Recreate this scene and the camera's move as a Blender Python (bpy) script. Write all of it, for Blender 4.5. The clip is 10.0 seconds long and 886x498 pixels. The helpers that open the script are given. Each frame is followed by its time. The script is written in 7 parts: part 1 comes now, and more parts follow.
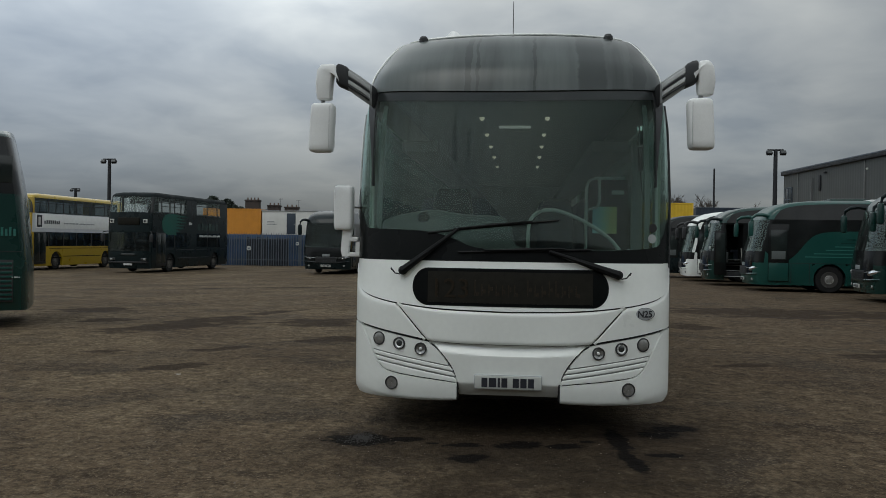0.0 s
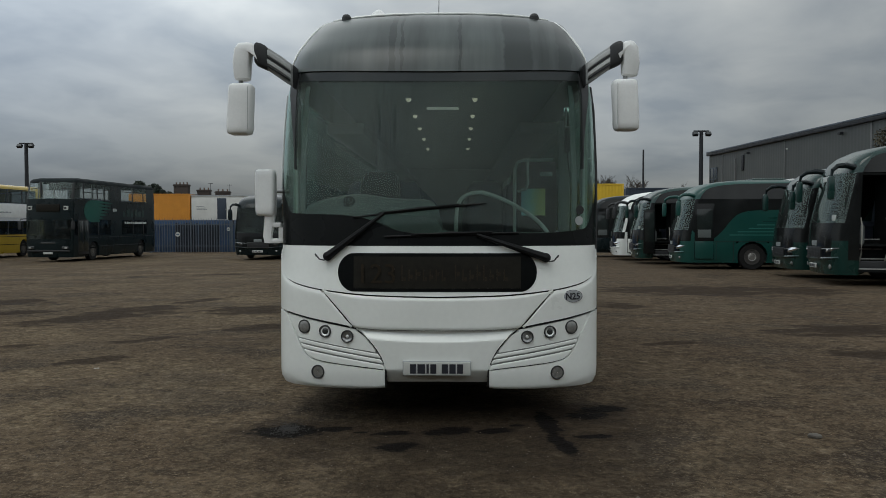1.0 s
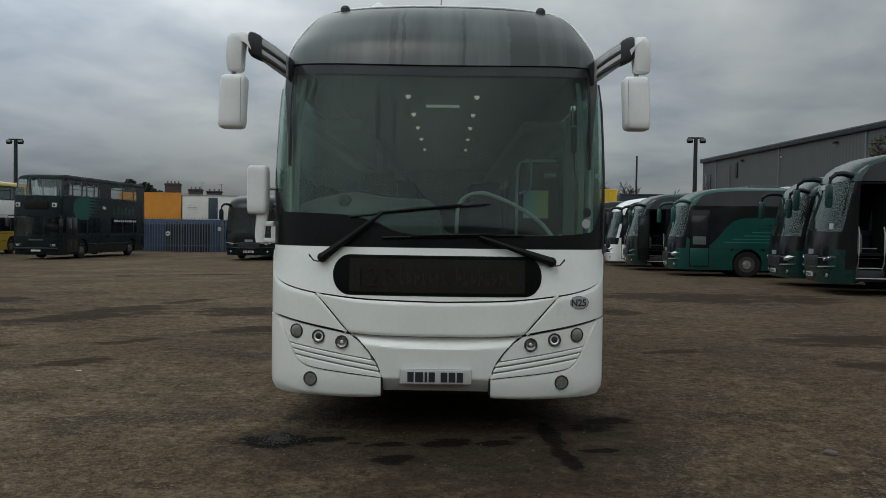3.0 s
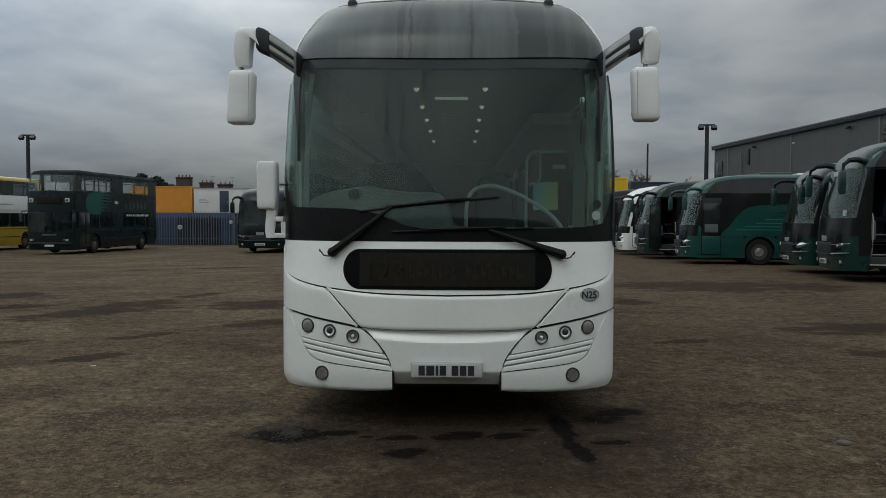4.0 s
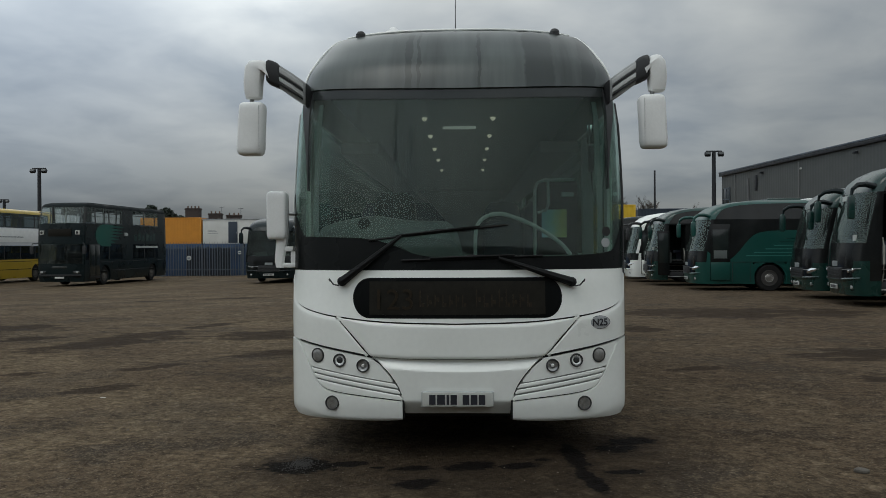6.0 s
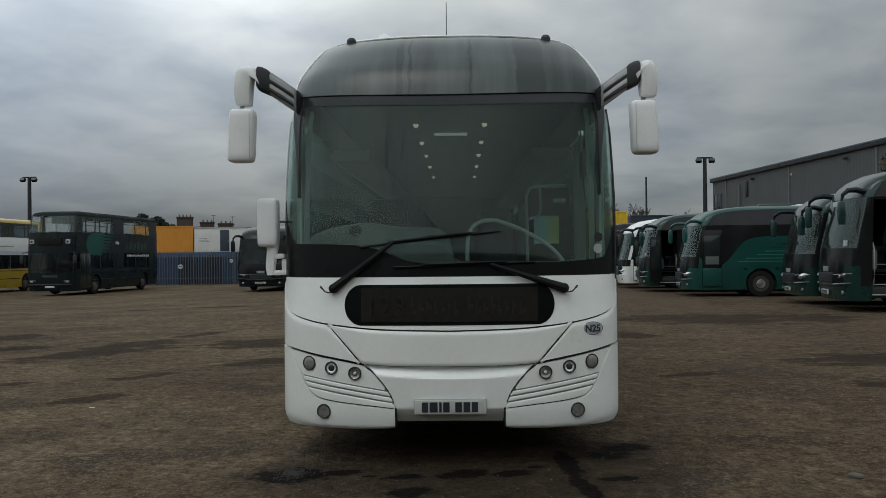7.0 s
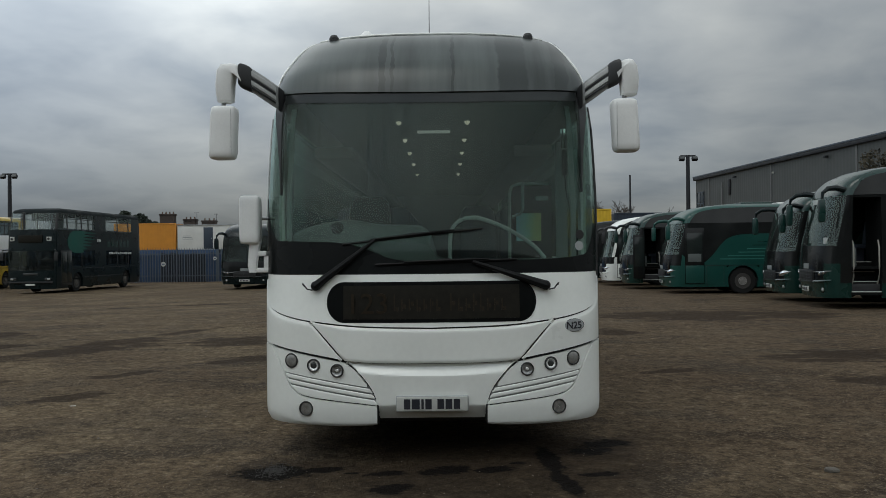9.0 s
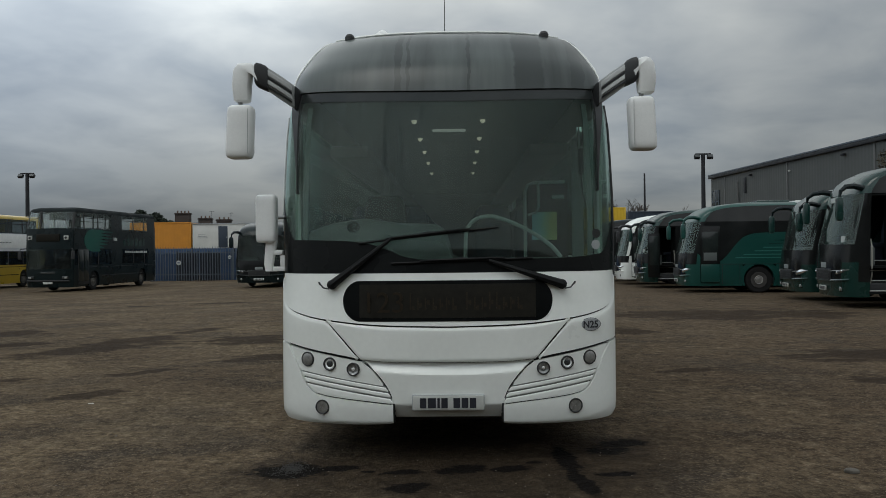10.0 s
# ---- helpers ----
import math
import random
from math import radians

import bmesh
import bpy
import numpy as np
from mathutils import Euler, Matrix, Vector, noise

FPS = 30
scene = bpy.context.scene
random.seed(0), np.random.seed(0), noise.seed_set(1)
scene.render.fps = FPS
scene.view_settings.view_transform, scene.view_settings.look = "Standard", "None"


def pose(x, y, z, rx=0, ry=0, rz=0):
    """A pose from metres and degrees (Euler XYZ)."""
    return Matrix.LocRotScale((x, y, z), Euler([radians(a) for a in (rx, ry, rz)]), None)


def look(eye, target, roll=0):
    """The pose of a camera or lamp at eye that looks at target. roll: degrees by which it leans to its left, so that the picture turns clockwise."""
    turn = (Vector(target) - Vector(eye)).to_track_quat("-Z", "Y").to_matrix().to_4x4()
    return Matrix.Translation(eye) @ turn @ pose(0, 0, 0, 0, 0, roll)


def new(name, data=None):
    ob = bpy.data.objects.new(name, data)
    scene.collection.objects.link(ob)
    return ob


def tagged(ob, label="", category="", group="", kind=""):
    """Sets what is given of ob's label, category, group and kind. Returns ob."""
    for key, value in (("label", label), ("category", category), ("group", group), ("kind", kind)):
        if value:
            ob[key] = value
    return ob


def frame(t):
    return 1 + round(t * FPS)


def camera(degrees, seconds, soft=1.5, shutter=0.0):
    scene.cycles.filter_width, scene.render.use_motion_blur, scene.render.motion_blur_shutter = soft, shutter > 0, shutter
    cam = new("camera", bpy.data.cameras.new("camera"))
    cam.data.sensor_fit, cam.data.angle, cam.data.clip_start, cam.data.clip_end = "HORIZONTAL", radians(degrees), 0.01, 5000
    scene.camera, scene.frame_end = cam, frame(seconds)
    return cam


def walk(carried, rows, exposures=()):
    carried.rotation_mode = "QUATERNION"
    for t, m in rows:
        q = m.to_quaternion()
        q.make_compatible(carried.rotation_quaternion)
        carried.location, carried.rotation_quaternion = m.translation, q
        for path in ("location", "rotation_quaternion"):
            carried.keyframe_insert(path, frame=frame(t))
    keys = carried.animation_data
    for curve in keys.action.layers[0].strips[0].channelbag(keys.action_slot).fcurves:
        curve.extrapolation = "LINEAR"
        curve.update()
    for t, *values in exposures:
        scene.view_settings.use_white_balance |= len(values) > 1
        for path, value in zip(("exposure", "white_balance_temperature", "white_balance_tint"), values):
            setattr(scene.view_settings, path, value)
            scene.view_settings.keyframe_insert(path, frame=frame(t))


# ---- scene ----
cam = camera(60.0, 10.0, soft=0.8)
PATH = [
    (0, (0.088, -5.988, 1.554), (-0.115, -3.999, 1.535), 0.8),
    (0.2, (0.038, -6.022, 1.543), (-0.147, -4.037, 1.551), 0.75),
    (0.5, (0.023, -6.017, 1.534), (-0.101, -4.022, 1.585), 0.4),
    (1, (0.155, -5.857, 1.566), (0.118, -3.858, 1.503), -0.0),
    (1.5, (0.215, -5.72, 1.547), (0.221, -3.72, 1.559), 0.1),
    (1.7, (0.144, -5.672, 1.558), (0.118, -3.674, 1.585), 0.2),
    (2, (0.014, -5.634, 1.554), (-0.103, -3.637, 1.585), 0.2),
    (2.2, (-0.021, -5.606, 1.539), (-0.161, -3.608, 1.586), 0.55),
    (2.5, (-0.007, -5.577, 1.546), (-0.079, -3.578, 1.565), 0.9),
    (2.7, (0.06, -5.58, 1.546), (0.047, -3.58, 1.523), 1.0),
    (3.8, (0.095, -5.574, 1.573), (0.059, -3.576, 1.497), 0.2),
    (4, (0.09, -5.579, 1.575), (0.047, -3.581, 1.495), 0.2),
    (4.5, (0.092, -5.556, 1.573), (0.042, -3.557, 1.549), 0.0),
    (5, (0.083, -5.556, 1.569), (0.017, -3.558, 1.581), -0.1),
    (5.5, (0.081, -5.567, 1.57), (0.022, -3.568, 1.57), -0.3),
    (5.7, (0.077, -5.582, 1.571), (0.014, -3.583, 1.561), -0.3),
    (6.8, (0.084, -5.561, 1.576), (0.029, -3.562, 1.592), -0.6),
    (7, (0.082, -5.555, 1.566), (0.038, -3.555, 1.58), -0.6),
    (7.5, (0.077, -5.556, 1.567), (0.035, -3.556, 1.571), -0.6),
    (8, (0.089, -5.556, 1.564), (0.064, -3.557, 1.602), -0.6),
    (8.5, (0.102, -5.563, 1.567), (0.103, -3.563, 1.587), -0.6),
    (9, (0.103, -5.571, 1.565), (0.098, -3.571, 1.572), -0.6),
    (9.5, (0.091, -5.563, 1.562), (0.065, -3.563, 1.575), -0.6),
    (10, (0.084, -5.565, 1.566), (0.044, -3.566, 1.57), -0.6),
]
EXPOSURE = [(0, -0.06), (0.5, 0.06), (1, 0.02), (1.5, -0.03), (2, 0.05), (2.5, 0.10), (2.7, 0.08), (4, -0.07), (4.5, -0.05), (5, -0.03), (5.5, -0.02), (7, -0.03), (8, -0.01), (10, -0.02)]
walk(cam, [(t, look(eye, target, roll)) for t, eye, target, roll in PATH], EXPOSURE)

# ---- world, sun, exposure ----
SUN_ELEV, SUN_TURN = 63.0, 212.0
scene.view_settings.exposure = 0.0
world = bpy.data.worlds.new("overcast_sky")
scene.world = world
world.use_nodes = True
wt = world.node_tree
wt.nodes.clear()


def wnode(kind, **props):
    n = wt.nodes.new(kind)
    for k, v in props.items():
        n.inputs[k].default_value = v
    return n


sky = wt.nodes.new("ShaderNodeTexSky")
sky.sky_type = "NISHITA"
sky.sun_disc = False
sky.sun_elevation = radians(SUN_ELEV)
sky.sun_rotation = radians(SUN_TURN)
coord = wt.nodes.new("ShaderNodeTexCoord")
sep = wt.nodes.new("ShaderNodeSeparateXYZ")
wt.links.new(coord.outputs["Generated"], sep.inputs[0])
# cloud deck: the direction is laid out on a flat layer overhead
lift = wt.nodes.new("ShaderNodeMath")
lift.operation = "ADD"
lift.inputs[1].default_value = 0.22
absz = wt.nodes.new("ShaderNodeMath")
absz.operation = "ABSOLUTE"
wt.links.new(sep.outputs["Z"], absz.inputs[0])
wt.links.new(absz.outputs[0], lift.inputs[0])
flat = wt.nodes.new("ShaderNodeVectorMath")
flat.operation = "DIVIDE"
comb = wt.nodes.new("ShaderNodeCombineXYZ")
for i in range(3):
    wt.links.new(lift.outputs[0], comb.inputs[i])
wt.links.new(coord.outputs["Generated"], flat.inputs[0])
wt.links.new(comb.outputs[0], flat.inputs[1])
big = wnode("ShaderNodeTexNoise", Scale=0.9, Detail=4.0, Roughness=0.45, Distortion=0.25)
wt.links.new(flat.outputs[0], big.inputs["Vector"])
small = wnode("ShaderNodeTexNoise", Scale=3.2, Detail=4.0, Roughness=0.5, Distortion=0.3)
wt.links.new(flat.outputs[0], small.inputs["Vector"])
both = wnode("ShaderNodeMix")
both.data_type = "FLOAT"
both.inputs[0].default_value = 0.36
wt.links.new(big.outputs[0], both.inputs[2])
wt.links.new(small.outputs[0], both.inputs[3])
ramp = wt.nodes.new("ShaderNodeValToRGB")
ramp.color_ramp.elements[0].position = 0.39
ramp.color_ramp.elements[0].color = (0.62, 0.70, 0.77, 1)
ramp.color_ramp.elements[1].position = 0.62
ramp.color_ramp.elements[1].color = (1.16, 1.22, 1.21, 1)
wt.links.new(both.outputs[0], ramp.inputs[0])
clouds = wt.nodes.new("ShaderNodeBackground")
clouds.inputs["Strength"].default_value = 1.0
# an overcast sky is far brighter overhead than at the horizon
# (flattening towards the zenith under a broken, patchy deck): 0.10 + 2.0 z - 1.6 z * z
dome_rise = wnode("ShaderNodeMath")
dome_rise.operation = "MULTIPLY_ADD"
dome_rise.inputs[1].default_value = -1.6
dome_rise.inputs[2].default_value = 2.0
wt.links.new(absz.outputs[0], dome_rise.inputs[0])
dome_light = wnode("ShaderNodeMath")
dome_light.operation = "MULTIPLY_ADD"
dome_light.inputs[2].default_value = 0.10
wt.links.new(absz.outputs[0], dome_light.inputs[0])
wt.links.new(dome_rise.outputs[0], dome_light.inputs[1])
shaded = wt.nodes.new("ShaderNodeVectorMath")
shaded.operation = "SCALE"
wt.links.new(ramp.outputs[0], shaded.inputs[0])
# and a little brighter towards the hidden sun
toward = wt.nodes.new("ShaderNodeVectorMath")
toward.operation = "DOT_PRODUCT"
toward.inputs[1].default_value = (-0.75, -0.66, 0)
wt.links.new(coord.outputs["Generated"], toward.inputs[0])
warm = wnode("ShaderNodeMath")
warm.operation = "MULTIPLY_ADD"
warm.inputs[1].default_value = 0.42
warm.inputs[2].default_value = 1.27
wt.links.new(toward.outputs["Value"], warm.inputs[0])
# heavier banks of cloud and a thinner place between them
bright = warm.outputs[0]
for way, lo, hi, gain in (((-0.60, 0.79, 0.09), 0.89, 0.99, 0.58), ((-0.50, 0.77, 0.42), 0.87, 1.0, 1.86), ((0.55, 0.78, 0.36), 0.915, 1.0, 0.80), ((0.23, 0.97, 0.05), 0.984, 1.0, 1.22)):
    dot = wt.nodes.new("ShaderNodeVectorMath")
    dot.operation = "DOT_PRODUCT"
    dot.inputs[1].default_value = Vector(way).normalized()
    wt.links.new(coord.outputs["Generated"], dot.inputs[0])
    bank = wt.nodes.new("ShaderNodeMapRange")
    bank.interpolation_type = "SMOOTHSTEP"
    for key, value in (("From Min", lo), ("From Max", hi), ("To Min", 1.0), ("To Max", gain)):
        bank.inputs[key].default_value = value
    wt.links.new(dot.outputs["Value"], bank.inputs[0])
    both_ = wnode("ShaderNodeMath")
    both_.operation = "MULTIPLY"
    wt.links.new(bright, both_.inputs[0])
    wt.links.new(bank.outputs[0], both_.inputs[1])
    bright = both_.outputs[0]
total = wnode("ShaderNodeMath")
total.operation = "MULTIPLY"
wt.links.new(dome_light.outputs[0], total.inputs[0])
wt.links.new(bright, total.inputs[1])
wt.links.new(total.outputs[0], shaded.inputs["Scale"])
# bluer, thicker cloud low down over one side
cool = wt.nodes.new("ShaderNodeVectorMath")
cool.operation = "DOT_PRODUCT"
cool.inputs[1].default_value = Vector((-0.66, 0.74, 0.10)).normalized()
wt.links.new(coord.outputs["Generated"], cool.inputs[0])
cool_by = wt.nodes.new("ShaderNodeMapRange")
cool_by.interpolation_type = "SMOOTHSTEP"
for key, value in (("From Min", 0.88), ("From Max", 0.995), ("To Min", 0.0), ("To Max", 1.0)):
    cool_by.inputs[key].default_value = value
wt.links.new(cool.outputs["Value"], cool_by.inputs[0])
tint = wt.nodes.new("ShaderNodeMix")
tint.data_type = "RGBA"
tint.inputs[6].default_value = (1, 1, 1, 1)
tint.inputs[7].default_value = (0.92, 0.97, 1.06, 1)
wt.links.new(cool_by.outputs[0], tint.inputs[0])
tinted = wt.nodes.new("ShaderNodeVectorMath")
tinted.operation = "MULTIPLY"
wt.links.new(shaded.outputs[0], tinted.inputs[0])
wt.links.new(tint.outputs[2], tinted.inputs[1])
wt.links.new(tinted.outputs[0], clouds.inputs["Color"])
clear = wt.nodes.new("ShaderNodeBackground")
clear.inputs["Strength"].default_value = 0.1
wt.links.new(sky.outputs[0], clear.inputs["Color"])
veil = wt.nodes.new("ShaderNodeMixShader")
veil.inputs[0].default_value = 0.93
wt.links.new(clear.outputs[0], veil.inputs[1])
wt.links.new(clouds.outputs[0], veil.inputs[2])
out = wt.nodes.new("ShaderNodeOutputWorld")
wt.links.new(veil.outputs[0], out.inputs[0])

sun = new("sun", bpy.data.lights.new("sun", "SUN"))
sun.data.energy = 0.55
sun.data.angle = radians(28)
sun.data.color = (1.0, 0.99, 0.93)
a, e = radians(SUN_TURN), radians(SUN_ELEV)
sun.matrix_world = look((0, 0, 0), (-math.sin(a) * math.cos(e), -math.cos(a) * math.cos(e), -math.sin(e)))


# ---- materials ----
def material(name, colour, rough=0.5, metal=0.0, vary=0.12, scale=3.0, fine=60.0, bump=0.0, coat=0.0, emit=None, spec=0.5):
    """A surface with patchy colour at a large and a fine scale and a fine relief."""
    m = bpy.data.materials.new(name)
    m.use_nodes = True
    nt = m.node_tree
    b = nt.nodes["Principled BSDF"]
    b.inputs["Roughness"].default_value = rough
    b.inputs["Metallic"].default_value = metal
    b.inputs["Coat Weight"].default_value = coat
    b.inputs["Coat Roughness"].default_value = 0.06
    b.inputs["Specular IOR Level"].default_value = spec
    if emit:
        b.inputs["Emission Color"].default_value = (*emit[:3], 1)
        b.inputs["Emission Strength"].default_value = emit[3]
    tc = nt.nodes.new("ShaderNodeTexCoord")
    n1 = nt.nodes.new("ShaderNodeTexNoise")
    n1.inputs["Scale"].default_value = scale
    n1.inputs["Detail"].default_value = 5
    n2 = nt.nodes.new("ShaderNodeTexNoise")
    n2.inputs["Scale"].default_value = fine
    n2.inputs["Detail"].default_value = 3
    for n in (n1, n2):
        nt.links.new(tc.outputs["Object"], n.inputs["Vector"])
    add = nt.nodes.new("ShaderNodeMath")
    add.operation = "MULTIPLY_ADD"
    add.inputs[1].default_value = 0.4
    nt.links.new(n2.outputs[0], add.inputs[0])
    nt.links.new(n1.outputs[0], add.inputs[2])
    rng = nt.nodes.new("ShaderNodeMapRange")
    rng.inputs["From Min"].default_value = 0.45
    rng.inputs["From Max"].default_value = 0.95
    rng.inputs["To Min"].default_value = 1 - vary
    rng.inputs["To Max"].default_value = 1 + vary
    nt.links.new(add.outputs[0], rng.inputs[0])
    mul = nt.nodes.new("ShaderNodeVectorMath")
    mul.operation = "SCALE"
    mul.inputs[0].default_value = colour
    nt.links.new(rng.outputs[0], mul.inputs["Scale"])
    nt.links.new(mul.outputs[0], b.inputs["Base Color"])
    rr = nt.nodes.new("ShaderNodeMapRange")
    rr.inputs["From Min"].default_value = 0.3
    rr.inputs["From Max"].default_value = 0.7
    rr.inputs["To Min"].default_value = max(0.0, rough - 0.25 * rough)
    rr.inputs["To Max"].default_value = min(1.0, rough + 0.25 * rough)
    nt.links.new(n1.outputs[0], rr.inputs[0])
    nt.links.new(rr.outputs[0], b.inputs["Roughness"])
    if bump:
        bp = nt.nodes.new("ShaderNodeBump")
        bp.inputs["Strength"].default_value = bump
        bp.inputs["Distance"].default_value = 0.01
        nt.links.new(n2.outputs[0], bp.inputs["Height"])
        nt.links.new(bp.outputs[0], b.inputs["Normal"])
    return m


def glass(name, tint, dirt=0.04, streak=True, gain=1.0, washed=False, rise=None):
    """Tinted pane: clear with a Fresnel gloss, and a thin film of dried rain streaks and painted reflection haze."""
    m = bpy.data.materials.new(name)
    m.use_nodes = True
    nt = m.node_tree
    nt.nodes.clear()
    o = nt.nodes.new("ShaderNodeOutputMaterial")
    tr = nt.nodes.new("ShaderNodeBsdfTransparent")
    tr.inputs[0].default_value = (*tint, 1)
    gl = nt.nodes.new("ShaderNodeBsdfGlossy")
    gl.inputs["Roughness"].default_value = 0.03
    gl.inputs["Color"].default_value = (0.86, 0.97, 0.92, 1)
    # gloss rises from 4 % face on to a mirror at grazing angles, alike from both sides
    lw = nt.nodes.new("ShaderNodeLayerWeight")
    lw.inputs["Blend"].default_value = 0.5
    up = nt.nodes.new("ShaderNodeMath")
    up.operation = "POWER"
    up.inputs[1].default_value = 4.5
    nt.links.new(lw.outputs["Facing"], up.inputs[0])
    fac = nt.nodes.new("ShaderNodeMath")
    fac.operation = "MULTIPLY_ADD"
    fac.inputs[1].default_value = 0.9 * gain if rise is None else rise
    fac.inputs[2].default_value = 0.045 * gain
    fac.use_clamp = True
    nt.links.new(up.outputs[0], fac.inputs[0])
    mix = nt.nodes.new("ShaderNodeMixShader")
    nt.links.new(fac.outputs[0], mix.inputs[0])
    nt.links.new(tr.outputs[0], mix.inputs[1])
    nt.links.new(gl.outputs[0], mix.inputs[2])
    df = nt.nodes.new("ShaderNodeBsdfDiffuse")
    df.inputs[0].default_value = (0.33, 0.36, 0.34, 1)
    tc = nt.nodes.new("ShaderNodeTexCoord")
    mp = nt.nodes.new("ShaderNodeMapping")
    mp.inputs["Scale"].default_value = (13.0, 3.0, 0.6) if streak else (2.0, 2.0, 2.0)
    ns = nt.nodes.new("ShaderNodeTexNoise")
    ns.inputs["Scale"].default_value = 1.6
    ns.inputs["Detail"].default_value = 5
    nt.links.new(tc.outputs["Object"], mp.inputs[0])
    nt.links.new(mp.outputs[0], ns.inputs["Vector"])
    rg = nt.nodes.new("ShaderNodeMapRange")
    rg.inputs["From Min"].default_value = 0.47
    rg.inputs["From Max"].default_value = 0.68
    rg.inputs["To Min"].default_value = dirt * 0.15
    rg.inputs["To Max"].default_value = dirt * (2.2 if streak else 1.0)
    if washed:
        # an even film of dust with clean runs washed down through it
        rg.inputs["From Min"].default_value, rg.inputs["From Max"].default_value = 0.53, 0.66
        rg.inputs["To Min"].default_value, rg.inputs["To Max"].default_value = dirt, dirt * 0.45
    nt.links.new(ns.outputs[0], rg.inputs[0])
    film_ = rg.outputs[0]
    if washed:
        # thin chalky trickles between the clean runs
        mp2 = nt.nodes.new("ShaderNodeMapping")
        mp2.inputs["Scale"].default_value = (30.0, 3.0, 0.9)
        n2 = nt.nodes.new("ShaderNodeTexNoise")
        n2.inputs["Scale"].default_value = 1.3
        n2.inputs["Detail"].default_value = 4
        nt.links.new(tc.outputs["Object"], mp2.inputs[0])
        nt.links.new(mp2.outputs[0], n2.inputs["Vector"])
        r2 = nt.nodes.new("ShaderNodeMapRange")
        for key, value in (("From Min", 0.54), ("From Max", 0.72), ("To Min", 0.0), ("To Max", dirt * 0.65)):
            r2.inputs[key].default_value = value
        nt.links.new(n2.outputs[0], r2.inputs[0])
        both = nt.nodes.new("ShaderNodeMath")
        both.operation = "ADD"
        nt.links.new(film_, both.inputs[0])
        nt.links.new(r2.outputs[0], both.inputs[1])
        # film thickened over one half and thinned over the other, painting in reflected sky
        mp3 = nt.nodes.new("ShaderNodeMapping")
        mp3.inputs["Scale"].default_value = (1.0, 0.0, 1.25)
        far = nt.nodes.new("ShaderNodeVectorMath")
        far.operation = "DISTANCE"
        far.inputs[1].default_value = (-0.55, 0.0, 3.14)
        nt.links.new(tc.outputs["Object"], mp3.inputs[0])
        nt.links.new(mp3.outputs[0], far.inputs[0])
        r3 = nt.nodes.new("ShaderNodeMapRange")
        r3.interpolation_type = "SMOOTHSTEP"
        for key, value in (("From Min", 1.45), ("From Max", 0.15), ("To Min", 0.4), ("To Max", 2.1)):
            r3.inputs[key].default_value = value
        nt.links.new(far.outputs["Value"], r3.inputs[0])
        more = nt.nodes.new("ShaderNodeMath")
        more.operation = "MULTIPLY"
        nt.links.new(both.outputs[0], more.inputs[0])
        nt.links.new(r3.outputs[0], more.inputs[1])
        film_ = more.outputs[0]
    top = nt.nodes.new("ShaderNodeMixShader")
    nt.links.new(film_, top.inputs[0])
    nt.links.new(mix.outputs[0], top.inputs[1])
    nt.links.new(df.outputs[0], top.inputs[2])
    nt.links.new(top.outputs[0], o.inputs[0])
    return m


WHITE = material("white_coach_paint", (0.825, 0.85, 0.812), 0.36, vary=0.05, scale=1.6, fine=25, coat=0.4)
DASH = material("dark_dashboard", (0.085, 0.098, 0.095), 0.6, vary=0.12, scale=5, fine=24)
WHITE_ROUGH = material("white_moulded_plastic", (0.80, 0.81, 0.795), 0.5, vary=0.07, scale=4, fine=80, bump=0.05)
BLACK = material("black_plastic", (0.016, 0.017, 0.018), 0.5, vary=0.25, scale=6, fine=90, bump=0.05)
BLACK_GLOSS = material("black_glazed_band", (0.011, 0.012, 0.012), 0.12, vary=0.3, scale=2, fine=30, spec=0.26)
RUBBER = material("tyre_rubber", (0.013, 0.013, 0.013), 0.85, vary=0.3, scale=8, fine=70, bump=0.2, spec=0.2)
STEEL = material("dull_steel", (0.30, 0.31, 0.31), 0.45, 0.7, vary=0.2, scale=7, fine=60)
CHROME = material("lamp_reflector", (0.75, 0.76, 0.76), 0.12, 0.95, vary=0.1, scale=12, fine=80)
GREEN = material("dark_green_paint", (0.006, 0.031, 0.026), 0.28, vary=0.15, scale=1.4, fine=22, spec=0.3, coat=0.4)
TEAL = material("teal_green_paint", (0.008, 0.058, 0.048), 0.35, vary=0.12, scale=1.4, fine=22, spec=0.3, coat=0.3)
DEEP = material("very_dark_green_paint", (0.006, 0.0122, 0.0135), 0.30, vary=0.25, scale=1.4, fine=22, spec=0.2, coat=0.1)
YELLOW = material("yellow_bus_paint", (0.42, 0.285, 0.016), 0.35, vary=0.1, scale=1.5, fine=25, coat=0.3)
SEAT = material("seat_moquette", (0.05, 0.06, 0.085), 0.9, vary=0.15, scale=12, fine=40)
TRIMGREY = material("grey_cabin_trim", (0.20, 0.22, 0.22), 0.65, vary=0.12, scale=5, fine=24)
GRAB = material("grey_grab_rail", (0.56, 0.60, 0.585), 0.4, vary=0.1, scale=10, fine=90)
INK = material("badge_ink", (0.02, 0.022, 0.03), 0.5, vary=0.1)
PLATE = material("number_plate_white", (0.50, 0.51, 0.48), 0.35, vary=0.06, scale=20)
LENS = material("grey_lamp_lens", (0.34, 0.35, 0.34), 0.15, 0.3, vary=0.25, scale=30, fine=160, coat=0.6)
REFLECTOR = material("bright_reflector", (0.82, 0.83, 0.82), 0.3, 0.35, vary=0.2, scale=40, fine=160)
BOWL = material("grey_reflector_bowl", (0.27, 0.275, 0.27), 0.18, 0.5, vary=0.35, scale=40, fine=160, coat=0.5)
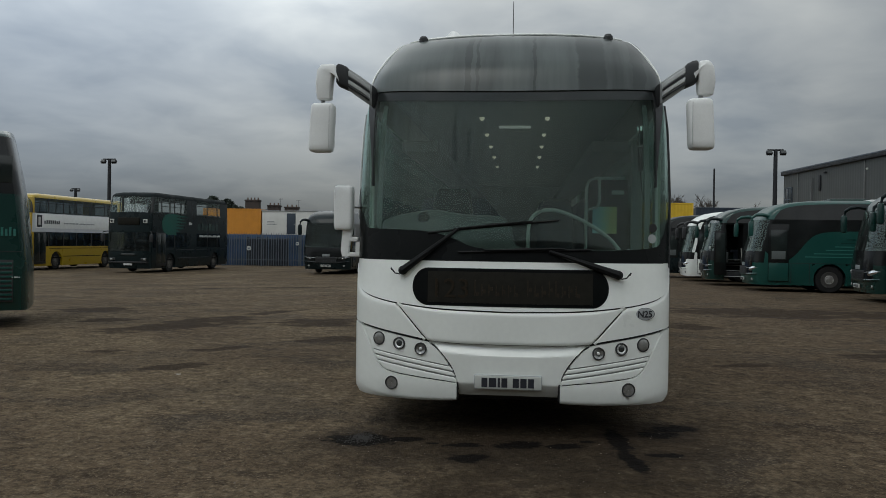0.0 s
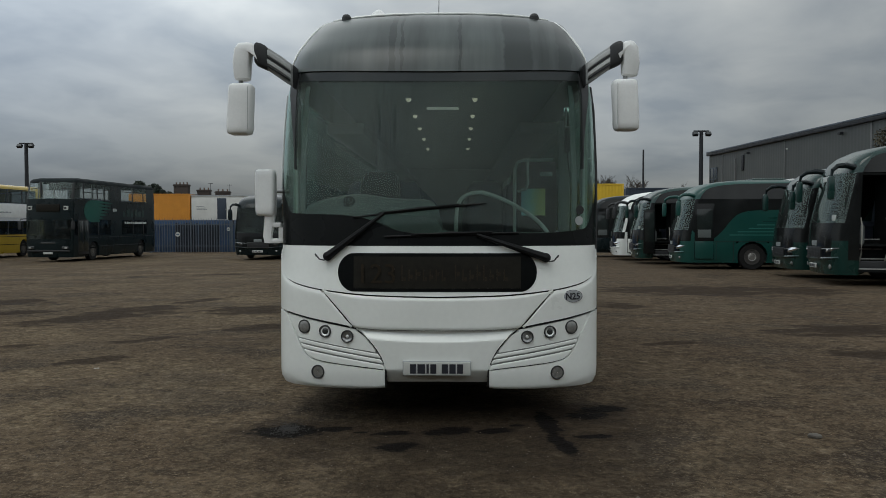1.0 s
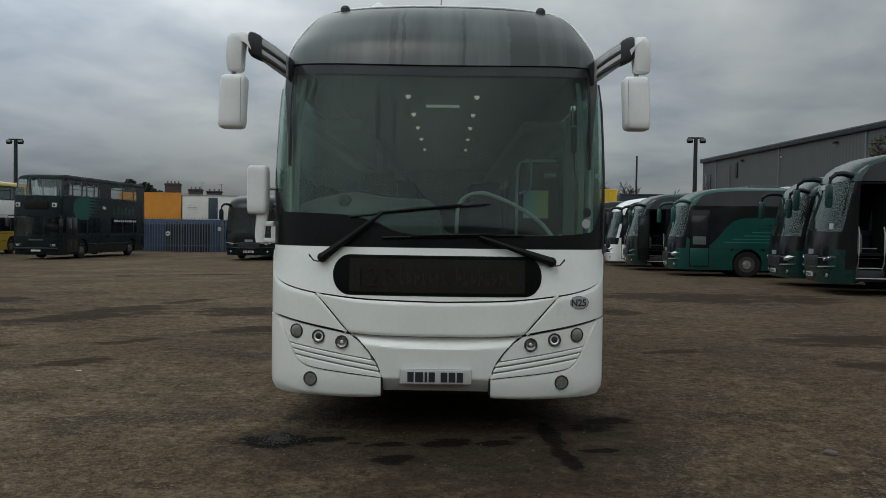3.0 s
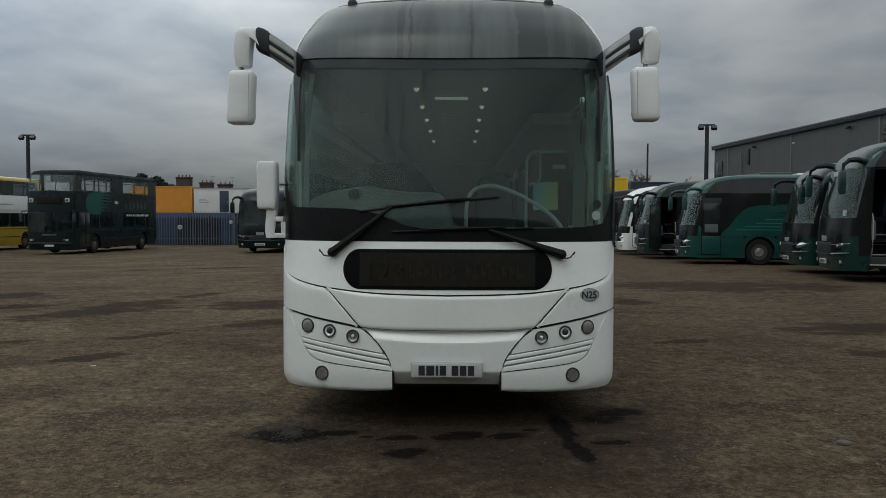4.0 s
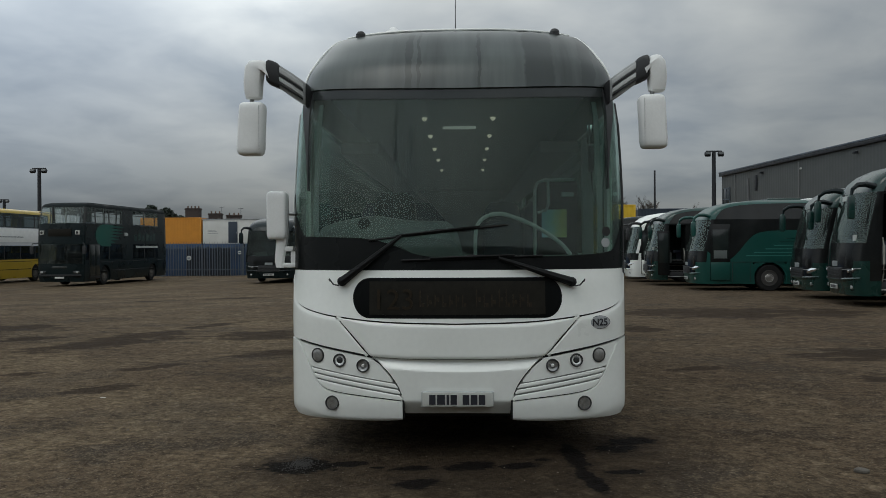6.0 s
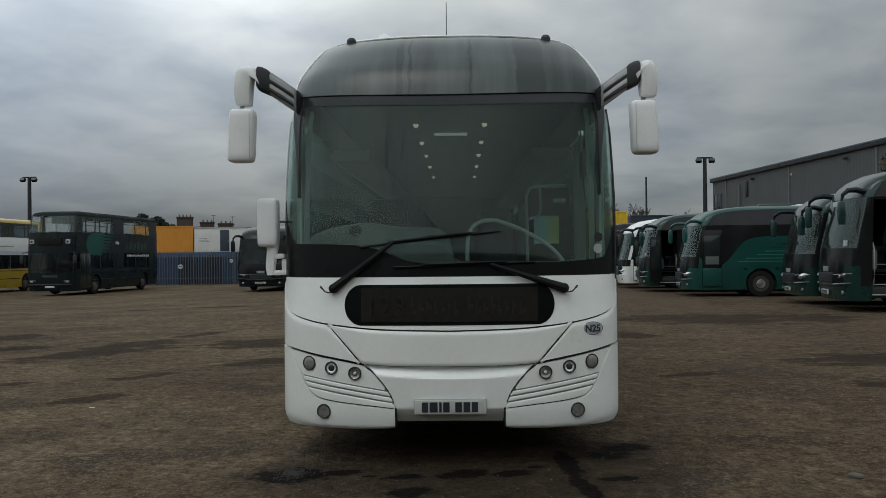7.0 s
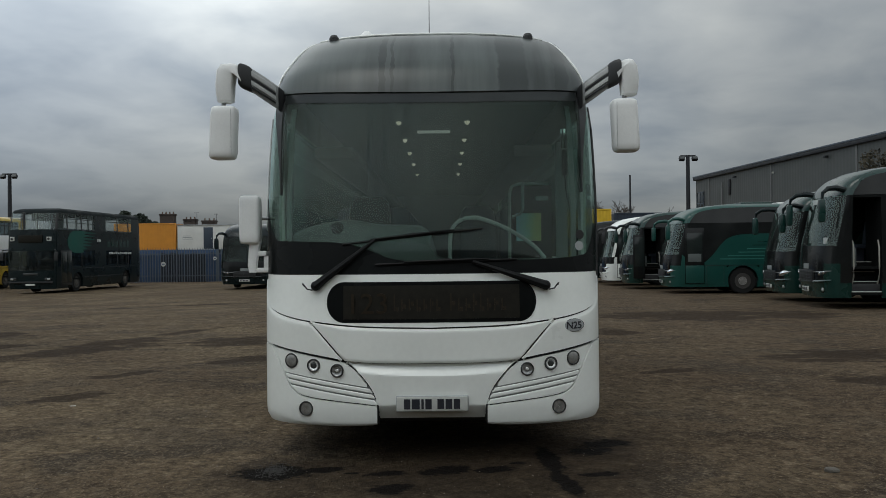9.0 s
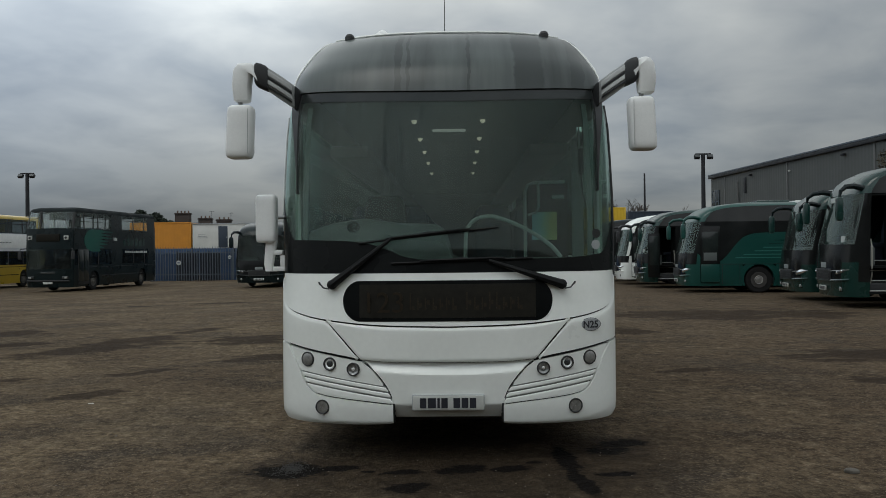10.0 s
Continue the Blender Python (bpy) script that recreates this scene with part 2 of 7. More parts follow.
AMBER = material("indicator_lens", (0.21, 0.21, 0.20), 0.2, 0.1, vary=0.2, scale=40, fine=160, coat=0.6)
DIMLENS = material("shaded_lamp_lens", (0.045, 0.05, 0.05), 0.2, 0.2, vary=0.25, scale=30, fine=160, coat=0.4)
DISPLAY = material("display_matrix", (0.013, 0.012, 0.009), 0.5, vary=0.3, scale=20, fine=260, spec=0.12)
LED = material("dim_amber_leds", (0.024, 0.0185, 0.012), 0.6, vary=0.3, scale=60, fine=200, spec=0.12)
LAMPGLOW = material("cabin_lamp", (0.8, 0.75, 0.65), 0.4, emit=(1.0, 0.86, 0.68, 0.40))
STRIP = material("pale_light_strip", (0.7, 0.7, 0.68), 0.4, emit=(1.0, 0.97, 0.9, 0.18))
for glow in (LAMPGLOW, STRIP):
    glow.cycles.emission_sampling = "NONE"


def streaked(name, clean, dusty, rough, runs=()):
    """Paint with dried rain streaks and wiped, darker upright patches."""
    m = bpy.data.materials.new(name)
    m.use_nodes = True
    nt = m.node_tree
    b = nt.nodes["Principled BSDF"]
    tc = nt.nodes.new("ShaderNodeTexCoord")
    acc = None
    for sc, stretch, lo, hi in ((1.5, (2.6, 0.3, 0.35), 0.36, 0.60), (2.2, (9.0, 0.4, 0.5), 0.50, 0.72)):
        mp = nt.nodes.new("ShaderNodeMapping")
        mp.inputs["Scale"].default_value = stretch
        n = nt.nodes.new("ShaderNodeTexNoise")
        n.inputs["Scale"].default_value = sc
        n.inputs["Detail"].default_value = 4
        r = nt.nodes.new("ShaderNodeMapRange")
        r.inputs["From Min"].default_value, r.inputs["From Max"].default_value = lo, hi
        nt.links.new(tc.outputs["Object"], mp.inputs[0])
        nt.links.new(mp.outputs[0], n.inputs["Vector"])
        nt.links.new(n.outputs[0], r.inputs[0])
        if acc is None:
            acc = r.outputs[0]
        else:
            av = nt.nodes.new("ShaderNodeMix")
            av.data_type = "FLOAT"
            av.inputs[0].default_value = 0.18
            nt.links.new(acc, av.inputs[2])
            nt.links.new(r.outputs[0], av.inputs[3])
            acc = av.outputs[0]
    mx = nt.nodes.new("ShaderNodeMix")
    mx.data_type = "RGBA"
    mx.inputs[6].default_value = (*dusty, 1)
    mx.inputs[7].default_value = (*clean, 1)
    nt.links.new(acc, mx.inputs[0])
    last = mx.outputs[2]
    # broad runs washed clean: middle across the coach, half width
    sep = nt.nodes.new("ShaderNodeSeparateXYZ")
    nt.links.new(tc.outputs["Object"], sep.inputs[0])
    wn = nt.nodes.new("ShaderNodeTexNoise")
    wn.inputs["Scale"].default_value = 6.0
    wn.inputs["Detail"].default_value = 5
    nt.links.new(tc.outputs["Object"], wn.inputs["Vector"])
    wob = nt.nodes.new("ShaderNodeMath")
    wob.operation = "MULTIPLY_ADD"
    wob.inputs[1].default_value = 0.09
    nt.links.new(wn.outputs[0], wob.inputs[0])
    nt.links.new(sep.outputs["X"], wob.inputs[2])
    for mid, half in runs:
        away = nt.nodes.new("ShaderNodeMath")
        away.operation = "SUBTRACT"
        away.inputs[1].default_value = mid + 0.045
        nt.links.new(wob.outputs[0], away.inputs[0])
        size = nt.nodes.new("ShaderNodeMath")
        size.operation = "ABSOLUTE"
        nt.links.new(away.outputs[0], size.inputs[0])
        r = nt.nodes.new("ShaderNodeMapRange")
        for key, value in (("From Min", half), ("From Max", half * 0.85), ("To Min", 0.0), ("To Max", 0.9)):
            r.inputs[key].default_value = value
        nt.links.new(size.outputs[0], r.inputs[0])
        m2 = nt.nodes.new("ShaderNodeMix")
        m2.data_type = "RGBA"
        nt.links.new(r.outputs[0], m2.inputs[0])
        nt.links.new(last, m2.inputs[6])
        m2.inputs[7].default_value = (*clean, 1)
        last = m2.outputs[2]
    nt.links.new(last, b.inputs["Base Color"])
    b.inputs["Roughness"].default_value = rough
    b.inputs["Specular IOR Level"].default_value = 0.42
    return m


DOME = streaked("dusty_charcoal_dome", (0.027, 0.034, 0.033), (0.082, 0.097, 0.093), 0.34, ((0.655, 0.125), (1.05, 0.06), (0.18, 0.014), (-0.30, 0.014), (-0.38, 0.03)))
WS_GLASS = glass("windscreen_glass", (0.66, 0.755, 0.72), 0.040, gain=0.34, washed=True, rise=0.85)
BUS_GLASS = glass("bus_window_glass", (0.90, 0.92, 0.92), 0.008, False, gain=0.6)
# the heavy film paints in the bus windscreen's grey sky reflection
BUS_SCREEN = glass("bus_windscreen_glass", (0.40, 0.45, 0.45), 0.075, False, gain=0.8)


# ---- mesh helpers ----
def gz(x, y):
    """Height of the yard, which falls away gently to the back."""
    return -0.0065 * min(max(y - 4.0, 0.0), 60.0) - 0.010 * min(max(-x - 5.0, 0.0), 18.0) * min(max(y / 20.0, 0.0), 1.0)


def finish(me, angle=32):
    me.polygons.foreach_set("use_smooth", [True] * len(me.polygons))
    me.set_sharp_from_angle(angle=radians(angle))
    me.update()


def part(name, bm, mat, parent, label="", angle=32, thick=0.0, outward=True):
    me = bpy.data.meshes.new(name)
    if outward:
        bmesh.ops.recalc_face_normals(bm, faces=bm.faces)
    bm.to_mesh(me)
    bm.free()
    me.materials.append(mat)
    finish(me, angle)
    ob = new(name, me)
    ob.parent = parent
    if thick:
        s = ob.modifiers.new("thickness", "SOLIDIFY")
        s.thickness, s.offset = thick, -1
        # crisp panel edges
        e = ob.modifiers.new("crisp_edges", "EDGE_SPLIT")
        e.split_angle = radians(48)
    return tagged(ob, label)


def root(name, m, label, category, group=""):
    ob = new(name)
    ob.empty_display_size = 0.3
    ob.matrix_world = m
    return tagged(ob, label, category, group)


def box(bm, x0, x1, y0, y1, z0, z1, bevel=0.0, m=None):
    r = bmesh.ops.create_cube(bm, size=1.0)
    vs = r["verts"]
    bmesh.ops.scale(bm, vec=(x1 - x0, y1 - y0, z1 - z0), verts=vs)
    bmesh.ops.translate(bm, vec=((x0 + x1) / 2, (y0 + y1) / 2, (z0 + z1) / 2), verts=vs)
    if bevel:
        es = list({e for v in vs for e in v.link_edges})
        r = bmesh.ops.bevel(bm, geom=es, offset=bevel, segments=2, profile=0.6, affect="EDGES")
        vs = list({v for f in r["faces"] for v in f.verts} | {v for v in vs if v.is_valid})
    if m is not None:
        bmesh.ops.transform(bm, matrix=m, verts=vs)
    return vs


def boxes(*args):
    bm = bmesh.new()
    for a in args:
        box(bm, *a)
    return bm


def tube(bm, pts, rad, sides=8, cap=True):
    """A round bar along pts; rad is one radius or one a point."""
    rads = rad if isinstance(rad, (list, tuple)) else [rad] * len(pts)
    pts = [Vector(p) for p in pts]
    rings = []
    ref = Vector((0, 0, 1))
    for i, p in enumerate(pts):
        d = (pts[min(i + 1, len(pts) - 1)] - pts[max(i - 1, 0)]).normalized()
        if abs(d.dot(ref)) > 0.95:
            ref = Vector((1, 0, 0)) if abs(d.x) < 0.9 else Vector((0, 1, 0))
        s = d.cross(ref).normalized()
        u = s.cross(d).normalized()
        rings.append([bm.verts.new(p + rads[i] * (math.cos(k * 2 * math.pi / sides) * s + math.sin(k * 2 * math.pi / sides) * u)) for k in range(sides)])
    for a, b in zip(rings, rings[1:]):
        for k in range(sides):
            bm.faces.new((a[k], a[(k + 1) % sides], b[(k + 1) % sides], b[k]))
    if cap:
        bm.faces.new(rings[0][::-1])
        bm.faces.new(rings[-1])
    return bm


def lathe(bm, profile, m, steps=24):
    """Profile of (radius, along) turned round the local y axis, then placed by m."""
    rings = []
    for r, h in profile:
        rings.append([bm.verts.new(m @ Vector((r * math.cos(k * 2 * math.pi / steps), h, r * math.sin(k * 2 * math.pi / steps)))) for k in range(steps)])
    for a, b in zip(rings, rings[1:]):
        for k in range(steps):
            bm.faces.new((a[k], a[(k + 1) % steps], b[(k + 1) % steps], b[k]))
    for ring in (rings[0], rings[-1]):
        bm.faces.new(ring)
    return bm


def smooth(points, n):
    """n values along a smooth curve through (position, value) points; returns a function."""
    xs = [p[0] for p in points]
    ys = [p[1] for p in points]

    def f(x):
        if x <= xs[0]:
            return ys[0]
        if x >= xs[-1]:
            return ys[-1]
        i = max(k for k in range(len(xs) - 1) if xs[k] <= x)
        h = xs[i + 1] - xs[i]
        t = (x - xs[i]) / h
        s = [(ys[k + 1] - ys[k]) / (xs[k + 1] - xs[k]) for k in range(len(xs) - 1)]
        m = [0.0] * len(xs)
        m[0], m[-1] = s[0], s[-1]
        for k in range(1, len(xs) - 1):
            m[k] = 0.0 if s[k - 1] * s[k] <= 0 else 2 * s[k - 1] * s[k] / (s[k - 1] + s[k])
        return (2 * t**3 - 3 * t**2 + 1) * ys[i] + (t**3 - 2 * t**2 + t) * h * m[i] + (3 * t**2 - 2 * t**3) * ys[i + 1] + (t**3 - t**2) * h * m[i + 1]

    return f


def superell(theta, n):
    """Unit rounded-front curve: across and back, for theta from -90 to 90 degrees."""
    s, c = math.sin(theta), math.cos(theta)
    return math.copysign(abs(s) ** (2 / n), s), 1 - abs(c) ** (2 / n)


class Hull:
    """A vehicle shell: rounded front, straight sides, rounded back, as a grid of columns round the plan and levels up the height.
    front(z) and back(z) give the ends, wide(z) the half width, nose(z) and tail(z) the depth of the rounded ends."""

    def __init__(self, length, levels, ys, front, wide, nose, back, tail, n=2.5, front_steps=14, back_steps=8):
        self.cols = []
        for i in range(front_steps + 1):
            self.cols.append(("f", radians(-90 + 180 * i / front_steps)))
        for y in ys:
            self.cols.append(("r", y))
        for i in range(back_steps + 1):
            self.cols.append(("b", radians(90 - 180 * i / back_steps)))
        for y in reversed(ys):
            self.cols.append(("l", y))
        self.rows = []
        self.levels = levels
        for lev in levels:
            ring = []
            for kind, v in self.cols:
                if callable(lev):
                    z = lev(v if kind in "rl" else (0.0 if kind == "f" else length))
                else:
                    z = lev
                w, yf, d, yb, tl = wide(z), front(z), nose(z), back(z), tail(z)
                if kind == "f":
                    a, b = superell(v, n)
                    ring.append(Vector((w * a, yf + d * b, z)))
                elif kind == "b":
                    a, b = superell(v, n)
                    ring.append(Vector((w * a, yb - tl * b, z)))
                else:
                    lo, hi = yf + d + 0.01, yb - tl - 0.01
                    ring.append(Vector((w if kind == "r" else -w, min(max(v, lo), hi), z)))
            self.rows.append(ring)

    def build(self, pick):
        """pick(kind, value, middle, level) names the part of each face, or None for an opening. Returns a mesh a part."""
        found = {}
        n = len(self.cols)
        for k in range(len(self.rows) - 1):
            for j in range(n):
                a, b = self.rows[k][j], self.rows[k][(j + 1) % n]
                c, d = self.rows[k + 1][(j + 1) % n], self.rows[k + 1][j]
                mid = (a + b + c + d) / 4
                kind = self.cols[j][0] if self.cols[j][0] == self.cols[(j + 1) % n][0] else "c"
                key = pick(kind, mid, k)
                if key is not None:
                    found.setdefault(key, []).append(((k, j), (k, (j + 1) % n), (k + 1, (j + 1) % n), (k + 1, j)))
        made = {}
        for key, faces in found.items():
            bm = bmesh.new()
            vs = {}
            for f in faces:
                q = []
                for c in f:
                    if c not in vs:
                        vs[c] = bm.verts.new(self.rows[c[0]][c[1]])
                    q.append(vs[c])
                if len(set(q)) == 4:
                    bm.faces.new(q)
            bmesh.ops.remove_doubles(bm, verts=bm.verts, dist=0.0005)
            made[key] = bm
        return made

    def lid(self, k):
        bm = bmesh.new()
        bm.faces.new([bm.verts.new(p) for p in self.rows[k]])
        return bm


# ---- ground ----
def ground_material(name, tones, wet, patches=False):
    m = bpy.data.materials.new(name)
    m.use_nodes = True
    nt = m.node_tree
    b = nt.nodes["Principled BSDF"]
    tc = nt.nodes.new("ShaderNodeTexCoord")

    def noise_at(scale, stretch=(1, 1, 1), detail=5, turn=0.0):
        mp = nt.nodes.new("ShaderNodeMapping")
        mp.inputs["Scale"].default_value = stretch
        mp.inputs["Rotation"].default_value = (0, 0, turn)
        n = nt.nodes.new("ShaderNodeTexNoise")
        n.inputs["Scale"].default_value = scale
        n.inputs["Detail"].default_value = detail
        n.inputs["Roughness"].default_value = 0.6
        nt.links.new(tc.outputs["Object"], mp.inputs[0])
        nt.links.new(mp.outputs[0], n.inputs["Vector"])
        return n.outputs[0]

    def ranged(src, lo, hi, a, c):
        r = nt.nodes.new("ShaderNodeMapRange")
        r.inputs["From Min"].default_value, r.inputs["From Max"].default_value = lo, hi
        r.inputs["To Min"].default_value, r.inputs["To Max"].default_value = a, c
        nt.links.new(src, r.inputs[0])
        return r.outputs[0]

    def mixed(fac, a, c):
        x = nt.nodes.new("ShaderNodeMix")
        x.data_type = "RGBA"
        for i, v in ((0, fac), (6, a), (7, c)):
            if isinstance(v, tuple):
                x.inputs[i].default_value = (*v, 1)
            else:
                nt.links.new(v, x.inputs[i])
        return x.outputs[2]

    dry, brown, dark, light = tones
    broad = noise_at(0.35, (1, 1, 1), 6)
    col = mixed(ranged(broad, 0.40, 0.60, 0, 1), dry, brown)
    # the yard is paler brown on one side and darker on the other
    sx = nt.nodes.new("ShaderNodeSeparateXYZ")
    nt.links.new(tc.outputs["Object"], sx.inputs[0])
    wob = nt.nodes.new("ShaderNodeMath")
    wob.operation = "MULTIPLY_ADD"
    wob.inputs[1].default_value = 9.0
    nt.links.new(noise_at(0.22, (1, 1, 1), 5), wob.inputs[0])
    nt.links.new(sx.outputs["X"], wob.inputs[2])
    col = mixed(ranged(wob.outputs[0], 2.5, 9.5, 0, 0.6), col, (0.064, 0.043, 0.029))
    patch = noise_at(0.55, (0.75, 1.3, 1), 9, 0.08)
    small = noise_at(1.5, (0.6, 1.5, 1), 8, -0.1)
    damp = ranged(patch, 0.55, 0.58, 0, 1)
    damp2 = ranged(small, 0.59, 0.62, 0, 1)
    col = mixed(ranged(damp, 0, 1, 0, wet), col, dark)
    col = mixed(ranged(damp2, 0, 1, 0, wet * 0.7), col, dark)
    middling = noise_at(2.7, (1, 1, 1), 7)
    col = mixed(ranged(middling, 0.50, 0.64, 0, 0.5), col, dark)
    greyed = ranged(noise_at(0.9, (1, 1, 1), 7), 0.52, 0.62, 0, 0.5)
    # paler, dry drifts of grit
    col = mixed(ranged(noise_at(0.55, (0.5, 1.3, 1), 8, 0.3), 0.54, 0.64, 0, 0.4), col, (0.15, 0.118, 0.078))
    col = mixed(greyed, col, (0.048, 0.041, 0.034))
    mottled = noise_at(21, (1, 1, 1), 6)
    col = mixed(ranged(mottled, 0.44, 0.60, 0, 0.62), col, dark)
    # hollows a hand's width across are toned darker, crowns lighter
    lumps = noise_at(7.5, (1, 1, 1), 5)
    col = mixed(ranged(lumps, 0.52, 0.66, 0, 0.55), col, dark)
    col = mixed(ranged(lumps, 0.46, 0.34, 0, 0.35), col, light)
    grit = noise_at(42, (1, 1, 1), 4)
    col = mixed(ranged(grit, 0.50, 0.68, 0, 0.54), col, light)
    stones = nt.nodes.new("ShaderNodeTexVoronoi")
    stones.inputs["Scale"].default_value = 22
    nt.links.new(tc.outputs["Object"], stones.inputs["Vector"])
    col = mixed(ranged(stones.outputs["Distance"], 0.08, 0.17, 0.75, 0), col, light)
    # trodden, oily ground where coaches pull up, with the front coach's shade painted in
    oil_shade = nt.nodes.new("ShaderNodeVectorMath")
    oil_shade.operation = "DISTANCE"
    oil_shade.inputs[1].default_value = (0.4, -0.15, 0)
    nt.links.new(tc.outputs["Object"], oil_shade.inputs[0])
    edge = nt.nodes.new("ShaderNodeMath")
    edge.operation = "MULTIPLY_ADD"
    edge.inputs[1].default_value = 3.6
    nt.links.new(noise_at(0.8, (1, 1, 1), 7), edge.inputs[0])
    nt.links.new(oil_shade.outputs["Value"], edge.inputs[2])
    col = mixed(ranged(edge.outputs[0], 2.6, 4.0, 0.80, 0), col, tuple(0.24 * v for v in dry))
    if patches:
        # damp places laid out in the mesh, streaked and broken up at their edges
        at = nt.nodes.new("ShaderNodeAttribute")
        at.attribute_name = "dampness"

        def ragged(src, *layers):
            for amount, tex in layers:
                rag = nt.nodes.new("ShaderNodeMath")
                rag.operation = "MULTIPLY_ADD"
                rag.inputs[1].default_value = amount
                nt.links.new(tex, rag.inputs[0])
                nt.links.new(src, rag.inputs[2])
                src = rag.outputs[0]
            return src

        wetness = ragged(at.outputs["Fac"], (1.5, noise_at(1.7, (0.8, 1.3, 1), 9)), (0.9, noise_at(5.5, (0.45, 1.6, 1), 9, 0.5)))
        col = mixed(ranged(wetness, 1.18, 1.42, 0, 0.80), col, (0.027, 0.0185, 0.0125))
        # oil and water dripped where engines idle: middle, half length, turn, half width
        nearest = None
        for cx, cy, rx, tn, ry in DRIPS:
            mp = nt.nodes.new("ShaderNodeMapping")
            mp.vector_type = "TEXTURE"
            mp.inputs["Location"].default_value = (cx, cy, 0)
            mp.inputs["Rotation"].default_value = (0, 0, radians(tn))
            mp.inputs["Scale"].default_value = (rx, ry, 50)
            nt.links.new(tc.outputs["Object"], mp.inputs[0])
            ln = nt.nodes.new("ShaderNodeVectorMath")
            ln.operation = "LENGTH"
            nt.links.new(mp.outputs[0], ln.inputs[0])
            if nearest is None:
                nearest = ln.outputs["Value"]
            else:
                low_ = nt.nodes.new("ShaderNodeMath")
                low_.operation = "MINIMUM"
                nt.links.new(nearest, low_.inputs[0])
                nt.links.new(ln.outputs["Value"], low_.inputs[1])
                nearest = low_.outputs[0]
        drip = ragged(nearest, (2.2, noise_at(5.0, (1, 1.5, 1), 8)), (1.2, noise_at(19.0, (1, 1.4, 1), 6)))
        col = mixed(ranged(drip, 2.7, 4.4, 0.55, 0), col, (0.020, 0.0145, 0.0105))
        col = mixed(ranged(drip, 2.62, 2.90, 0.92, 0), col, (0.0045, 0.0036, 0.0032))
    # every stone of the worn surface has a tone of its own
    for scale, lo, hi in ((17, 0.86, 1.16), (44, 0.78, 1.24)):
        cell = nt.nodes.new("ShaderNodeTexVoronoi")
        cell.inputs["Scale"].default_value = scale
        nt.links.new(tc.outputs["Object"], cell.inputs["Vector"])
        one = nt.nodes.new("ShaderNodeSeparateColor")
        nt.links.new(cell.outputs["Color"], one.inputs[0])
        tone = nt.nodes.new("ShaderNodeVectorMath")
        tone.operation = "SCALE"
        nt.links.new(col, tone.inputs[0])
        nt.links.new(ranged(one.outputs[0], 0, 1, lo, hi), tone.inputs["Scale"])
        col = tone.outputs[0]
    nt.links.new(col, b.inputs["Base Color"])
    b.inputs["Specular IOR Level"].default_value = 0.08
    nt.links.new(ranged(damp, 0, 1, 0.92, 0.84), b.inputs["Roughness"])
    add = nt.nodes.new("ShaderNodeMath")
    add.operation = "ADD"
    nt.links.new(grit, add.inputs[0])
    nt.links.new(ranged(stones.outputs["Distance"], 0.0, 0.25, 0.5, 0), add.inputs[1])
    heave = nt.nodes.new("ShaderNodeMath")
    heave.operation = "MULTIPLY_ADD"
    heave.inputs[1].default_value = -1.6
    nt.links.new(lumps, heave.inputs[0])
    nt.links.new(add.outputs[0], heave.inputs[2])
    bp = nt.nodes.new("ShaderNodeBump")
    bp.inputs["Strength"].default_value = 0.8
    bp.inputs["Distance"].default_value = 0.03
    nt.links.new(heave.outputs[0], bp.inputs["Height"])
    nt.links.new(bp.outputs[0], b.inputs["Normal"])
    return m


DRIPS = ((-0.83, 0.0, 0.17, 12, 0.07), (-0.33, -0.12, 0.13, 6, 0.055), (0.11, -0.07, 0.20, 8, 0.085), (0.44, -0.09, 0.16, 4, 0.07), (-0.27, -0.47, 0.13, 12, 0.09),
         (0.86, 0.12, 0.34, -88, 0.07), (0.90, -0.42, 0.26, -78, 0.06), (1.17, -0.24, 0.14, 14, 0.05), (1.38, 0.62, 0.2, 20, 0.10), (1.22, 0.36, 0.16, 10, 0.1), (0.62, 0.05, 0.07, 0, 0.03), (-0.58, -0.09, 0.05, 0, 0.02), (-1.14, -0.06, 0.26, 8, 0.17))
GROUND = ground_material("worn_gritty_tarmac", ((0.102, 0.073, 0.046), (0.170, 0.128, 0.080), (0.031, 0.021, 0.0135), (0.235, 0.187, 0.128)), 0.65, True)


def spread(near, step, far):
    """Even steps out to near, then ever wider ones out to far."""
    v, s, out_ = 0.0, step, [0.0]
    while v < far:
        if v >= near:
            s *= 1.25
        v += s
        out_.append(v)
    return [-q for q in out_[:0:-1]] + out_


def relief(x, y):
    near = max(0.0, 1 - math.hypot(x, y) / 45)
    return near * (0.022 * noise.noise((x * 0.5, y * 0.5, 0)) + 0.010 * noise.noise((x * 2.1, y * 2.1, 4))) if near else 0.0


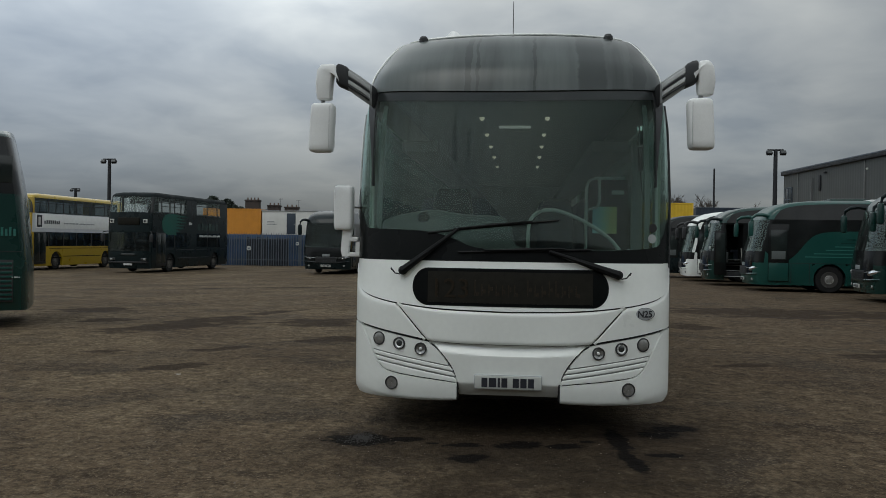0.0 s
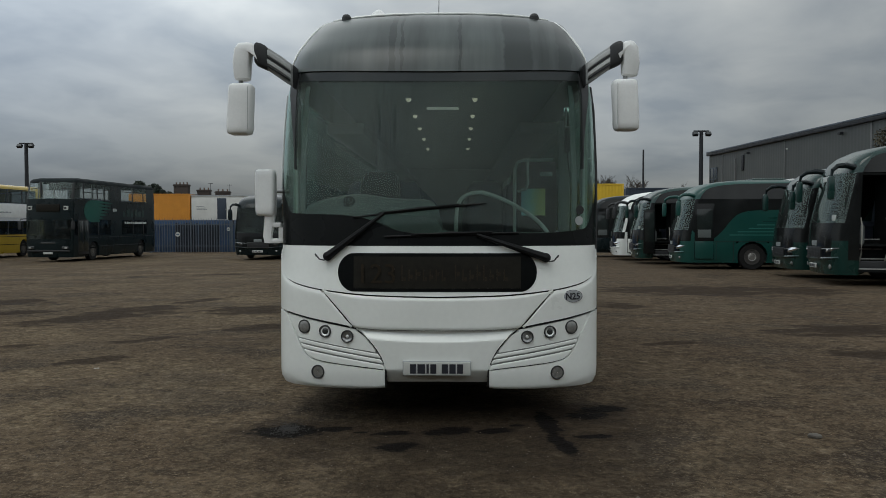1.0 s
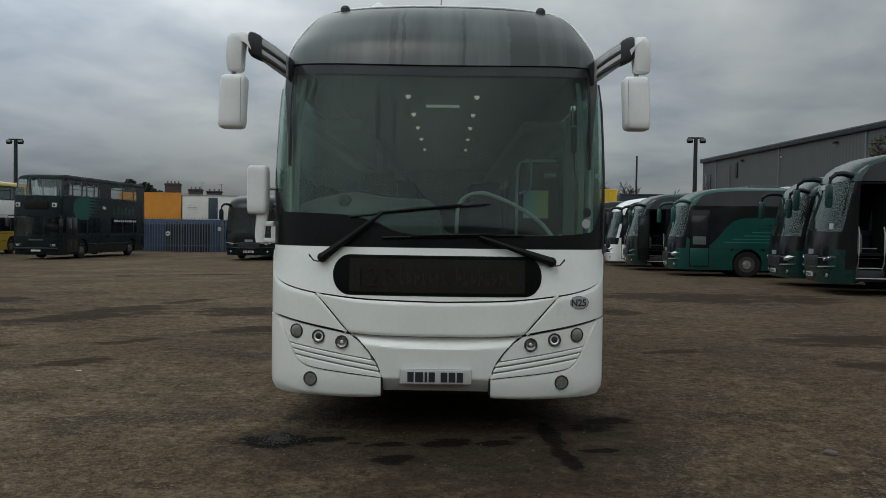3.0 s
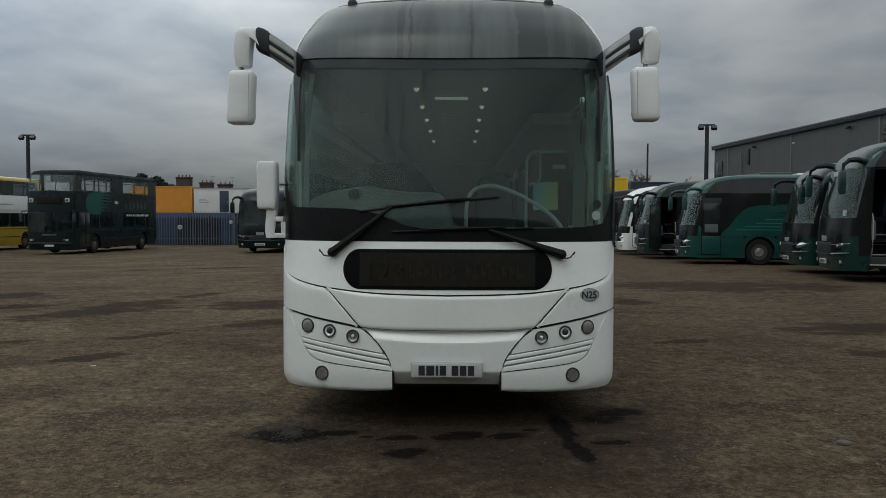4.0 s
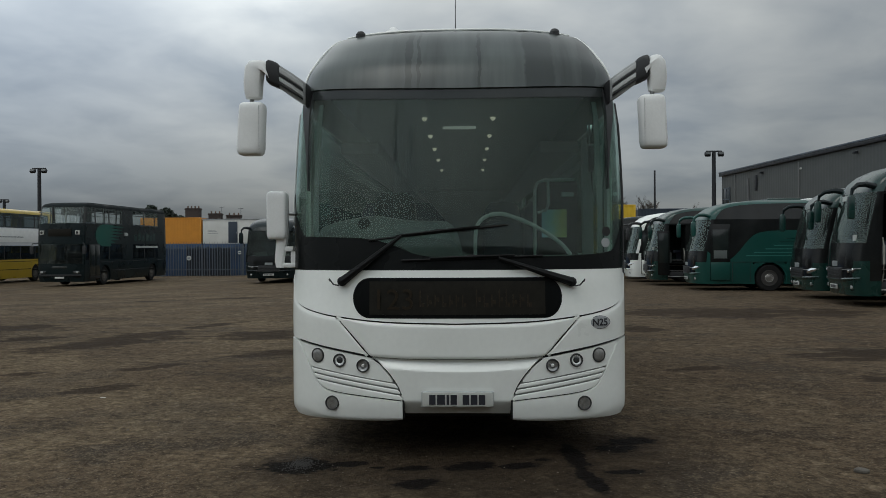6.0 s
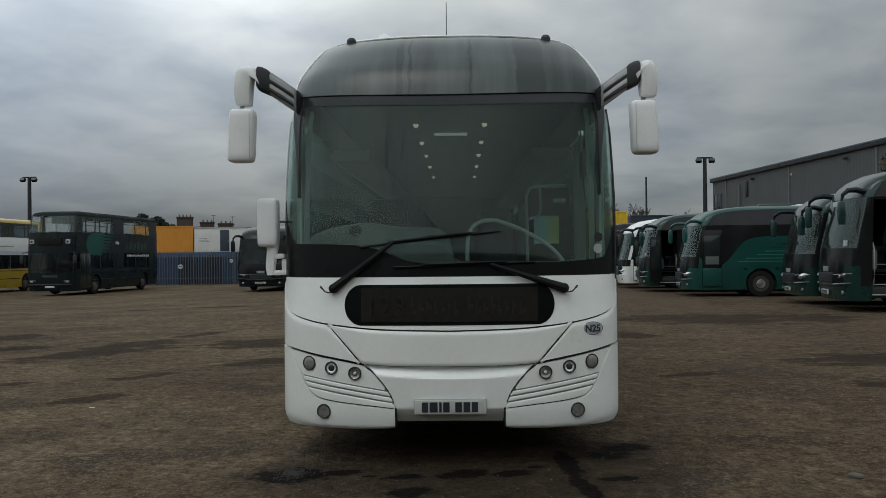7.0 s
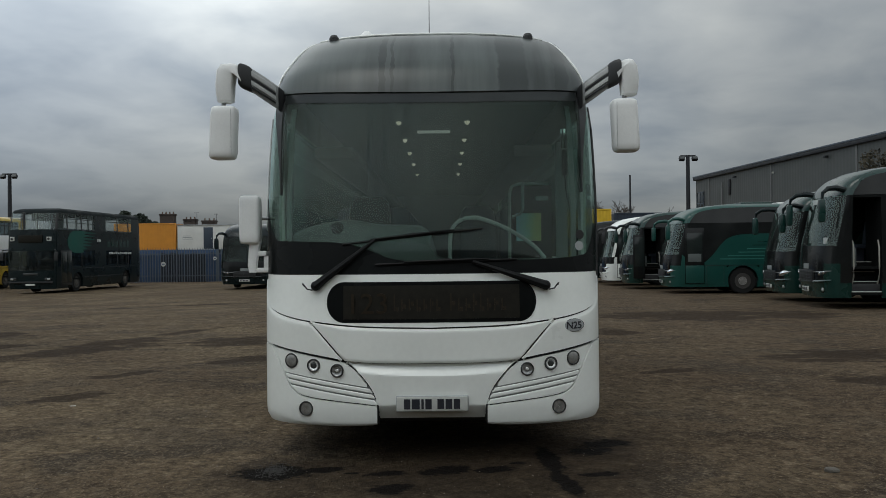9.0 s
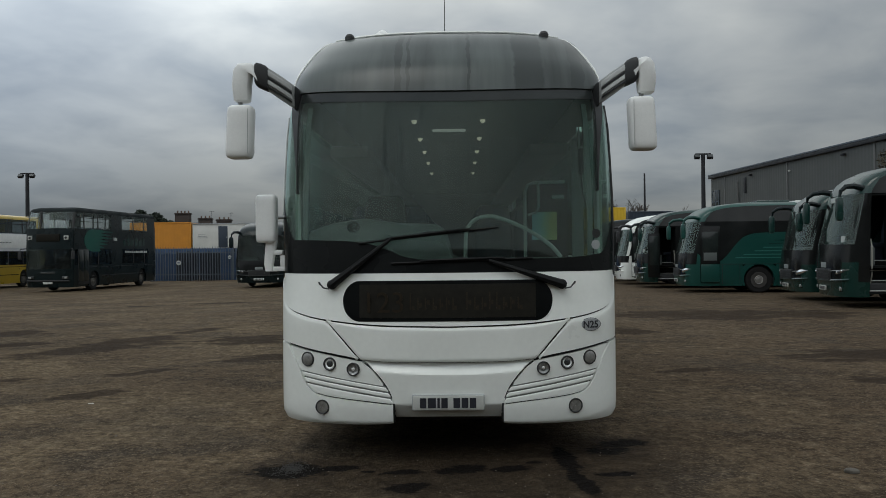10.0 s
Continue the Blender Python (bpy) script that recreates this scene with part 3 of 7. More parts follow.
# dark damp places: middle, half length, turn, half width
DAMP = ((-5.99, 7.34, 1.75, 62, 0.38), (-5.9, 8.4, 0.9, 60, 0.35), (-3.7, 8.4, 0.95, 30, 0.50), (-2.85, 5.8, 0.60, 34, 0.24), (-9.2, 10.1, 0.9, 60, 0.55), (-7.8, 8.0, 0.6, 25, 0.25),
        (-4.12, 4.51, 0.40, 48, 0.12), (-4.05, 2.87, 0.50, 52, 0.13), (-5.6, 3.95, 0.35, 30, 0.10), (-5.31, 10.27, 0.95, 66, 0.18), (-7.3, 20.5, 2.4, 25, 0.38), (-10.3, 19.2, 0.9, 40, 0.25),
        (4.9, 13.5, 1.6, 20, 0.6), (6.6, 13.6, 2.1, 20, 0.75), (8.3, 13.1, 1.7, 25, 0.7), (5.9, 5.6, 1.2, 25, 0.35), (3.0, 4.3, 0.5, 18, 0.1),
        (5.17, 3.52, 0.5, 10, 0.25), (6.01, 5.73, 0.9, 15, 0.45), (1.26, -0.28, 0.12, 10, 0.05), (6.15, 12.64, 1.5, 15, 0.7), (3.41, 9.38, 0.5, 10, 0.4))


def dampness(x, y):
    best = -1.0
    for cx, cy, rx, tn, ry in DAMP:
        if abs(x - cx) > 6 or abs(y - cy) > 6:
            continue
        ca, sa = math.cos(radians(tn)), math.sin(radians(tn))
        u, v = (x - cx) * ca + (y - cy) * sa, (y - cy) * ca - (x - cx) * sa
        best = max(best, 0.58 - 0.6 * math.hypot(u / (rx * 1.15), v / (ry * 1.8)))
    return best


gx, gy = spread(15, 0.16, 2500), spread(15, 0.16, 2500)
verts = [(x, y, gz(x, y) + relief(x, y)) for y in gy for x in gx]
nx = len(gx)
faces = [(j * nx + i, j * nx + i + 1, (j + 1) * nx + i + 1, (j + 1) * nx + i) for j in range(len(gy) - 1) for i in range(nx - 1)]
me = bpy.data.meshes.new("ground")
me.from_pydata(verts, [], faces)
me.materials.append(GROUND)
me.attributes.new("dampness", "FLOAT", "POINT").data.foreach_set("value", [dampness(v[0], v[1]) for v in verts])
finish(me, 60)
tagged(new("ground", me), "worn brown gritty tarmac yard with damp dark patches", "ground", kind="structure")

# small heap of chippings
PEBBLE = material("pale_grey_chipping", (0.036, 0.034, 0.031), 0.85, vary=0.3, scale=20, fine=90)
rs = random.Random(8)
vv, ff = [], []
for i in range(700):
    a, d = rs.uniform(0, 6.28), abs(rs.gauss(0, 0.45))
    x, y = -1.14 + 0.17 * d * math.cos(a), -0.04 + 0.24 * d * math.sin(a)
    r = rs.uniform(0.002, 0.007)
    z = gz(x, y) + relief(x, y) + 0.008
    b0 = len(vv)
    for k in range(4):
        q = i + k * 1.571
        vv.append((x + r * math.cos(q), y + r * math.sin(q), z - 0.002))
    vv.append((x, y, z + r * 0.8))
    ff += [(b0 + k, b0 + (k + 1) % 4, b0 + 4) for k in range(4)]
me = bpy.data.meshes.new("chippings")
me.from_pydata(vv, [], ff)
me.materials.append(PEBBLE)
me.update()
tagged(new("chippings", me), "small heap of pale grey stone chippings", "stones", kind="stuff")

# loose stones on the yard, one mesh
STONE = material("loose_stone", (0.12, 0.10, 0.08), 0.9, vary=0.4, scale=8, fine=60)
rs = random.Random(5)
vv, ff = [], []
for i in range(3500):
    d = 1.2 + 13 * rs.random() ** 1.4
    a = rs.uniform(-0.75, 0.75)
    x, y = d * math.sin(a) * 1.3, -5.6 + d * math.cos(a)
    r = rs.uniform(0.003, 0.009) * (1.9 if rs.random() < 0.04 else 1)
    z = gz(x, y) + relief(x, y)
    b0 = len(vv)
    t = rs.uniform(0, 6.28)
    for k in range(4):
        q = t + k * 1.571
        vv.append((x + r * math.cos(q) * rs.uniform(0.7, 1.3), y + r * math.sin(q) * rs.uniform(0.7, 1.3), z - 0.002))
    vv.append((x, y, z + r * rs.uniform(0.5, 0.9)))
    ff += [(b0 + k, b0 + (k + 1) % 4, b0 + 4) for k in range(4)]
me = bpy.data.meshes.new("loose_stones")
me.from_pydata(vv, [], ff)
me.materials.append(STONE)
me.update()
tagged(new("loose_stones", me), "small pale loose stones scattered over the tarmac", "stones", kind="stuff")


# a flat pale stone and a scrap of card
bm = bmesh.new()
q = random.Random(4)
ring0 = [(0.055 * q.uniform(0.75, 1.15) * math.cos(k * math.pi / 5), 0.042 * q.uniform(0.75, 1.15) * math.sin(k * math.pi / 5)) for k in range(10)]
rings = [[bm.verts.new((u * f, v * f, z)) for u, v in ring0] for f, z in ((0.85, -0.006), (1.0, 0.008), (0.9, 0.022), (0.55, 0.029))]
for lo_ring, hi_ring in zip(rings, rings[1:]):
    for k in range(10):
        bm.faces.new((lo_ring[k], lo_ring[(k + 1) % 10], hi_ring[(k + 1) % 10], hi_ring[k]))
bm.faces.new(rings[-1])
bm.faces.new(rings[0])
FLINT = material("pale_flint", (0.10, 0.09, 0.075), 0.85, vary=0.3, scale=20, fine=120, bump=0.3)
o = part("flat_stone", bm, FLINT, None, angle=40)
o.location = (2.81, -0.16, gz(2.81, -0.16) + relief(2.81, -0.16))
tagged(o, "flat pale broken stone lying on the tarmac", "stone")
CARD = material("weathered_card", (0.55, 0.53, 0.48), 0.8, vary=0.2, scale=30, fine=120)
o = part("card_scrap", boxes((-0.028, 0.028, -0.014, 0.014, 0.001, 0.004, 0.001)), CARD, None)
o.location = (-3.78, 2.4, gz(-3.78, 2.4) + relief(-3.78, 2.4))
o.rotation_euler = (0.0, 0.04, 0.5)
tagged(o, "small scrap of pale card on the tarmac", "litter")

# ---- white coach ----
coach = root("coach", pose(0, 0, 0), "white motor coach with charcoal roof dome, parked on tarmac", "coach")
WN, WD = 2.4, 0.50
front_y = smooth([(0.2, 0.06), (0.30, 0.02), (0.45, 0.0), (1.0, 0.0), (1.2, 0.02), (1.40, 0.05), (2.0, 0.16), (2.84, 0.37), (3.0, 0.44), (3.18, 0.62), (3.35, 0.86), (3.45, 1.12), (3.52, 1.7)], 0)
half_w = smooth([(0.2, 1.27), (0.27, 1.284), (0.36, 1.290), (0.9, 1.290), (1.4, 1.296), (2.0, 1.316), (2.6, 1.310), (2.85, 1.276), (3.0, 1.248), (3.18, 1.195), (3.35, 1.150), (3.45, 1.125), (3.52, 1.01)], 0)


def skin(a, z, off=0.0):
    """A place on the coach's front: a from -1 to 1 across it, z the height, off how proud."""
    u = min(abs(a), 1.0)
    w = half_w(z)
    return Vector((a * w * (1 + off / 1.3 * u * u), front_y(z) + WD * (1 - (1 - u**WN) ** (1 / WN)) - off * (1 - 0.6 * u**4), z))


def across(a0, a1, n):
    def ang(a):
        return math.copysign(math.asin(min(1.0, abs(a)) ** (WN / 2)), a)
    t0, t1 = ang(a0), ang(a1)
    res = []
    for i in range(n + 1):
        t = t0 + (t1 - t0) * i / n
        res.append(math.copysign(abs(math.sin(t)) ** (2 / WN), t))
    return res


def sheet(name, cols, lo, hi, nz, mat, parent=None, label="", off=0.0, thick=0.02, lean=None):
    """A curved panel on the front between two height curves. lean(s): extra offset from bottom (0) to top (1)."""
    bm = bmesh.new()
    grid = []
    for a in cols:
        z0, z1 = lo(a), hi(a)
        grid.append([bm.verts.new(skin(a, z0 + (z1 - z0) * k / nz, off + (lean(k / nz) if lean else 0.0))) for k in range(nz + 1)])
    for g, h in zip(grid, grid[1:]):
        for k in range(nz):
            q = (g[k], h[k], h[k + 1], g[k + 1])
            if (q[0].co - q[3].co).length < 1e-5:
                q = (g[k], h[k], h[k + 1])
            if len(q) == 4 and (q[1].co - q[2].co).length < 1e-5:
                q = (g[k], h[k], g[k + 1])
            try:
                bm.faces.new(q)
            except ValueError:
                pass
    return part(name, bm, mat, parent or coach, label, 40, thick, outward=False)


def curve_of(points):
    f = smooth(points, 0)
    return lambda a: f(abs(a) * 1.275)


ARM = material("grey_arm_plastic", (0.34, 0.35, 0.345), 0.45, vary=0.15, scale=8, fine=80)
ARM_RIB = material("pale_arm_rib", (0.50, 0.51, 0.50), 0.4, vary=0.12, scale=8, fine=80)
FLEET = material("grey_badge_face", (0.36, 0.38, 0.385), 0.4, vary=0.08)
# white plastic greyed to stand for the shade in grooves and seams
GROOVE = material("shaded_groove_plastic", (0.33, 0.34, 0.335), 0.5, vary=0.1, scale=8, fine=80)
G = 0.005
FINE = 0.0058
crease = curve_of([(0, 1.010), (0.45, 1.020), (0.9, 1.06), (1.1, 1.10), (1.2, 1.145), (1.255, 1.22), (1.275, 1.36)])
seam = curve_of([(0, 0.750), (0.35, 0.752), (0.60, 0.765), (0.75, 0.790), (1.0, 0.832), (1.275, 0.885)])
inner = curve_of([(0.39, 0.445), (0.42, 0.53), (0.48, 0.625), (0.55, 0.705), (0.63, 0.765)])
outer = curve_of([(0.39, 0.445), (0.55, 0.462), (0.723, 0.478), (0.88, 0.495), (0.965, 0.512), (1.02, 0.545), (1.06, 0.60), (1.10, 0.68), (1.15, 0.78), (1.20, 0.868)])
foot = curve_of([(0, 0.345), (0.39, 0.340), (0.40, 0.303), (0.8, 0.290), (1.275, 0.290)])
K = 1 / 1.275

# dark shell behind all the panels, so that the joints read as shadow gaps
sheet("front_shell", across(-1, 1, 60), lambda a: foot(a) + 0.03 if abs(a) > 0.29 else 0.47, lambda a: 1.42, 14, BLACK, off=-0.036, thick=0.01)
sheet("upper_panel", across(-0.999, 0.999, 48), lambda a: crease(a) + FINE, lambda a: 1.402, 10, WHITE, off=0.0, label="white front panel under the windscreen",
      lean=lambda s: 0.010 * (1 - s) ** 3)
diag = smooth([(0.640, 0.775), (0.885, 1.056)], 0)


def flap_lo(a):
    x = abs(a) * 1.275
    return seam(a) + G if x < 0.640 else diag(x) + FINE


sheet("access_flap", across(-0.884 * K, 0.884 * K, 60), flap_lo, lambda a: max(crease(a) - FINE, flap_lo(a)), 20, WHITE, off=0.012,
             lean=lambda q: -0.012 * max(0.0, (q - 0.9) / 0.1) ** 2 - 0.010 * max(0.0, (0.08 - q) / 0.08) ** 2)
for s in (-1, 1):
    cols = across(s * 0.648 * K, s * 0.999, 34)
    if s < 0:
        cols = cols[::-1]

    def wing_hi(a):
        x = abs(a) * 1.275
        return min(crease(a), diag(x - 0.003)) - FINE if x < 0.9 else crease(a) - FINE
    sheet("wing_panel", cols, lambda a: seam(a) + 0.010, lambda a: max(seam(a) + 0.010, wing_hi(a)), 16, WHITE, off=0.010,
          lean=lambda q: -0.010 * max(0.0, (q - 0.88) / 0.12) ** 2)
    cols = across(s * 0.402 * K, s * 1.195 * K, 34)
    if s < 0:
        cols = cols[::-1]

    def unit_hi(a):
        return (inner(a) if abs(a) * 1.275 < 0.63 else seam(a)) - 0.011

    def rib_line(i):
        # the lowest one runs out at the unit's edge
        return lambda a: 0.488 + 0.039 * (i - 1) + (abs(a) * 1.275 - 0.39) * 0.155 if i else 0.0
    groove = 0.0045
    sheet("groove_backing", cols, lambda a: outer(a) + G, unit_hi, 6, GROOVE, off=-0.016, thick=0.008)

    def unit_lo(a):
        return min(max(rib_line(3)(a) + groove, outer(a) + G), unit_hi(a))
    uc = [a for a in cols if unit_hi(a) - unit_lo(a) > 0.002]
    unit = sheet("headlamp_unit", uc, unit_lo, unit_hi, 10, WHITE, off=0.002, label="white headlamp cluster with grooved lower part")
    for i in range(3):
        lo_f, hi_f = rib_line(i), rib_line(i + 1)

        def rlo(a, lo_f=lo_f):
            return max(lo_f(a) + groove, outer(a) + G)

        def rhi(a, hi_f=hi_f):
            return min(hi_f(a) - groove, unit_hi(a))
        rc = [a for a in across(s * 0.40 * K, s * 1.195 * K, 70) if rhi(a) - rlo(a) > 0.003]
        if s < 0:
            rc = rc[::-1]
        sheet("rib", rc, rlo, rhi, 8, WHITE, parent=unit, off=0.0, thick=0.014, lean=lambda q: 0.004 * min(1.0, 7 * q, 7 * (1 - q)))
    for x, z, r, kind in ((1.036, 0.765, 0.052, "indicator"), (0.861, 0.737, 0.046, "headlamp"), (0.686, 0.703, 0.046, "headlamp")):
        p = skin(s * x * K, z, 0.006 if x > 1 else 0.013)
        tilt = Matrix.Rotation(s * radians(24 if x > 1 else 10), 4, "Z")
        m = Matrix.Translation(p) @ tilt
        bm = bmesh.new()
        lathe(bm, [(r + 0.003, 0.03), (r + 0.003, -0.003), (r, -0.005), (r - 0.004, -0.004), (r - 0.007, 0.001), (r - 0.0075, 0.03)], m)
        ring = part("bezel", bm, BLACK, unit)
        bm = bmesh.new()
        bright = x > 0.8
        if kind == "indicator":
            lathe(bm, [(r - 0.007, 0.02), (r - 0.007, -0.004), (r * 0.6, -0.010), (0.002, -0.012)], m)
            part("indicator_lens", bm, AMBER, unit, "smoked grey indicator lens")
        else:
            lathe(bm, [(r - 0.006, 0.014), (r - 0.006, 0.0), (r * 0.70, 0.006), (r * 0.52, 0.009), (0.002, 0.010)], m)
            part("reflector", bm, BOWL, unit, "chrome headlamp reflector behind clear glass")
            if bright:
                bm = bmesh.new()
                lathe(bm, [(r * 0.78, 0.012), (r * 0.78, 0.005), (r * 0.71, 0.001), (r * 0.52, 0.006), (r * 0.50, 0.012)], m)
                part("reflector_ring", bm, REFLECTOR, unit)
            bm = bmesh.new()
            lathe(bm, [(r * 0.50, 0.010), (r * 0.50, 0.003), (r * 0.34, 0.0), (0.002, -0.002)] if bright else [(r * 0.26, 0.010), (r * 0.26, 0.001), (r * 0.18, -0.003), (0.002, -0.004)], m)
            part("lens", bm, DIMLENS if bright else REFLECTOR, unit)
    cols = across(s * 0.398 * K, s * 0.999, 44)
    if s < 0:
        cols = cols[::-1]

    def corner_hi(a):
        x = abs(a) * 1.275
        return (outer(a) if x < 1.2 else 0.868 + (x - 1.2) * 0.14) - G
    corner = sheet("bumper_corner", cols, foot, corner_hi, 12, WHITE, off=0.012, thick=0.03,
                   lean=lambda q: -0.02 * (1 - min(1.0, q * 8)) ** 2)
    cols = across(min(s * 0.386, s * 0.3985) * K, max(s * 0.386, s * 0.3985) * K, 2)
    sheet("corner_joint", cols, lambda a: 0.312, lambda a: 0.470, 4, BLACK, off=-0.004, thick=0.02)
    p = skin(s * 0.918 * K, 0.418, 0.012)
    m = Matrix.Translation(p) @ Matrix.Rotation(s * radians(10), 4, "Z")
    bm = bmesh.new()
    lathe(bm, [(0.054, 0.03), (0.054, -0.008), (0.050, -0.013), (0.044, -0.011), (0.043, -0.002)], m)
    part("fog_lamp_bezel", bm, BLACK, corner)
    bm = bmesh.new()
    lathe(bm, [(0.043, -0.008), (0.034, -0.003), (0.018, 0.001), (0.002, 0.001)], m)
    part("fog_lamp", bm, BOWL, corner, "small round fog lamp")
    bm = bmesh.new()
    lathe(bm, [(0.018, 0.001), (0.015, -0.006), (0.002, -0.008)], m, 14)
    part("fog_bulb_cap", bm, REFLECTOR, corner)
# centre of the bumper
cols = across(-0.62 * K, -0.3850 * K, 14) + across(-0.3845 * K, 0.3845 * K, 24) + across(0.3850 * K, 0.62 * K, 14)
bm = bmesh.new()
grid = []
for a_ in cols:
    z0 = inner(a_) + 0.011 if abs(a_) * 1.275 > 0.3848 else foot(a_)
    z1 = seam(a_) - 0.003
    line = []
    fold = 0.664 + 0.10 * (abs(a_) * 1.275) ** 2
    for k in range(41):
        z = z0 + (z1 - z0) * k / 40
        # upper strip slopes back under the flap, lower lip turns in
        o_ = 0.014 - 0.042 * min(1.0, max(0.0, (z - fold) / 0.060)) - 0.022 * max(0.0, (0.69 - z) / 0.35) - 0.65 * max(0.0, 0.448 - z)
        line.append(bm.verts.new(skin(a_, z, o_)))
    grid.append(line)
for g, h in zip(grid, grid[1:]):
    for k in range(40):
        bm.faces.new((g[k], h[k], h[k + 1], g[k + 1]))
part("bumper_centre", bm, WHITE, coach, "", 25, 0.03, outward=False)
# number plate with plain bars
plate = part("number_plate", boxes((-0.256, 0.256, -0.030, -0.006, 0.416, 0.518, 0.006)), PLATE, coach, "white front number plate with dark characters")
part("plate_frame", boxes((-0.262, 0.262, -0.022, 0.0, 0.410, 0.524, 0.006)), FLEET, plate)
x = -0.205
for w in (0.046, 0.058, 0.018, 0.046, None, 0.048, 0.048, 0.046):
    if w is None:
        x += 0.030
        continue
    part("bar", boxes((x, x + w, -0.0335, -0.0302, 0.430, 0.502)), INK, plate)
    x += w + 0.011
# destination display
FRIT = material("black_glass_border", (0.006, 0.007, 0.007), 0.25, vary=0.2, scale=3, fine=40, spec=0.10)
DZ, DH, DX = 1.200, 0.148, 0.758


def pill(sign):
    def f(a):
        x = abs(a) * 1.275
        edge = DX - 0.125
        h = DH if x < edge else DH * math.sqrt(max(0.0, 1 - ((x - edge) / 0.125) ** 2)) 
        return DZ + sign * max(h, 0.0005)
    return f


disp = sheet("display_bezel", [DX * K * math.sin(radians(-90 + 180 * i / 90)) for i in range(91)], pill(-1), pill(1), 4, FRIT, off=0.010, thick=0.03, label="black oval destination display surround")
sheet("display_panel", across(-0.635 * K, 0.635 * K, 24), lambda a: 1.078, lambda a: 1.322, 2, DISPLAY, parent=disp, off=0.013, thick=0.004)
# faint unlit route number, and the words as bars
number = bpy.data.curves.new("route_number", "FONT")
number.body, number.size, number.extrude, number.align_x = "123", 0.215, 0.0008, "CENTER"
number.materials.append(LED)
route = new("route_number", number)
route.parent = disp
route.matrix_local = Matrix.Translation(skin(-0.46 * K, 1.118, 0.020) + Vector((0, 0.004, 0))) @ Matrix.Rotation(radians(-4), 4, "Z") @ Matrix.Rotation(radians(90), 4, "X")
x = -0.27
rb = random.Random(3)
for i in range(16):
    if i == 7:
        x += 0.050
        continue
    w = rb.choice((0.026, 0.034, 0.036, 0.030))
    z0, z1 = (1.135, 1.262) if i in (0, 8, 11, 12) else (1.135, 1.225)
    # a stem and a body a letter
    sheet("word_bar", across(x * K, (x + 0.010) * K, 1), lambda a: z0, lambda a: z1, 1, LED, parent=disp, off=0.0165, thick=0.002)
    sheet("word_bar", across((x + 0.014) * K, (x + w) * K, 1), lambda a: z0 + 0.02 * (i % 3), lambda a: min(z1, 1.165 + 0.02 * (i % 3)), 1, LED, parent=disp, off=0.0165, thick=0.002)
    x += w + 0.020
# oval fleet badge
p = skin(1.04 * K, 1.008, 0.014)
m = Matrix.Translation(p) @ Matrix.Rotation(radians(20), 4, "Z") @ Matrix.Diagonal((1.75, 1, 1, 1))
bm = bmesh.new()
lathe(bm, [(0.046, 0.012), (0.046, -0.001), (0.044, -0.003), (0.002, -0.003)], m, 28)
badge = part("fleet_badge", bm, FLEET, coach, "small grey oval fleet badge")
bm = bmesh.new()
lathe(bm, [(0.049, 0.012), (0.049, 0.0005), (0.046, 0.0)], m, 28)
part("badge_rim", bm, INK, badge)
tc_ = bpy.data.curves.new("badge_text", "FONT")
tc_.body, tc_.size, tc_.extrude, tc_.offset, tc_.align_x = "N25", 0.072, 0.0008, 0.0016, "CENTER"
tb = new("badge_text", tc_)
tc_.materials.append(INK)
tb.parent = badge
tb.matrix_local = Matrix.Translation(p + Vector((0.0, -0.006, -0.024))) @ Matrix.Rotation(radians(20), 4, "Z") @ Matrix.Rotation(radians(90), 4, "X")

# windscreen, its black border and slim pillars
BAND = material("grey_tinted_glass_band", (0.024, 0.029, 0.029), 0.16, vary=0.15, scale=3, fine=40, spec=0.28)
ws_top = lambda a: 2.795 + 0.055 * a * a
screen = sheet("windscreen", across(-0.995, 0.995, 44), lambda a: 1.41, ws_top, 18, WS_GLASS, off=-0.004, thick=0.008, label="large green-tinted curved windscreen")
screen.visible_shadow = False
# the black border stands higher before the driver
border = smooth([(-1.275, 1.665), (-0.95, 1.652), (-0.75, 1.645), (-0.62, 1.632), (-0.45, 1.583), (-0.30, 1.520), (-0.12, 1.496), (0.3, 1.494), (0.7, 1.500), (1.0, 1.515), (1.275, 1.56)], 0)
sheet("lower_border", across(-0.999, 0.999, 60), lambda a: 1.405, lambda a: border(a * 1.275) + 0.36 * max(0.0, (abs(a) - 0.90) / 0.10) ** 2, 6, FRIT, parent=screen, off=0.001, thick=0.004)
sheet("upper_border", across(-0.995, 0.995, 44), lambda a: ws_top(a) - 0.080, lambda a: ws_top(a) - 0.002, 3, BAND, parent=screen, off=-0.002, thick=0.0015)
for s in (-1, 1):
    bm = bmesh.new()
    g = []
    for k in range(13):
        t = k / 12
        z = 2.02 + t * 0.84
        ac = 0.890 + 0.062 * t**1.5
        wd = 0.003 + 0.040 * t**2
        g.append([bm.verts.new(skin(s * (ac + d), z, 0.003)) for d in (-wd, wd)])
    for u, v in zip(g, g[1:]):
        bm.faces.new((u[0], u[1], v[1], v[0]) if s > 0 else (u[1], u[0], v[0], v[1]))
    part("screen_pillar", bm, BLACK, screen, thick=0.03, outward=False)
    # pale trim of the cab's corner, behind the glass
    bm = bmesh.new()
    g = [[bm.verts.new(skin(s * a_, 1.52 + 1.20 * k / 10, -0.05)) for a_ in (0.845, 0.88)] for k in range(11)]
    for u, v in zip(g, g[1:]):
        bm.faces.new((u[0], u[1], v[1], v[0]) if s > 0 else (u[1], u[0], v[0], v[1]))
    part("corner_trim", bm, TRIMGREY, coach, "pale grey trim inside the screen corner", thick=0.01, outward=False)
# pale tube draws the thin lighter line along this edge
bm = bmesh.new()
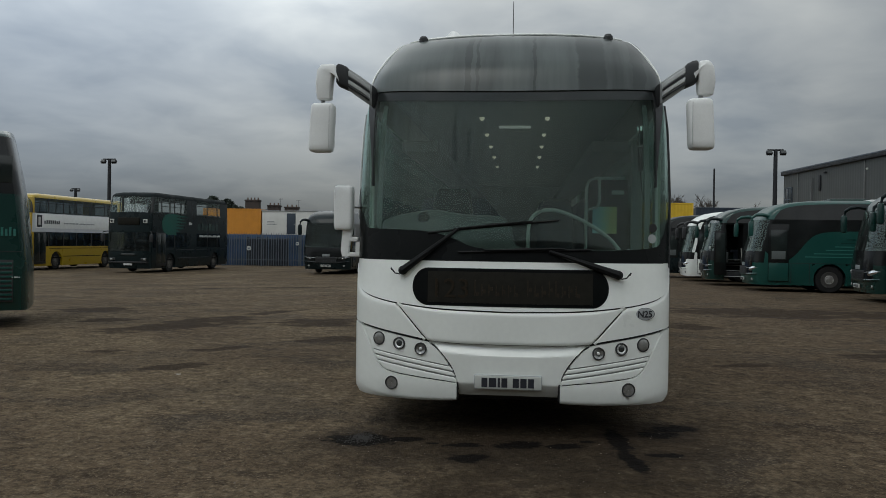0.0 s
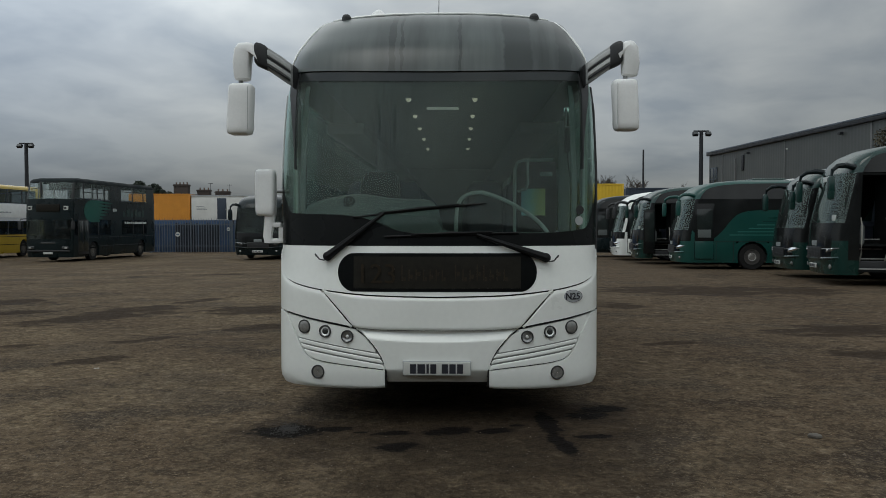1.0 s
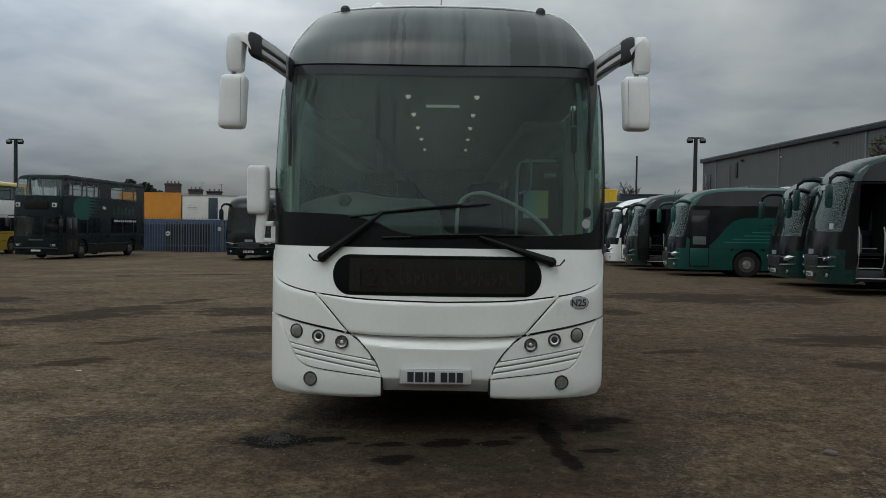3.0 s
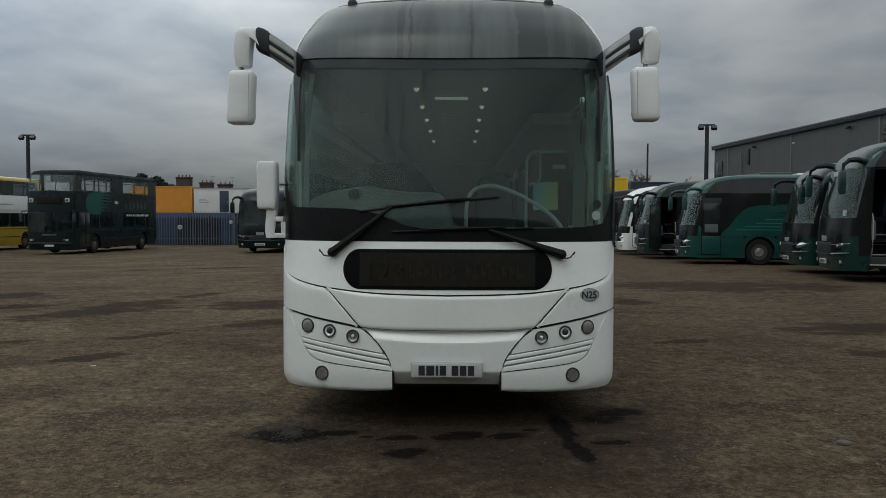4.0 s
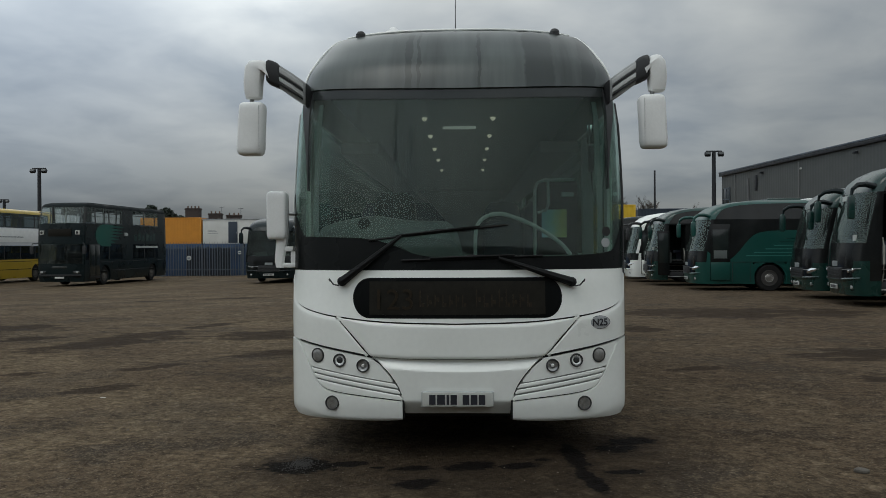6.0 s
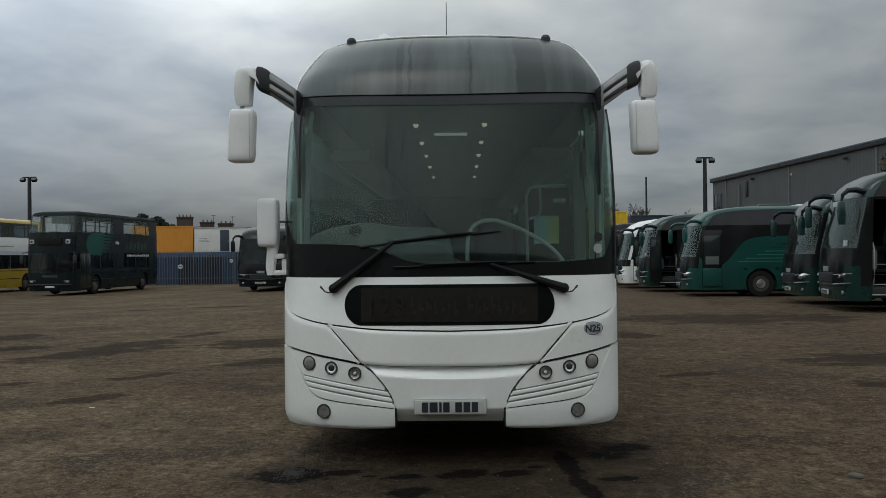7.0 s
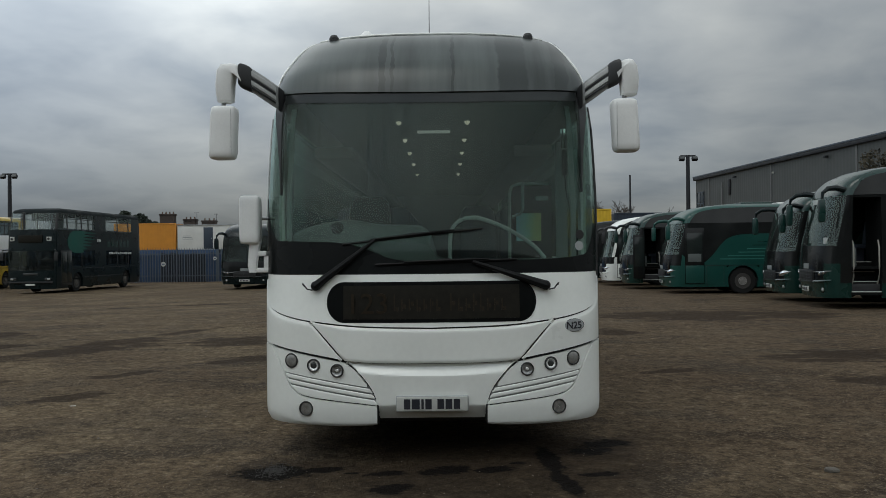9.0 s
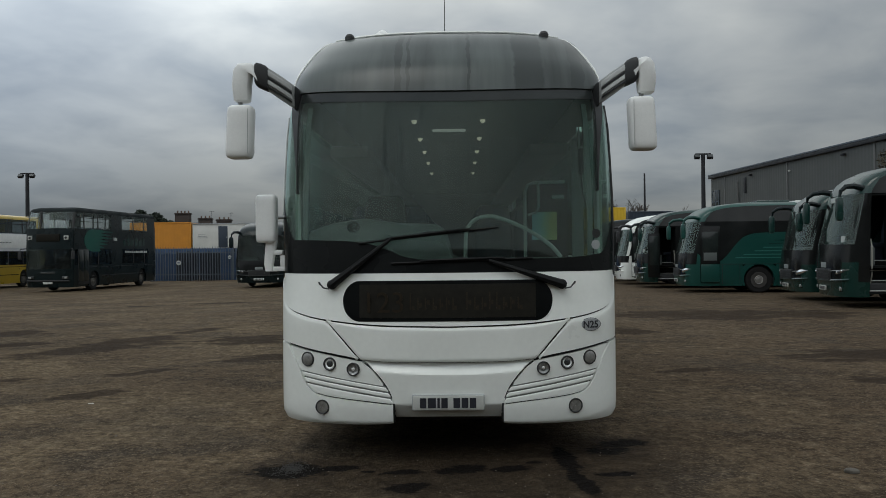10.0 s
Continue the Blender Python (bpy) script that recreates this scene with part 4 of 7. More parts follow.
tube(bm, [skin(-0.999, z, 0.003) + Vector((-0.004, 0.015, 0.0)) for z in (1.75, 1.9, 2.1, 2.3, 2.5, 2.68)], 0.008, 8)
part("side_glass_edge", bm, GRAB, coach, "pale edge of the driver's side glass")
# round permit stickers in the corner of the glass
for x, z, mt, r in ((1.10, 1.60, FLEET, 0.036), (1.105, 1.685, BLACK, 0.036)):
    p = skin(x * K, z, 0.003)
    bm = bmesh.new()
    lathe(bm, [(r, 0.002), (r, 0.0), (0.002, -0.001)], Matrix.Translation(p) @ Matrix.Rotation(radians(22), 4, "Z"), 20)
    part("sticker", bm, mt, screen)

# roof dome
bm = bmesh.new()
cols = across(-0.999, 0.999, 48)
grid = []
for a in cols:
    line = []
    for k in range(17):
        t = k / 16
        z0 = ws_top(a) + 0.006
        z = z0 + (3.486 - 0.034 * a * a - z0) * (1 - (1 - t) ** 1.5)
        line.append(bm.verts.new(skin(a, z, 0.012)))
    grid.append(line)
for g, h in zip(grid, grid[1:]):
    for k in range(16):
        bm.faces.new((g[k], h[k], h[k + 1], g[k + 1]))
part("roof_dome", bm, DOME, coach, "charcoal grey rounded roof dome with dust streaks", 50, 0.03, outward=False)
roof_line = lambda a: 3.452 - 0.036 * a * a
bm = bmesh.new()
tube(bm, [skin(a, roof_line(a), 0.012) + Vector((0, 0.03, 0.010 + 0.012 * (1 - (abs(a) / 0.84) ** 3))) for a in across(-0.86, 0.86, 40)], 0.012, 8)
part("roof_edge", bm, WHITE, coach, "white lip along the roof")
for s in (-1, 1):
    bm = bmesh.new()
    tube(bm, [skin(s * (0.985 - 0.10 * (k / 12) ** 2), 2.94 + 0.50 * k / 12, 0.020) + Vector((s * 0.006, 0.02, 0.0)) for k in range(13)], [0.004 + 0.008 * math.sin(math.pi * k / 12) for k in range(13)], 8)
    part("roof_rim", bm, WHITE, coach, "white roof edge beside the dome")
bm = bmesh.new()
tube(bm, [skin(0.999, z, 0.004) + Vector((0.004, 0.02, 0.0)) for z in (0.50, 0.9, 1.2, 1.4, 1.7, 2.0, 2.3, 2.55, 2.75)], 0.011, 8)
part("door_seal", bm, BLACK, coach, "black rubber edge of the entrance door")
# body sides, roof and tail
ys = [1.0, 1.15, 2.10, 2.15, 3.25, 3.30, 4.8, 4.86, 6.3, 6.36, 7.8, 7.86, 9.3, 9.36, 10.6, 11.2]
hull = Hull(12.0, [0.30, 0.62, 1.10, 1.402, 1.50, 2.72, 2.89, 3.05, 3.2, 3.33, 3.42, 3.485, 3.525], ys, front_y, half_w, lambda z: WD, lambda z: 12.0 - 0.05 * max(0, z - 1), lambda z: 0.22, n=WN)
hull_parts = hull.build(lambda kind, mid, k: (None if kind == "f" and mid.z < 3.40 else "roof" if mid.z > 2.80 else
                                              ("window", round(mid.y / 1.5), mid.x > 0) if 1.50 < mid.z < 2.72 and kind in "rl" and 1.1 < mid.y < 11 else
                                              "screen_side" if kind == "c" and 1.5 < mid.z < 2.8 and mid.y < 2 else
                                              None if mid.z < 1.1 and 2.12 < mid.y < 3.27 and kind in "rl" else
                                              ("side_panel", round(mid.y / 1.5), mid.x > 0) if kind in "rlc" else "tail"))
CAB_GLASS = glass("clear_cab_side_glass", (0.52, 0.60, 0.57), 0.02)
SIDE_GLASS = glass("dark_side_glass", (0.27, 0.32, 0.305), 0.03)
for key, b in hull_parts.items():
    if key == "roof":
        part("roof", b, WHITE, coach, "white coach roof", 40, 0.03, outward=False)
    elif key == "tail":
        part("tail_panel", b, WHITE, coach, "", 40, 0.03, outward=False)
    elif key == "screen_side" or key[0] == "window":
        o = part("side_window", b, CAB_GLASS if key == "screen_side" or key[1] <= 1 else SIDE_GLASS, coach, "dark tinted side window", 40, 0.008, outward=False)
        o.visible_shadow = False
    else:
        part("side_panel", b, WHITE, coach, "", 40, 0.03, outward=False)
part("roof_skin", hull.lid(len(hull.rows) - 1), WHITE, coach)
part("chassis", boxes((-1.1, 1.1, 0.5, 11.6, 0.36, 0.56, 0.02), (-0.5, 0.5, 0.4, 2.2, 0.25, 0.36, 0.02)), BLACK, coach, "dark underbody")


def wheel(parent, x, y, side, r=0.5, w=0.28, name="wheel", hub=STEEL, dish=None):
    """Tyre with a dished steel rim and nuts; side is the way that it faces, z 0 is the ground."""
    m = Matrix.Translation((x, y, r - 0.012)) @ Matrix.Rotation(radians(90 * side), 4, "Z")
    bm = bmesh.new()
    lathe(bm, [(r * 0.58, w), (r * 0.9, w), (r * 0.985, w * 0.9), (r, w * 0.7), (r, w * 0.3), (r * 0.985, w * 0.1), (r * 0.9, 0.0), (r * 0.60, 0.004), (r * 0.58, 0.03)], m, 32)
    t = part(name, bm, RUBBER, parent)
    bm = bmesh.new()
    lathe(bm, [(r * 0.585, 0.02), (r * 0.585, 0.002), (r * 0.53, 0.0), (r * 0.49, 0.05), (r * 0.34, 0.075), (r * 0.30, 0.03), (r * 0.2, 0.012), (r * 0.02, 0.01)], m, 32)
    for k in range(10):
        a = k * 2 * math.pi / 10
        lathe(bm, [(0.018, 0.075), (0.018, 0.03), (0.002, 0.028)], m @ Matrix.Translation((r * 0.40 * math.cos(a), 0, r * 0.40 * math.sin(a))), 6)
    part("rim", bm, dish or hub, t, "dull steel wheel rim")
    bm = bmesh.new()
    lathe(bm, [(r * 0.33, 0.05), (r * 0.32, 0.022), (r * 0.29, 0.010), (r * 0.24, 0.022), (r * 0.20, -0.004), (r * 0.12, -0.012), (0.002, -0.012)], m, 24)
    part("hub_ring", bm, hub, t)
    return t


for s in (-1, 1):
    wheel(coach, s * 1.20, 2.70, s)
    wheel(coach, s * 1.20, 8.60, s)

# roof fittings
for s in (-1, 1):
    bm = bmesh.new()
    lathe(bm, [(0.042, -0.05), (0.042, 0.006), (0.038, 0.012), (0.035, 0.020), (0.025, 0.030), (0.002, 0.034)], Matrix.Translation((s * 0.845, 1.12, 3.430)) @ Matrix.Rotation(radians(90), 4, "X"))
    part("marker_lamp", bm, BLACK, coach, "black roof marker lamp")
    part("dome_marker", boxes((s * 1.155 - 0.012, s * 1.155 + 0.012, 1.20, 1.29, 3.27, 3.30, 0.006)), BLACK, coach)
bm = bmesh.new()
tube(bm, [(-0.024, 1.6, 3.47), (-0.024, 1.6, 3.54), (-0.023, 1.61, 3.62), (-0.022, 1.62, 3.93)], [0.014, 0.010, 0.004, 0.003])
part("aerial", bm, BLACK, coach, "thin black roof aerial")
bm = bmesh.new()
lathe(bm, [(0.10, 0), (0.10, 0.03), (0.07, 0.09), (0.03, 0.13), (0.004, 0.14)], Matrix.Translation((-0.645, 2.0, 3.612)) @ Matrix.Rotation(radians(90), 4, "X"))
part("roof_pod", bm, WHITE_ROUGH, coach, "small white roof pod")


# mirrors
def loft(bm, sections):
    """Closed solid through equal rings of points."""
    rings = [[bm.verts.new(p) for p in s] for s in sections]
    n = len(rings[0])
    for a, b in zip(rings, rings[1:]):
        for k in range(n):
            bm.faces.new((a[k], a[(k + 1) % n], b[(k + 1) % n], b[k]))
    bm.faces.new(rings[0])
    bm.faces.new(rings[-1])
    return bm


def rounded(cx, cy, cz, hx, hy, m=None, n=16, p=4):
    """A rounded rectangle lying flat at cz."""
    res = []
    for k in range(n):
        t = 2 * math.pi * k / n
        c, s = math.cos(t), math.sin(t)
        res.append(Vector((cx + hx * math.copysign(abs(c) ** (2 / p), c), cy + hy * math.copysign(abs(s) ** (2 / p), s), cz)))
    return res


def hung_mirror(s, cx, z0, z1, hc):
    """Long white mirror hanging from a cranked arm off the dome's corner."""
    def bar(pts, dx_y0, dx_y1, grow=1.0):
        return loft(bmesh.new(), [rounded_up(s * x, y, z, (dx_y1 - dx_y0) / 2, h * grow) for x, y, z, h in pts])

    def rounded_up(cx_, cy_, cz_, hy, hz):
        return [Vector((cx_, cy_ + p.x, cz_ + p.y)) for p in rounded(0, 0, 0, hy, hz, p=5)]

    spine = ((1.195, 0.66, 2.79, 0.086), (1.225, 0.60, 2.815, 0.094), (1.30, 0.48, 2.862, 0.096), (1.40, 0.37, 2.922, 0.090))
    grp = part("mirror_arm", bar(spine, -0.045, 0.045), ARM, coach, "grey folding mirror arm with slotted hinge", 40)
    # two pressed ribs along the arm with a dark slot between them
    for dz, half, mat_ in ((0.050, 0.022, ARM_RIB), (0.014, 0.008, BLACK), (-0.020, 0.018, ARM_RIB), (-0.056, 0.008, BLACK)):
        pts = [(x, y - 0.046, z + dz, half) for x, y, z in ((1.232, 0.582, 2.821), (1.30, 0.475, 2.862), (1.378, 0.388, 2.906))]
        part("hinge_slot" if mat_ is BLACK else "arm_rib", bar(pts, -0.010, 0.010), mat_, grp)
    part("arm_boot", bar(((1.180, 0.675, 2.775, 0.084), (1.20, 0.64, 2.792, 0.100), (1.216, 0.615, 2.806, 0.098)), -0.054, 0.054), BLACK, grp, "black rubber boot at the arm's foot")
    part("elbow", bar(((1.375, 0.385, 2.905, 0.088), (1.39, 0.37, 2.914, 0.096), (1.42, 0.35, 2.926, 0.097), (1.45, 0.333, 2.934, 0.092), (1.462, 0.33, 2.938, 0.078)), -0.064, 0.064), BLACK, grp, "black rubber elbow", 40)
    # curved head
    bm = bmesh.new()
    secs = []
    top = z1 + (0.350 if s < 0 else 0.328)
    for x, z, hx, hy, tilt in ((1.448, top - 0.108, 0.066, 0.050, 80), (1.462, top - 0.102, 0.082, 0.066, 72), (1.480, top - 0.096, 0.088, 0.074, 60), (hc - 0.030, top - 0.078, 0.082, 0.078, 38), (hc - 0.0, top - 0.09, 0.070, 0.078, 14), (hc + 0.012, top - 0.19, 0.068, 0.076, 2), (hc + 0.010, z1 + 0.085, 0.064, 0.068, -3), (hc + 0.008, z1 + 0.040, 0.058, 0.060, -3), (hc + 0.008, z1 + 0.030, 0.040, 0.04, 0)):
        ring = rounded(0, 0, 0, hx, hy)
        m = Matrix.Translation((s * x, 0.33, z)) @ Matrix.Rotation(radians(-s * tilt), 4, "Y")
        secs.append([m @ p for p in ring])
    loft(bm, secs)
    part("mirror_head", bm, WHITE_ROUGH, grp, "white curved mirror head")
    bm = bmesh.new()
    tube(bm, [(s * cx, 0.33, z1 + 0.05), (s * cx, 0.33, z1 - 0.02)], 0.018)
    part("mirror_stem", bm, STEEL, grp)
    bm = bmesh.new()
    secs = []
    for t, g in ((0.0, 0.70), (0.012, 0.86), (0.05, 0.97), (0.15, 1.0), (0.85, 1.0), (0.95, 0.97), (0.985, 0.88), (1.0, 0.74)):
        z = z0 + (z1 - z0) * t
        secs.append(rounded(s * (cx + 0.02 * (0.5 - t)), 0.33, z, 0.097 * g, 0.085 * g, p=5))
    loft(bm, secs)
    body = part("mirror_housing", bm, WHITE_ROUGH, coach, "white hanging mirror housing", 50)
    part("mirror_glass", boxes((s * cx - 0.082, s * cx + 0.082, 0.415, 0.421, z0 + 0.05, z1 - 0.05, 0.002)), CHROME, body, "mirror glass")
    part("housing_seam", boxes((s * (cx - 0.076) - 0.001, s * (cx - 0.076) + 0.001, 0.243, 0.2485, z0 + 0.03, z1 - 0.03)), GROOVE, body)


hung_mirror(-1, 1.588, 2.292, 2.695, 1.562)
hung_mirror(1, 1.495, 2.318, 2.718, 1.520)
# lower mirror on its bracket
bm = bmesh.new()
secs = []
for t, g in ((0.0, 0.72), (0.015, 0.88), (0.06, 0.97), (0.2, 1.0), (0.85, 1.0), (0.95, 0.97), (0.985, 0.88), (1.0, 0.74)):
    secs.append(rounded(-1.438, 0.52, 1.642 + 0.380 * t, 0.080 * g, 0.075 * g, p=5))
loft(bm, secs)
low = part("lower_mirror", bm, WHITE_ROUGH, coach, "white lower side mirror on a bracket", 50)
bm = bmesh.new()
loft(bm, [rounded(-1.40, 0.52, 1.66, 0.045, 0.035), rounded(-1.415, 0.52, 1.56, 0.040, 0.030), rounded(-1.425, 0.52, 1.47, 0.036, 0.030), rounded(-1.42, 0.52, 1.415, 0.03, 0.03)])
box(bm, -1.42, -1.25, 0.50, 0.55, 1.415, 1.452, 0.012)
box(bm, -1.39, -1.31, 0.495, 0.555, 1.545, 1.585, 0.014)
box(bm, -1.335, -1.255, 0.51, 0.56, 1.452, 1.545, 0.008)
part("bracket", bm, WHITE_ROUGH, low)
bm = bmesh.new()
tube(bm, [(-1.35, 0.53, 1.845), (-1.25, 0.56, 1.845)], 0.014)
part("stay", bm, STEEL, low)


# wipers
WIPER = material("matt_black_wiper", (0.007, 0.0075, 0.008), 0.6, vary=0.2, scale=8, fine=80, spec=0.2)


def wiper(s, px, pz, ex, ez, b0, b1):
    bm = bmesh.new()
    p0, p1 = skin(px * K, pz, 0.035), skin(ex * K, ez, 0.045)
    q = [p0.lerp(p1, t) + Vector((0, -0.012 * math.sin(math.pi * t), 0)) for t in (0, 0.15, 0.5, 1)]
    tube(bm, q, [0.034, 0.030, 0.022, 0.012], 8)
    lathe(bm, [(0.036, 0.05), (0.036, -0.012), (0.022, -0.026), (0.002, -0.028)], Matrix.Translation(p0), 16)
    w = part("wiper", bm, WIPER, coach, "black windscreen wiper")
    bm = bmesh.new()
    tube(bm, [skin((b0[0] + (b1[0] - b0[0]) * t) * K, b0[1] + (b1[1] - b0[1]) * t, 0.016) for t in (0, 0.25, 0.5, 0.75, 1)], 0.009, 6)
    tube(bm, [skin((b0[0] + (b1[0] - b0[0]) * t) * K, b0[1] + (b1[1] - b0[1]) * t + 0.012, 0.030) for t in (0.2, 0.45, 0.5, 0.55, 0.8)], [0.006, 0.010, 0.018, 0.010, 0.006], 6)
    part("wiper_blade", bm, WIPER, w)
    bm = bmesh.new()
    tube(bm, [p0 + Vector((s * 0.02, -0.02, -0.03)), p0 + Vector((s * 0.06, -0.025, -0.022)), p0 + Vector((s * 0.095, -0.02, 0.02)), p0 + Vector((s * 0.085, -0.02, 0.0))], 0.006, 6)
    part("washer_hose", bm, BLACK, w)


wiper(-1, -0.83, 1.322, -0.40, 1.655, (-0.64, 1.625), (0.37, 1.735))
wiper(1, 0.82, 1.312, 0.30, 1.490, (-0.40, 1.475), (0.62, 1.505))

# ---- cabin of the coach ----
part("cabin_floor", boxes((-1.2, 1.2, 0.75, 11.7, 0.92, 0.98)), TRIMGREY, coach)
part("cabin_ceiling", boxes((-1.08, 1.08, 0.95, 11.7, 2.83, 2.86)), TRIMGREY, coach)
part("cabin_rear", boxes((-1.2, 1.2, 11.62, 11.68, 0.98, 2.83)), TRIMGREY, coach)
for s in (-1, 1):
    part("luggage_rack", boxes((min(s * 0.78, s * 1.16), max(s * 0.78, s * 1.16), 1.9, 11.5, 2.48, 2.60, 0.03)), TRIMGREY, coach)
# dashboard
top_z = smooth([(-1.15, 1.73), (-0.95, 1.79), (-0.66, 1.826), (-0.45, 1.797), (-0.30, 1.785), (-0.12, 1.780), (-0.04, 1.750), (0.01, 1.67), (0.04, 1.54), (0.12, 1.505), (1.1, 1.505)], 0)
cowl_z = smooth([(-1.15, 1.60), (-0.5, 1.60), (-0.3, 1.51), (0.0, 1.49), (1.1, 1.48)], 0)
pad_secs, low_secs = [], []
for i in range(56):
    x = -1.12 + 2.2 * i / 55
    u = abs(x) / 1.275
    y0 = 0.24 + WD * (1 - (1 - u**WN) ** (1 / WN))
    zt = top_z(x)
    zl = min(cowl_z(x), zt - 0.01)
    yl = y0 + 0.02 + 0.16 * max(0.0, (zl - 1.5) / max(zt - 1.5, 0.05))
    pad_secs.append([Vector((x, yy, zz)) for yy, zz in ((yl + 0.012, zl), (yl + 0.03, (zl + zt) / 2), (y0 + 0.20, zt - 0.02), (y0 + 0.30, zt), (y0 + 0.42, zt - 0.03), (y0 + 0.48, min(zl, zt - 0.04)))])
    low_secs.append([Vector((x, yy, zz)) for yy, zz in ((y0, 1.42), (y0, 1.50), (yl - 0.006, zl - 0.03), (yl + 0.004, zl), (y0 + 0.47, zl), (y0 + 0.47, 1.0), (y0 + 0.1, 1.0))])
dash = part("dashboard", loft(bmesh.new(), low_secs), BLACK, coach, "black dashboard front", 40)
part("dashboard_pad", loft(bmesh.new(), pad_secs), DASH, dash, "grey moulded dashboard top", 40)
bm = bmesh.new()
lathe(bm, [(0.05, 0.05), (0.05, -0.01), (0.038, -0.03), (0.002, -0.034)], Matrix.Translation((-0.735, 0.43, 1.755)), 20)
part("dash_speaker", bm, BLACK, coach)
bm = bmesh.new()
bend = ((0.145, 1.43), (0.146, 1.60), (0.152, 1.70), (0.171, 1.766), (0.220, 1.821), (0.292, 1.850), (0.364, 1.855), (0.473, 1.826), (0.618, 1.766), (0.763, 1.681), (0.884, 1.590), (0.960, 1.50))
bx, bz = (smooth([(i, p[k]) for i, p in enumerate(bend)], 0) for k in (0, 1))
tube(bm, [(bx(i / 4), 1.0, bz(i / 4)) for i in range(4 * len(bend) - 3)], 0.017, 10)
part("grab_rail", bm, GRAB, coach, "grey curved grab rail")
bm = bmesh.new()
tube(bm, [(0.735, 1.9, 1.0), (0.735, 1.9, 2.12), (0.76, 1.9, 2.19), (0.82, 1.9, 2.215), (1.12, 1.9, 2.22)], 0.016, 10)
tube(bm, [(0.86, 1.88, 2.21), (0.865, 1.88, 1.98), (0.84, 1.88, 1.92), (0.76, 1.88, 1.90)], 0.014, 8)
MAROON = material("dark_maroon_board", (0.022, 0.014, 0.013), 0.6, vary=0.2, scale=4, fine=60)
rail = part("partition_rail", bm, GRAB, coach, "grey partition rail by the door")
part("partition_screen", boxes((0.76, 1.15, 1.905, 1.925, 1.0, 2.20, 0.01)), MAROON, rail, "dark maroon partition board")
POSTER = bpy.data.materials.new("printed_notice")
POSTER.use_nodes = True
nt = POSTER.node_tree
tcp = nt.nodes.new("ShaderNodeTexCoord")
sp = nt.nodes.new("ShaderNodeSeparateXYZ")
nt.links.new(tcp.outputs["Generated"], sp.inputs[0])
ns = nt.nodes.new("ShaderNodeTexNoise")
ns.inputs["Scale"].default_value = 5
nt.links.new(tcp.outputs["Generated"], ns.inputs["Vector"])
ad = nt.nodes.new("ShaderNodeMath")
ad.operation = "MULTIPLY_ADD"
ad.inputs[1].default_value = 0.35
nt.links.new(ns.outputs[0], ad.inputs[0])
nt.links.new(sp.outputs["X"], ad.inputs[2])
cr = nt.nodes.new("ShaderNodeValToRGB")
cr.color_ramp.elements[0].color = (0.30, 0.60, 0.80, 1)
cr.color_ramp.elements[1].color = (0.80, 0.84, 0.36, 1)
cr.color_ramp.elements.new(0.55).color = (0.52, 0.84, 0.70, 1)
nt.links.new(ad.outputs[0], cr.inputs[0])
nt.links.new(cr.outputs[0], nt.nodes["Principled BSDF"].inputs["Base Color"])
part("notice", boxes((0.80, 1.04, 1.885, 1.895, 1.66, 1.93)), POSTER, rail, "colourful printed notice")
part("ticket_arm", boxes((0.98, 1.10, 1.80, 1.84, 2.05, 2.09, 0.01)), GRAB, rail)
part("door_post", boxes((1.065, 1.165, 1.05, 1.10, 1.0, 2.5, 0.02)), TRIMGREY, coach, "broad grey post beside the door")
for i, y in enumerate((1.83, 3.0, 4.12, 5.35, 6.8)):
    for s in (-1, 1):
        bm = bmesh.new()
        lathe(bm, [(0.027, 0.0), (0.026, -0.010), (0.018, -0.026), (0.009, -0.033), (0.002, -0.035)], Matrix.Translation((s * 0.33, y, 2.822)) @ Matrix.Rotation(radians(90), 4, "X") @ Matrix.Diagonal((1, -1, 1, 1)) @ Matrix.Rotation(radians(180), 4, "X"), 14)
        part("cabin_lamp", bm, LAMPGLOW, coach, "small glowing ceiling lamp")
part("ceiling_sign", boxes((-0.17, 0.17, 2.3, 2.34, 2.785, 2.812, 0.008)), STRIP, coach, "pale strip on the cabin ceiling")
MIRROR = material("plain_mirror", (0.85, 0.87, 0.87), 0.05, 1.0, vary=0.02)
part("cabin_mirror", boxes((1.075, 1.150, 0.82, 0.83, 2.42, 2.58, 0.004)), MIRROR, coach, "small mirror inside the windscreen")
part("blind_bracket", boxes((1.085, 1.135, 0.83, 0.86, 2.19, 2.41, 0.018)), BLACK, coach, "black bracket behind the screen corner")
part("blind_bracket", boxes((-1.20, -1.165, 0.86, 0.89, 1.98, 2.28, 0.014)), BLACK, coach, "black bracket behind the screen corner")
bm = bmesh.new()
tube(bm, [(1.11, 0.85, 2.20), (1.125, 0.84, 2.02), (1.155, 0.83, 1.90), (1.175, 0.83, 1.72)], 0.005, 6)
part("cable", bm, BLACK, coach, "thin black cable behind the glass")


def seat_bm(x, y):
    bm = bmesh.new()
    box(bm, x - 0.21, x + 0.21, y, y + 0.44, 1.36, 1.48, 0.03)
    loft(bm, [rounded(x, y + 0.46, 1.42, 0.21, 0.05), rounded(x, y + 0.50, 1.75, 0.215, 0.055), rounded(x, y + 0.54, 2.02, 0.19, 0.05), rounded(x, y + 0.55, 2.08, 0.14, 0.035)])
    box(bm, x - 0.03, x + 0.03, y + 0.1, y + 0.4, 0.98, 1.37)
    return bm


